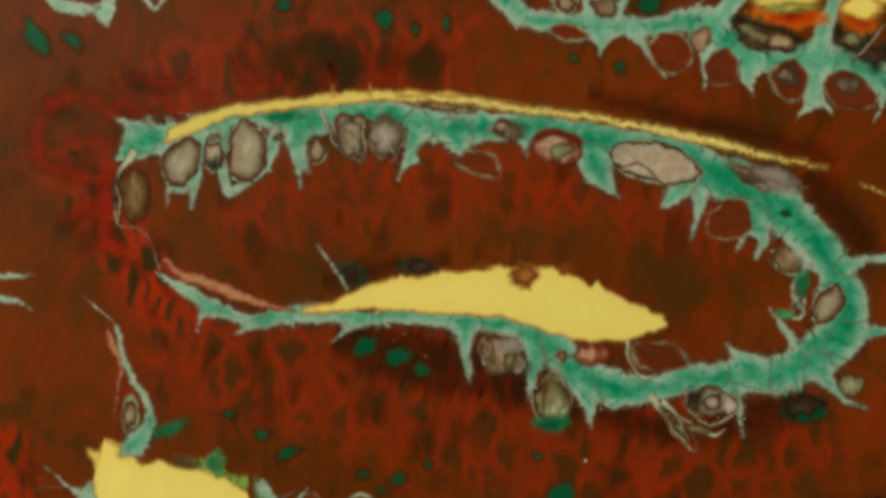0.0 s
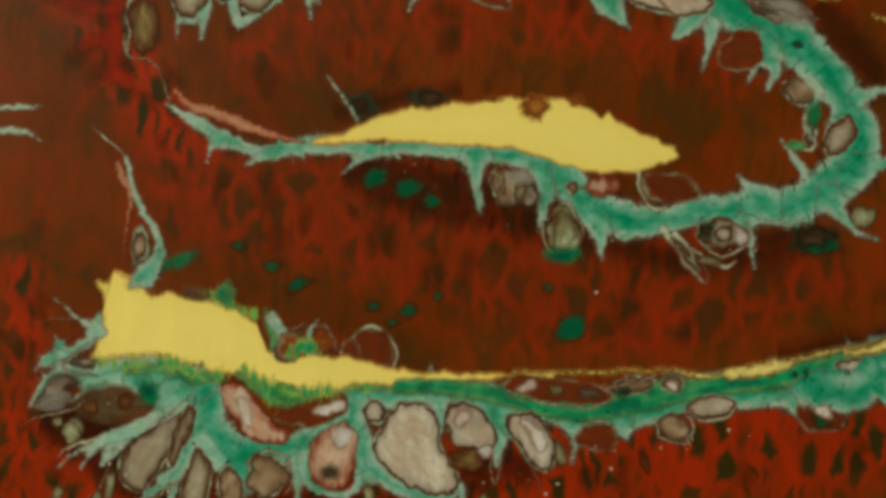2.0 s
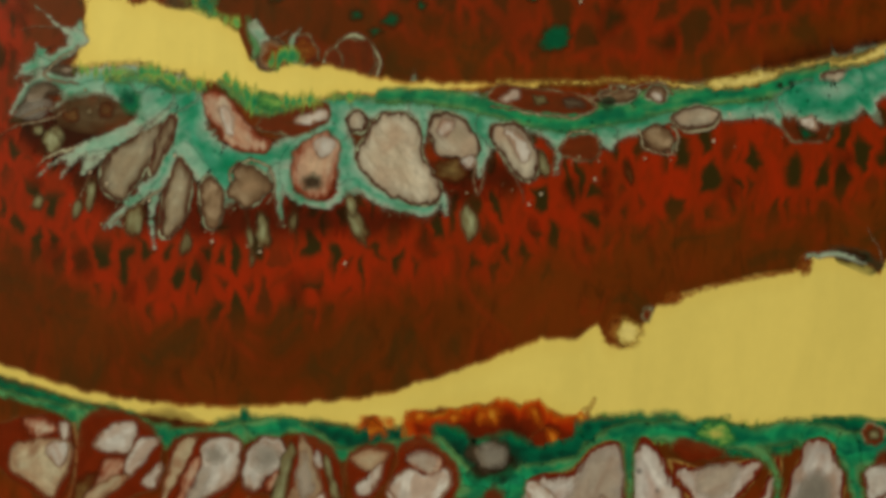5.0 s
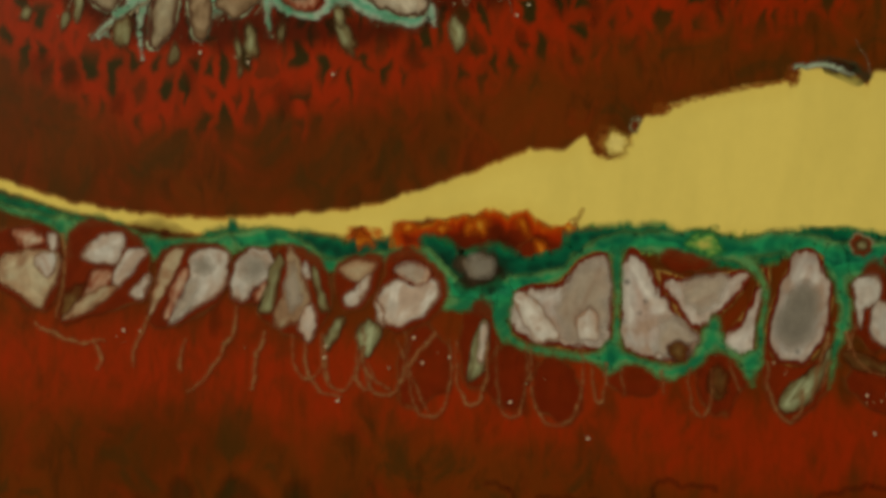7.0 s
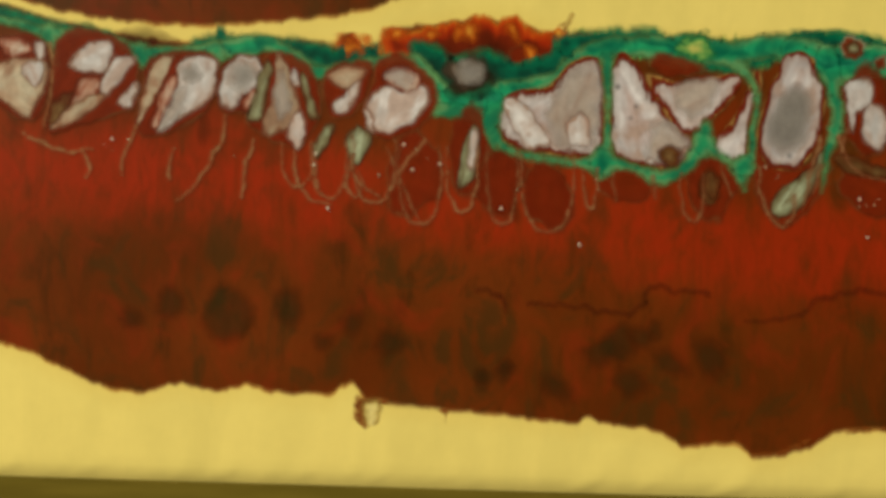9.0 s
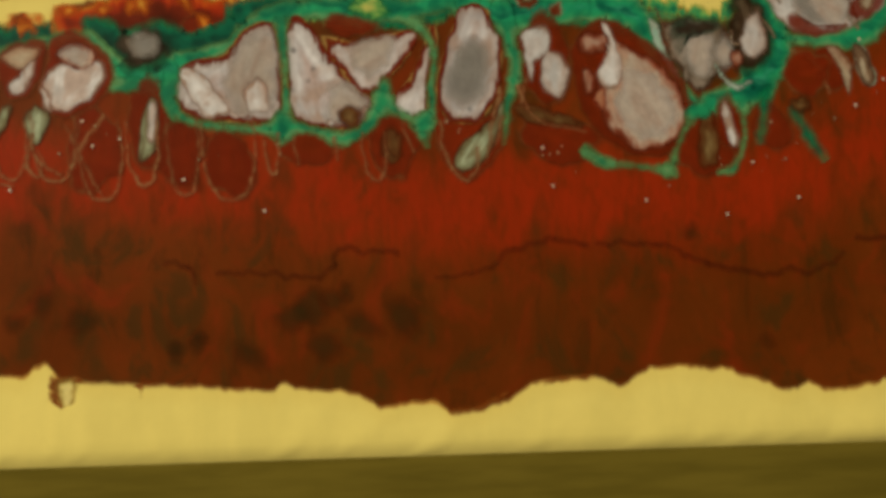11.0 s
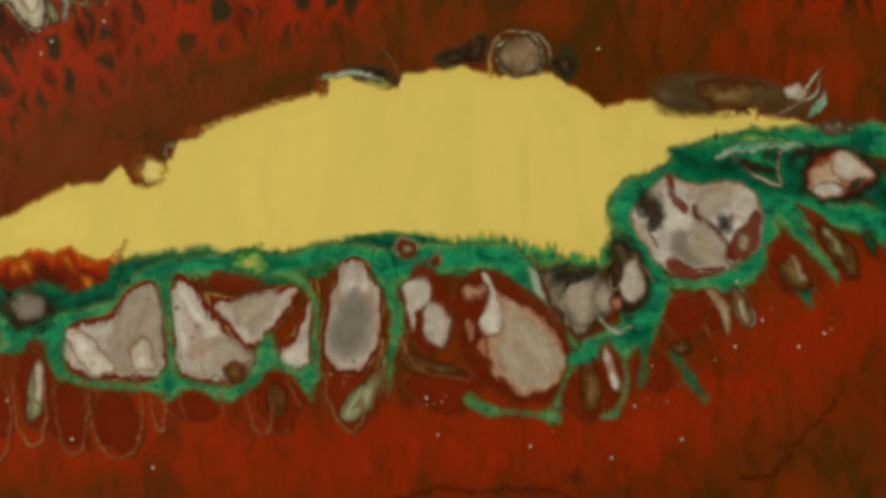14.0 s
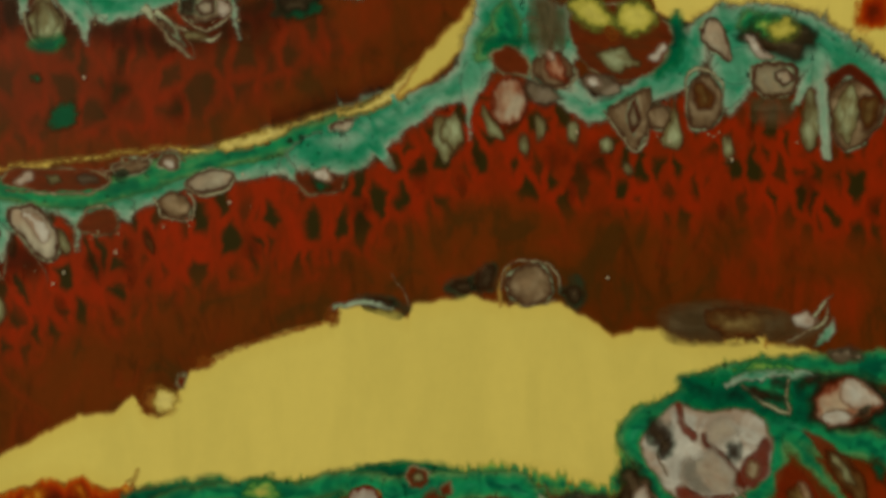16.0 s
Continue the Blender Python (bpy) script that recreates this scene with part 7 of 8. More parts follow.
patch("blush", [(93.4, -76), (94.5, -75.6), (94.9, -77.4), (93.8, -78.1)], True)
vein("pale", [(93.3, -72.8, 0.4), (93.4, -74.4, 0.5), (94.6, -74.7, 0.5)])
vein("teal", [(91, -77.3, 0.24), (92, -79.3, 0.54), (93.8, -80.7, 0.72), (95.4, -80.1, 0.48)])
vein("pale", [(82.9, -69, 0.24), (84.1, -72.3, 0.48), (85, -75.1, 0.54), (86, -77.3, 0.3)])
vein("pale", [(96.7, -69.8, 0.3), (98.7, -72.4, 0.54), (99.5, -74, 0.36)])
patch("maroon", [(71, -75.9), (72.1, -72.7), (74.6, -70.7), (77.6, -71.2), (81.5, -73.7), (86, -78), (87.6, -83.6), (86.5, -87.6), (83, -89.9), (77.4, -88.6), (72.8, -84.4)])
patch("blush", [(76.5, -73.4), (80.9, -75.7), (84.7, -78.7), (86.6, -83), (86.1, -86.6), (82.5, -88.9), (78, -87.9), (75.2, -84.1), (74.8, -80.1), (76.6, -77.4)], True)
patch("veil", [(79.2, -77.6), (82.7, -79.5), (85.2, -83.7), (83.7, -87), (79.1, -86.2), (77.3, -81.6)], True)
patch("shard", [(75.4, -71.1), (76.9, -72.8), (77.6, -76.5), (77.6, -79.7), (75.9, -80.4), (74.5, -78.2), (75.9, -76.2), (76.3, -74.2)], True)
patch("blush", [(72.1, -73), (74.2, -72.3), (75.9, -73.5), (75.1, -75.1), (72.6, -75.3)], True)
patch("blush", [(72.6, -77.6), (74.2, -78.1), (74.3, -80.5), (72.9, -80.9)], True)
patch("pink", [(74.7, -80.5), (75.6, -80.5), (75.3, -83.1), (74.2, -82.1)], True)
# row of white shards in maroon cells
vein("deep", [(-61.3, -64.3, 1.2), (-56.5, -65.1, 1.6), (-51.6, -66.5, 2), (-46.8, -67.4, 1.2), (-42, -67.5, 0.5)])
patch("dark", [(-37.6, -68.1), (-34.8, -67.6), (-30.8, -68.4), (-29.8, -69.6), (-33.1, -70.5), (-36.4, -69.6)])
vein("deep", [(-26.8, -69.2, 1), (-23.6, -68.8, 2.4), (-20.4, -68.9, 1)])
vein("deep", [(-15.3, -69, 1.2), (-11.2, -70.3, 3.8), (-7.2, -71.1, 3.2), (-3.6, -70.3, 1.6)])
vein("green", [(-61.2, -65.3, 0.8), (-56.4, -66.2, 0.9), (-51.6, -67.3, 1), (-47.6, -68.3, 1.2), (-40.4, -68, 0.9), (-37.2, -69.7, 1.2), (-34.5, -71.1, 2.2), (-30, -70.4, 1.4), (-24.4, -70, 1.6), (-20.4, -69.5, 2.6), (-16.4, -69.1, 2.2), (-12.8, -70.9, 1.6), (-9.5, -72.8, 1.8), (-5.2, -71.8, 1.2), (-2, -71.1, 1.6), (2.7, -70.7, 1.2), (6.8, -73.8, 1.4)])
vein("green", [(-47.4, -68.3, 1.2), (-46.7, -70.6, 0.8), (-46.4, -73.4, 0.4)])
vein("green", [(-34.5, -71.1, 1.6), (-34, -72.5, 0.4)])
vein("green", [(-24.2, -70, 1.2), (-23.9, -72.1, 0.4)])
vein("ember", [(-6.1, -69.5, 1.6), (-4.5, -69, 1), (-3.3, -70.2, 0.4)])
patch("maroon", [(-61.8, -72.3), (-56.3, -69.6), (-51.5, -68.6), (-48, -70.1), (-47.4, -76.6), (-49.3, -80.5), (-52.7, -80), (-56.8, -77.3)])
patch("blush", [(-54.7, -69.5), (-51.5, -69.1), (-49.9, -71.1), (-53, -72)], True)
patch("beige", [(-56, -73.4), (-52.2, -72.3), (-48, -72.5), (-47.9, -75.2), (-49.1, -78.4), (-50.3, -80.2), (-52.9, -78.5), (-55.9, -76.6)], True)
patch("shard", [(-51.4, -73.2), (-48.4, -72.6), (-48.3, -74.7), (-49.7, -75.9)], True)
patch("shard", [(-49.3, -69.9), (-48.1, -70.2), (-48.2, -72), (-49, -72)], True)
patch("maroon", [(-46.6, -69.5), (-42, -67.5), (-36.2, -70), (-34.8, -73.7), (-34.9, -77.9), (-37.2, -79.4), (-43.9, -81.4), (-47.4, -82.2), (-47.1, -76.6)])
patch("blush", [(-42.9, -74.7), (-40, -74.1), (-40.4, -77.3), (-43.3, -79.1), (-44.9, -79)], True)
patch("shard", [(-44.8, -72.7), (-42.7, -70.4), (-39.4, -69.2), (-38.7, -71.5), (-40.2, -73.9), (-42.7, -73.5)], True)
patch("shard", [(-40, -75), (-38.3, -71.9), (-35.2, -71.3), (-36.8, -74), (-38.9, -76.6), (-40.2, -76.5)], True)
patch("moss", [(-46.6, -77.8), (-44.1, -76.5), (-44.6, -79.3), (-46.7, -81.5), (-47.4, -80.2)], True)
patch("beige", [(-39.5, -76.7), (-40.4, -78.1), (-43.1, -80.3), (-46.6, -81.7), (-45.7, -80.1), (-42.4, -77.4)], True)
patch("shard", [(-37.2, -77.2), (-35.2, -74.9), (-34.9, -76.1), (-36, -78.3), (-37, -78.1)], True)
patch("maroon", [(-33.3, -71.3), (-29.2, -70.3), (-24.2, -70.8), (-23.8, -75.1), (-26, -79.4), (-31.9, -82.4), (-35, -81.1), (-34.4, -76.1)])
patch("beige", [(-32.5, -71.7), (-30.1, -71.5), (-31.4, -74.6), (-34, -79.4), (-34.8, -80.4), (-33.9, -76.1)], True)
patch("blush", [(-30.8, -74.5), (-28.5, -73.3), (-29.5, -76.9), (-31.9, -81), (-32.9, -81), (-32.2, -77.2)], True)
patch("shard", [(-28.9, -71.8), (-24.3, -71.3), (-24.4, -75.7), (-25.9, -77.9), (-28.8, -79.7), (-32.1, -81.8), (-30.1, -78.3), (-29.4, -75.1)], True)
patch("veil", [(-29.9, -76.9), (-28, -75.9), (-29, -79.3), (-31.5, -81.3)], True)
core("smoke", -27.4, -73.6, 1.1, 1.1, 0)
patch("maroon", [(-22.9, -72.1), (-20.4, -70.6), (-17.8, -71.7), (-16.7, -74.6), (-17.9, -78.2), (-22.6, -78.9), (-24, -75.7)])
patch("shard", [(-23.4, -75.7), (-22.4, -72.5), (-20.4, -70.7), (-18.2, -71.4), (-17.1, -73.9), (-18, -76.1), (-20.2, -76.4), (-21.2, -78.2), (-23, -77.8)], True)
patch("blush", [(-19.7, -76), (-17.7, -75.2), (-18, -78), (-20.6, -78.5)], True)
core("smoke", -20, -73.5, 1.6, 1.5, 0)
patch("maroon", [(-17.3, -71.1), (-14, -70.1), (-10.6, -72.7), (-9.1, -76.8), (-10.3, -80.9), (-12.3, -83.4), (-16.1, -82.4), (-19.6, -79.7), (-18, -75.5)])
patch("leaf", [(-17.2, -71.9), (-16.2, -72.2), (-16.5, -75.6), (-17.6, -79.2), (-19.5, -79.5), (-18.6, -76.3)], True)
patch("beige", [(-15.7, -70.7), (-14.5, -71.4), (-13.3, -74.5), (-12.4, -77.7), (-13.6, -80.3), (-16.1, -81.6), (-17.4, -80.3), (-15.9, -76.2)], True)
patch("veil", [(-15.3, -73), (-14.3, -73.8), (-13.6, -77.7), (-14.9, -79.2), (-15.5, -76.6)], True)
patch("shard", [(-13.3, -72.4), (-12.6, -72.9), (-12.3, -74.6), (-13.1, -74.7)], True)
patch("leaf", [(-11.9, -72.9), (-10.5, -76), (-9.5, -78.9), (-10.7, -79), (-11.9, -75.3)], True)
patch("shard", [(-12.6, -78.4), (-11.6, -78.8), (-11.4, -81.6), (-12.3, -83.3), (-13.7, -81.7), (-13.3, -79.7)], True)
patch("maroon", [(-8.5, -72.4), (-5.2, -71), (-2.3, -71.3), (-2.7, -75.1), (-4.9, -78.6), (-7.5, -79.1), (-8.9, -75.6)])
patch("beige", [(-8.1, -73.1), (-5.2, -71.7), (-3, -72.5), (-4.3, -74.3), (-6.3, -74.9)], True)
patch("shard", [(-6.3, -75.9), (-3.8, -73.9), (-4.4, -76.7), (-6.1, -78.6), (-7.3, -77.5)], True)
patch("leaf", [(-10.1, -83.6), (-9.3, -81.5), (-8.1, -80), (-7.1, -80.2), (-8, -82.5), (-9.5, -84.9)])
patch("maroon", [(-1.4, -71.3), (1.1, -69.8), (4.5, -71.3), (6.9, -74.6), (6.5, -78.2), (3.3, -80.7), (-0.8, -82), (-3, -78.3), (-2.1, -74.1)])
patch("shard", [(-2, -75.9), (0.1, -74.3), (2.1, -75.2), (4.6, -74.2), (5.9, -75), (5.5, -77.2), (3.1, -79.7), (-0.9, -81), (-2.5, -78.5)], True)
patch("blush", [(-0.5, -73.3), (0.7, -71.7), (3.3, -71.6), (4.8, -73.9), (2.5, -75), (0.1, -74.4)], True)
patch("veil", [(0.1, -73.2), (1.2, -72.2), (3, -72.3), (3.7, -73.7), (2.1, -74.4)], True)
patch("shard", [(-3, -78), (-2.1, -78.5), (-1.6, -81), (-2.7, -80.2)], True)
patch("leaf", [(-5.6, -82.2), (-4.1, -80.1), (-1.9, -81.3), (-2.7, -83.9), (-3.9, -85.6), (-5.2, -84.1)])
vein("line", [(-34.7, -80.6, 0.5), (-35.8, -83.3, 0.7), (-36.7, -85.8, 0.6), (-36.8, -88.1, 0.4)])
vein("line", [(-51, -82.3, 0.5), (-47.8, -83.9, 0.7), (-44.6, -84.9, 0.6), (-40.6, -84.6, 0.4)])
vein("line", [(-23.5, -83.3, 0.5), (-25, -86.9, 0.7), (-27.6, -90.2, 0.6), (-29.2, -91.2, 0.4)])
vein("line", [(-18.3, -82.3, 0.5), (-19.6, -86.7, 0.7), (-19.9, -90.7, 0.6)])
vein("line", [(-12.7, -83.6, 0.5), (-12.4, -87.2, 0.7), (-10.5, -90.5, 0.6), (-7.3, -91.2, 0.4)])
vein("line", [(-4.7, -85.5, 0.5), (-5.4, -88.2, 0.7), (-4.1, -90.1, 0.6), (-3, -88.3, 0.4), (-3.9, -86.1, 0.3)])
vein("line", [(0.3, -90.1, 0.5), (2.4, -85.9, 0.7), (5.7, -81.6, 0.6)])
vein("line", [(-29.4, -83.9, 0.5), (-30.3, -87.1, 0.7), (-29.9, -88.7, 0.6)])
vein("line", [(-42.6, -84.4, 0.5), (-41.5, -86.7, 0.7), (-41.7, -88.7, 0.6)])
vein("line", [(-22.5, -78.8, 0.5), (-22.7, -82, 0.7), (-24.2, -84.9, 0.6)])
vein("line", [(-9.5, -85.4, 0.5), (-9.8, -87.1, 0.7), (-8.5, -90.3, 0.6)])
# thin walls between the cells
vein("green", [(30.8, -70.1, 1.3), (31, -76.1, 1), (31, -80.8, 1.1), (30.4, -84.7, 2.4)])
vein("green", [(15.3, -75.9, 0.96), (14.9, -79.1, 1.1), (16.3, -82.2, 1), (20, -83.6, 0.96), (26.4, -84.4, 1), (30.7, -84.2, 2.1), (34.4, -84.7, 1.1), (38.4, -86, 1.8), (41.9, -84.8, 1.4), (44.4, -81.5, 2.1), (44.7, -78.7, 1.3)])
vein("green", [(49.4, -70.6, 1.3), (51, -72.1, 0.96), (51.9, -75.3, 0.8), (51.3, -79.3, 0.96), (51.4, -82.5, 1.1), (49.9, -84.9, 1.9), (50.4, -86.9, 0.48)])
vein("green", [(44.7, -81.1, 1.8), (47.9, -83.4, 0.8), (50.3, -84.1, 1.6)])
vein("green", [(61.5, -68.6, 1.9), (62.5, -73.3, 1.6), (63.2, -77.3, 1.8), (62, -82.1, 0.96), (61.4, -86.9, 0.48)])
vein("line", [(52.7, -84, 0.56), (52.6, -88, 0.56), (55.4, -92.1, 0.64), (57.3, -91.4, 0.56), (57.6, -87.8, 0.48)])
vein("line", [(61.3, -83.7, 0.64), (60, -87.7, 0.4)])
vein("line", [(14.3, -82.3, 0.32), (14.4, -87.8, 0.4), (15.5, -92.3, 0.48), (16.7, -93.2, 0.56), (17.9, -92.2, 0.48), (18.7, -87.6, 0.4), (18.4, -82.1, 0.32)])
vein("line", [(19.2, -83.3, 0.32), (19.3, -88.7, 0.4), (21, -93.2, 0.48), (23.1, -94.1, 0.56), (25.2, -93, 0.48), (26.6, -88.5, 0.4), (26.2, -83, 0.32)])
vein("line", [(8.7, -82.5, 0.32), (8.8, -87.2, 0.4), (9.8, -90.9, 0.48), (11.1, -91.8, 0.56), (12.3, -90.8, 0.48), (13.1, -87, 0.4), (12.8, -82.3, 0.32)])
vein("line", [(1.9, -82.7, 0.32), (2, -88.2, 0.4), (3.4, -92.7, 0.48), (5.2, -93.6, 0.56), (6.9, -92.6, 0.48), (8, -88, 0.4), (7.6, -82.5, 0.32)])
vein("line", [(-4.5, -81.4, 0.32), (-4.5, -86.2, 0.4), (-3, -89.9, 0.48), (-1.3, -90.8, 0.56), (0.4, -89.8, 0.48), (1.5, -85.9, 0.4), (1.2, -81.2, 0.32)])
vein("line", [(-10.4, -82.4, 0.32), (-10.3, -86.4, 0.4), (-9.2, -89.4, 0.48), (-7.7, -90.3, 0.56), (-6.3, -89.2, 0.48), (-5.3, -86.2, 0.4), (-5.6, -82.2, 0.32)])
vein("line", [(-14.4, -82.5, 0.32), (-14.4, -85.7, 0.4), (-13.4, -87.9, 0.48), (-12.1, -88.8, 0.56), (-10.9, -87.8, 0.48), (-10.1, -85.6, 0.4), (-10.3, -82.4, 0.32)])
vein("line", [(41.5, -85.2, 0.32), (41.6, -88.8, 0.4), (42.4, -91.4, 0.48), (43.4, -92.3, 0.56), (44.3, -91.4, 0.48), (44.9, -88.7, 0.4), (44.7, -85.1, 0.32)])
vein("line", [(27.8, -85, 0.32), (27.9, -87.9, 0.4), (28.4, -90, 0.48), (29, -90.9, 0.56), (29.5, -89.9, 0.48), (29.9, -87.9, 0.4), (29.7, -84.9, 0.32)])
vein("line", [(32, -85.6, 0.4), (32.5, -89.6, 0.24)])
vein("line", [(37.6, -85.8, 0.64), (38.1, -89.3, 0.32)])
vein("line", [(-4.7, -83.8, 0.4), (-3.8, -87.7, 0.64), (-0.5, -90, 0.32)])
vein("line", [(0, -82.8, 0.32), (3, -89.1, 0.48), (5.2, -93, 0.24)])
vein("line", [(47.1, -84.2, 0.4), (48.9, -88.9, 0.4)])
vein("line", [(65.2, -77.2, 0.48), (63.7, -82, 0.4)])
vein("line", [(-47.5, -69.4, 0.64), (-46.9, -74.2, 0.48), (-47.9, -81.4, 0.4)])
vein("green", [(72.8, -88.7, 0.52), (75.2, -90.6, 0.43), (80.7, -91.4, 0.43), (84, -92, 0.72), (85.7, -88.3, 0.43), (87.5, -84.5, 0.61), (89, -83.5, 1.04)])
vein("green", [(72.9, -89.5, 0.55), (75.2, -90.6, 0.4)])
vein("green", [(83.9, -91.8, 0.65), (84.8, -92.6, 0.16)])
vein("green", [(91.8, -92.3, 0.94), (93.4, -91.6, 0.72), (94.9, -87.7, 0.39), (94.7, -83.7, 0.43)])
vein("line", [(61, -79.2, 0.79), (59.6, -85.5, 0.56), (58.5, -90.2, 0.32)])
vein("line", [(63.2, -79.4, 0.63), (66.1, -84.3, 0.4), (73.1, -86.3, 0.24)])
vein("deep", [(101.9, -84.2, 0.48), (104, -88.3, 1.1), (105.6, -90.9, 0.32)])
vein("deep", [(98, -81.5, 0.95), (97.5, -84.7, 0.79), (97, -88.2, 0.32)])
vein("line", [(101.6, -75.8, 0.63), (104.7, -77.2, 0.79), (106.5, -80.5, 0.48), (107.1, -82.1, 0.24)])
cell("maroon", 103.8, -79.1, 3.2, 3.2, 6, 0.0)
cell("moss", 102.7, -83.4, 1.4, 0.95, -4, 0.0)
specks([(27.6, -95.8), (67.9, -93.6), (92.1, -98.3), (111.2, -74.6), (114.4, -80.2), (110.4, -83.7), (119.3, -84.3), (95.8, -91.2), (102.1, -96.3), (80.8, -96), (123, -82.6), (66.6, -88.3), (16.5, -91.1), (129.3, -113.7)])
specks([(-9.7, -84.2), (-9.9, -85.8), (2.6, -82.5), (7.7, -85.1), (-38.3, -83), (3.9, -86), (-7.8, -91.8), (16.4, -91.1)])
# cracks in the red band
vein("crack", [(13.2, -102.4, 0.4), (17.1, -103.9, 0.48), (17.8, -105.9, 0.32)])
vein("crack", [(20.3, -104.1, 0.32), (26.6, -104.5, 0.4), (36.1, -105.1, 0.48), (37.9, -101.6, 0.48), (46.6, -102.2, 0.56)])
vein("crack", [(51.2, -105.6, 0.32), (57.6, -105.2, 0.4), (61.7, -102.3, 0.56), (68.2, -101.3, 0.56), (72.9, -101.8, 0.48)])
vein("crack", [(73.7, -101.9, 0.4), (80.1, -101.9, 0.48), (84.8, -103, 0.4), (88.6, -105.2, 0.56), (96.5, -106.5, 0.56), (104.4, -106.2, 0.48), (108.5, -104.1, 0.4)])
vein("crack", [(109.5, -101.8, 0.63), (114.2, -102.1, 0.48), (118.5, -97.2, 0.48), (124.4, -92, 0.48)])
# near edge of the canvas
pool("yellow", [(-110.5, -105.7, -131), (-86.5, -109.5, -131), (-66.7, -109.9, -131), (-54.7, -111.8, -131), (-49.9, -112.8, -131), (-44.2, -115.1, -131), (-38.5, -117.5, -131), (-33.7, -118.4, -131), (-27.4, -116.8, -131), (-22.6, -118.1, -131), (-18.7, -116.8, -131), (-13.1, -118.1, -131), (-6.7, -117.9, -131), (-3.5, -115.9, -131), (-1.3, -118.7, -131), (5, -119.1, -131), (9.8, -119.3, -131), (17.7, -120.1, -131), (28, -121, -131), (30, -120, -131), (31.2, -120.8, -131), (35.9, -121, -131), (39.8, -121.6, -131), (42.9, -123.6, -131), (47.7, -123.3, -131), (50.9, -123.3, -131), (53.1, -125.2, -131), (57.2, -124.5, -131), (61.2, -123, -131), (64.5, -120.8, -131), (68.5, -120.4, -131), (72.5, -120.5, -131), (76.4, -121.7, -131), (79.7, -119.8, -131), (84.5, -119.3, -131), (90.9, -119.8, -131), (95.5, -121.2, -131), (98.6, -122.9, -131), (101, -122.9, -131), (102.7, -121.8, -131), (104.6, -122.9, -131), (105.7, -123.5, -131), (112.2, -122.6, -131), (116.2, -121.3, -131), (118.6, -121.8, -131), (122.5, -121.7, -131), (126.7, -119.5, -131), (129, -120.5, -131), (132.1, -121.1, -131), (134.5, -118, -131), (161.2, -113.4, -131)])
patch("stain", [(-2.8, -118.4), (-0.8, -118.7), (1.4, -118.5), (1.1, -123.7), (-1, -123.5), (-2.8, -123.6)])
patch("ochre", [(-1.8, -118.9), (0.3, -118.9), (0, -121.9), (-1.5, -121.9)], True)
patch("stain", [(3, -119.5), (6, -120.7), (9.4, -119.4), (8.9, -121.3), (6.5, -122), (3.4, -121.4)])
vein("stain", [(63.2, -121.9, 0.47), (67.2, -120.6, 0.63), (71.9, -120.2, 0.39)])
vein("stain", [(52, -124.6, 0.39), (56, -124.4, 0.71), (60.8, -122.2, 0.47)])
# wisps beside the second pool and in the upper loop
vein("mint", [(-50.3, -34.9, 0.14), (-47.9, -31.4, 0.38), (-42.9, -29.4, 0.53)])
cell("dusk", -13.2, 36.9, 2.2, 2.7, -8, 0.0)
cell("dusk", -8.3, 37.3, 2.6, 2.9, 7, 0.0)
vein("pale", [(-15.2, 39.5, 0.32), (-14.1, 36.4, 0.56), (-11.6, 33.6, 0.32)])
vein("pale", [(-11.8, 39.6, 0.48), (-11.3, 36.5, 0.64), (-11, 33.5, 0.32)])
vein("pale", [(-10, 38.8, 0.32), (-7.7, 36.2, 0.64), (-6.4, 33.3, 0.32)])
vein("pale", [(-5.4, 39.1, 0.4), (-5.6, 36.7, 0.56), (-6.8, 34.1, 0.32)])
vein("pale", [(-15, 38.4, 0.32), (-12.5, 37.3, 0.72), (-12.8, 34.9, 0.4)])
cell("veil", -8.5, 37, 1.3, 1.6, 2, 0.0)
cell("smoke", 47.1, 32.9, 3.5, 1.3, -23, 0.0)
cell("dusk", 43.1, 33.7, 2.7, 0.8, -23, 0.0)
vein("pale", [(40.6, 35.1, 0.32), (44.7, 33.4, 0.48), (49.6, 32.1, 0.4)])
vein("pale", [(39, 36.2, 0.32), (42.2, 34.9, 0.4), (45.5, 34.6, 0.32)])
vein("mint", [(49.8, 24.1, 0.4), (51.9, 21, 0.64), (50.4, 17.7, 0.48), (51.8, 14.5, 0.4)])
cell("green", 49, 13.9, 1.6, 0.72, -8, 0.0)
cell("deep", 51.6, 18.5, 0.8, 1.9, 2, 0.0)
cell("leaf", 10.2, 5.9, 0.72, 1.8, 2, 0.0)
cell("leaf", 7.6, 7.3, 0.64, 1.6, 2, 0.0)
cell("smoke", 10.2, 8.1, 1.9, 0.8, 2, 0.0)
vein("pale", [(6.1, 9, 0.32), (7.6, 8.1, 0.56), (7, 5.8, 0.32)])
# tiny drops
flecks([(-56.4, -26.4, 4.8), (-45.2, -26, 6.4), (-48.9, -36.5, 8), (-36.7, -40.9, 6.4), (-22.3, -41.9, 4.8), (-12.7, -41.6, 4.8)], 40)
flecks([(-4.8, -38.9, 3.2), (7, -34.5, 4.8), (18.8, -31.7, 4.8), (34.7, -28.7, 3.2), (50.6, -25.7, 3.2)], 20)
flecks([(-11, 8.5, 3.2), (1.1, 6.5, 4), (13.3, -1.1, 4), (33.4, -2, 4.8), (49.3, -0.6, 4)], 24)
flecks([(-39.9, -83.8, 3.2), (-11.2, -85, 4.8), (7.8, -85.1, 4.8), (23.9, -89.2, 3.2), (39.5, -82.2, 3.2), (63.5, -86, 4.8)], 33)
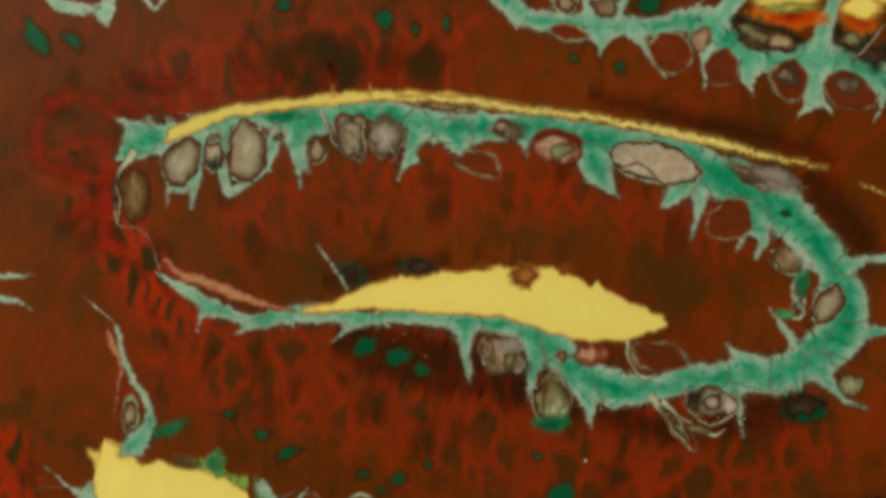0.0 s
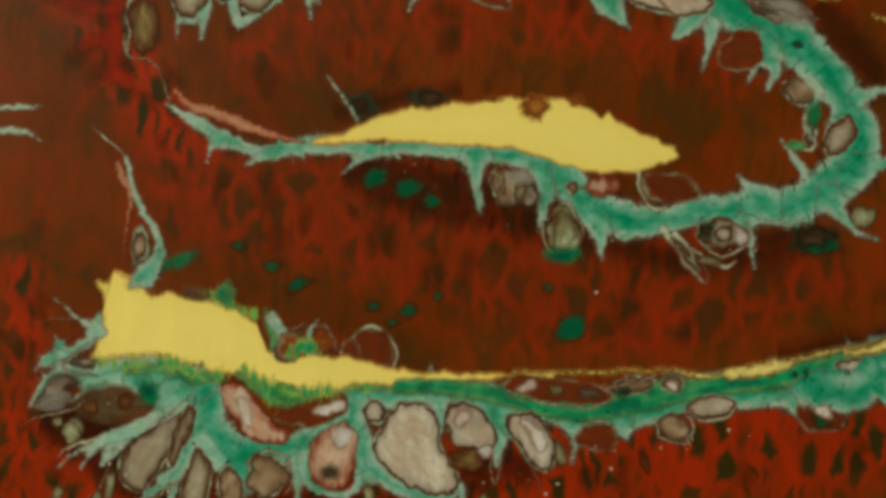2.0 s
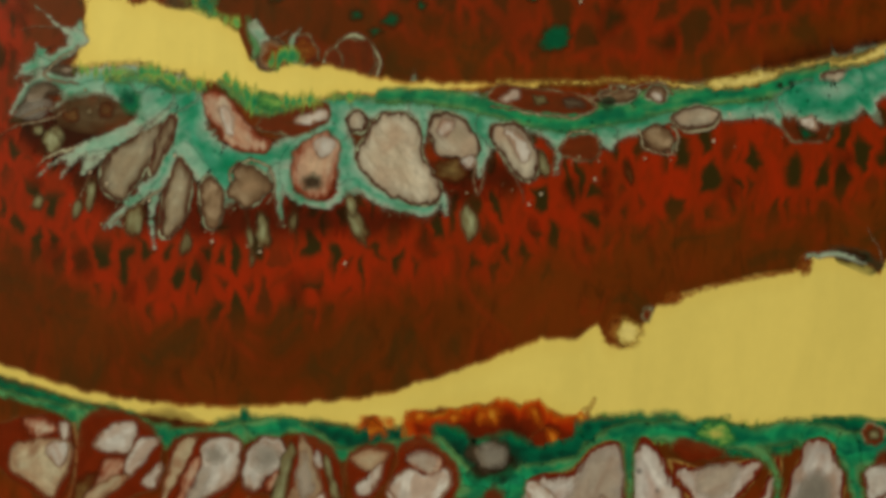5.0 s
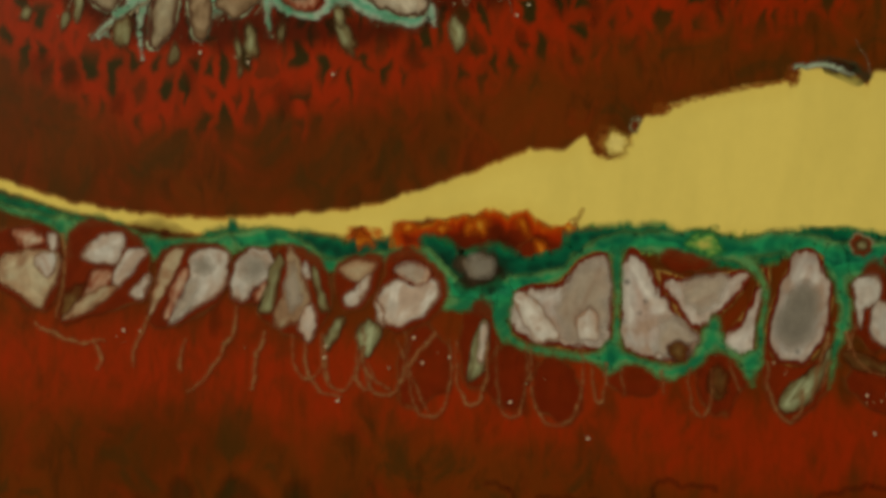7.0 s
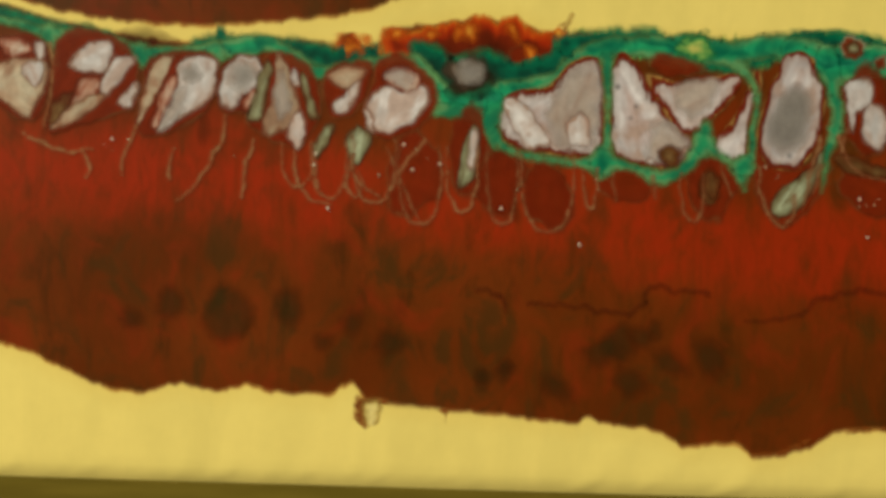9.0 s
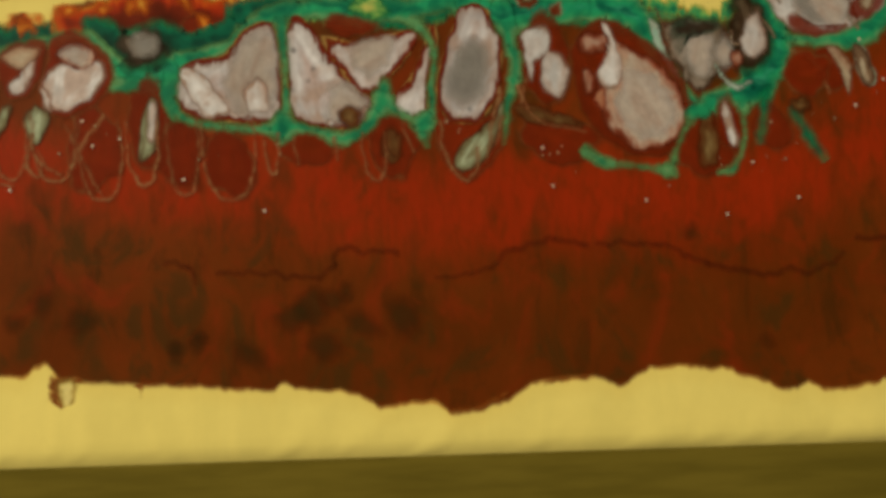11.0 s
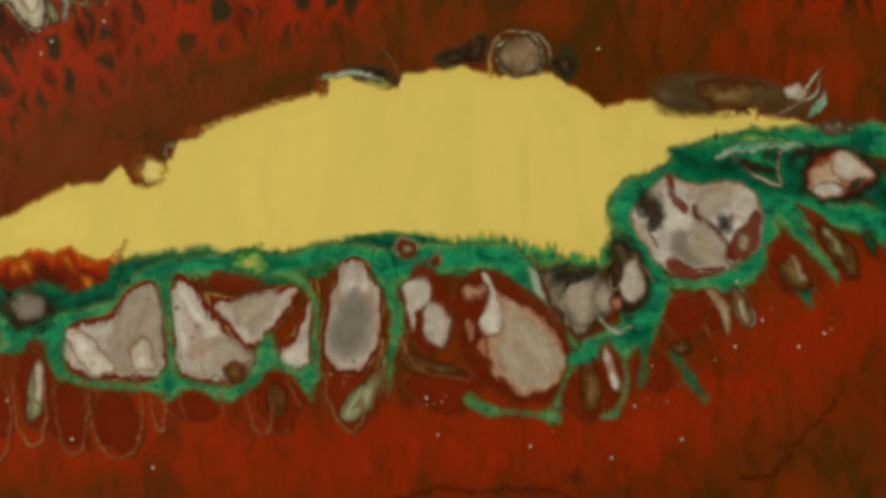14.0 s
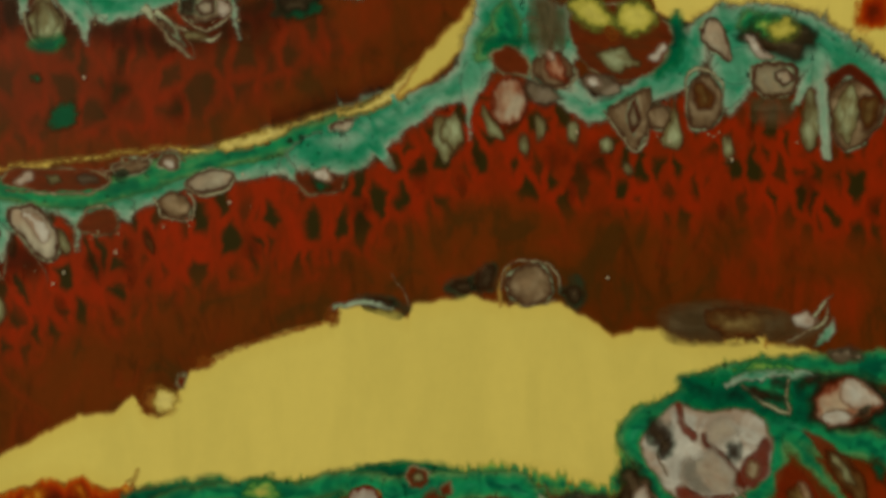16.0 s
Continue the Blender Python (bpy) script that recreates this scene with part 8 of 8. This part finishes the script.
flecks([(63.4, -88.9, 4.8), (91, -92.2, 4.8), (110.8, -80.8, 7.1), (123.5, -81.6, 6.3)], 29)
flecks([(73.1, -18.4, 4), (89.2, -17, 4.8), (112.9, -21.8, 4), (128.8, -24.4, 4)], 20)


# ---- the red film itself, and the small dark spots in it ----
def red_film():
    step = 1.0
    xs, ys = np.arange(X0 + 2.7, X1 - 2.6, step), np.arange(Y0 + 3.5, Y1 - 2.6, step)
    gx, gy = np.meshgrid(xs, ys)
    value = np.zeros_like(gx)
    net, coarse = np.zeros_like(gx), np.zeros_like(gx)
    for s, strength, meshed, wide in WEBS:
        for x, y, w in s[::3]:
            near = strength * np.exp(-((gx - x) ** 2 + (gy - y) ** 2) / (0.5 * w + 0.5) ** 2)
            if meshed:
                net = np.maximum(net, near)
                if wide:
                    coarse = np.maximum(coarse, near)
            else:
                value = np.maximum(value, near)
    z = np.array([[0.05 * noise.noise((x * 0.06, y * 0.06, 2)) for x in xs] for y in ys])
    verts = np.stack([gx * MM, gy * MM, (H - 0.06 + z) * MM], -1).reshape(-1, 3).tolist()
    n = len(xs)
    faces = [(j * n + i, j * n + i + 1, (j + 1) * n + i + 1, (j + 1) * n + i) for j in range(len(ys) - 1) for i in range(n - 1)]
    ob = under(mesh_of("red_paint_film", verts, faces, FILM))
    ob.data.attributes.new("web", "FLOAT", "POINT").data.foreach_set("value", value.astype(np.float32).ravel())
    ob.data.attributes.new("net", "FLOAT", "POINT").data.foreach_set("value", net.astype(np.float32).ravel())
    ob.data.attributes.new("coarse", "FLOAT", "POINT").data.foreach_set("value", np.clip(coarse * 1.6, 0, 1).astype(np.float32).ravel())
    ob["label"] = "red-brown poured paint with brighter red bands"


def dark_spots():
    verts, faces, inward, flow = [], [], [], []
    for i, (x, y, rx, ry, turn) in enumerate(SPOTS):
        v, f, d, w = blob(x, y, rx, ry, turn, 0.0, 0.35, i * 1.7, H + 0.01 + 0.00001 * i, 0.0, 4, 16)
        base = len(verts)
        verts += v
        inward += d
        flow += w
        faces += [tuple(base + k for k in q) for q in f]
    tagged(under(mesh_of("spotting", verts, faces, PAINT["spot"], None, inward, flow)), "small dark olive spots in the red paint", kind="stuff")


def pale_drops():
    verts, faces = [], []
    for i, (x, y, r) in enumerate(FLECKS):
        v, f, _, _ = blob(x, y, r, r * 1.3, 0, 0, 0.3, i, H + 0.23, 0.01, 2, 8)
        base = len(verts)
        verts += v
        faces += [tuple(base + k for k in q) for q in f]
    tagged(under(mesh_of("drop_spatter", verts, faces, DROP)), "tiny pale drops of paint", kind="stuff")


join_veins()
red_film()
dark_spots()
pale_drops()
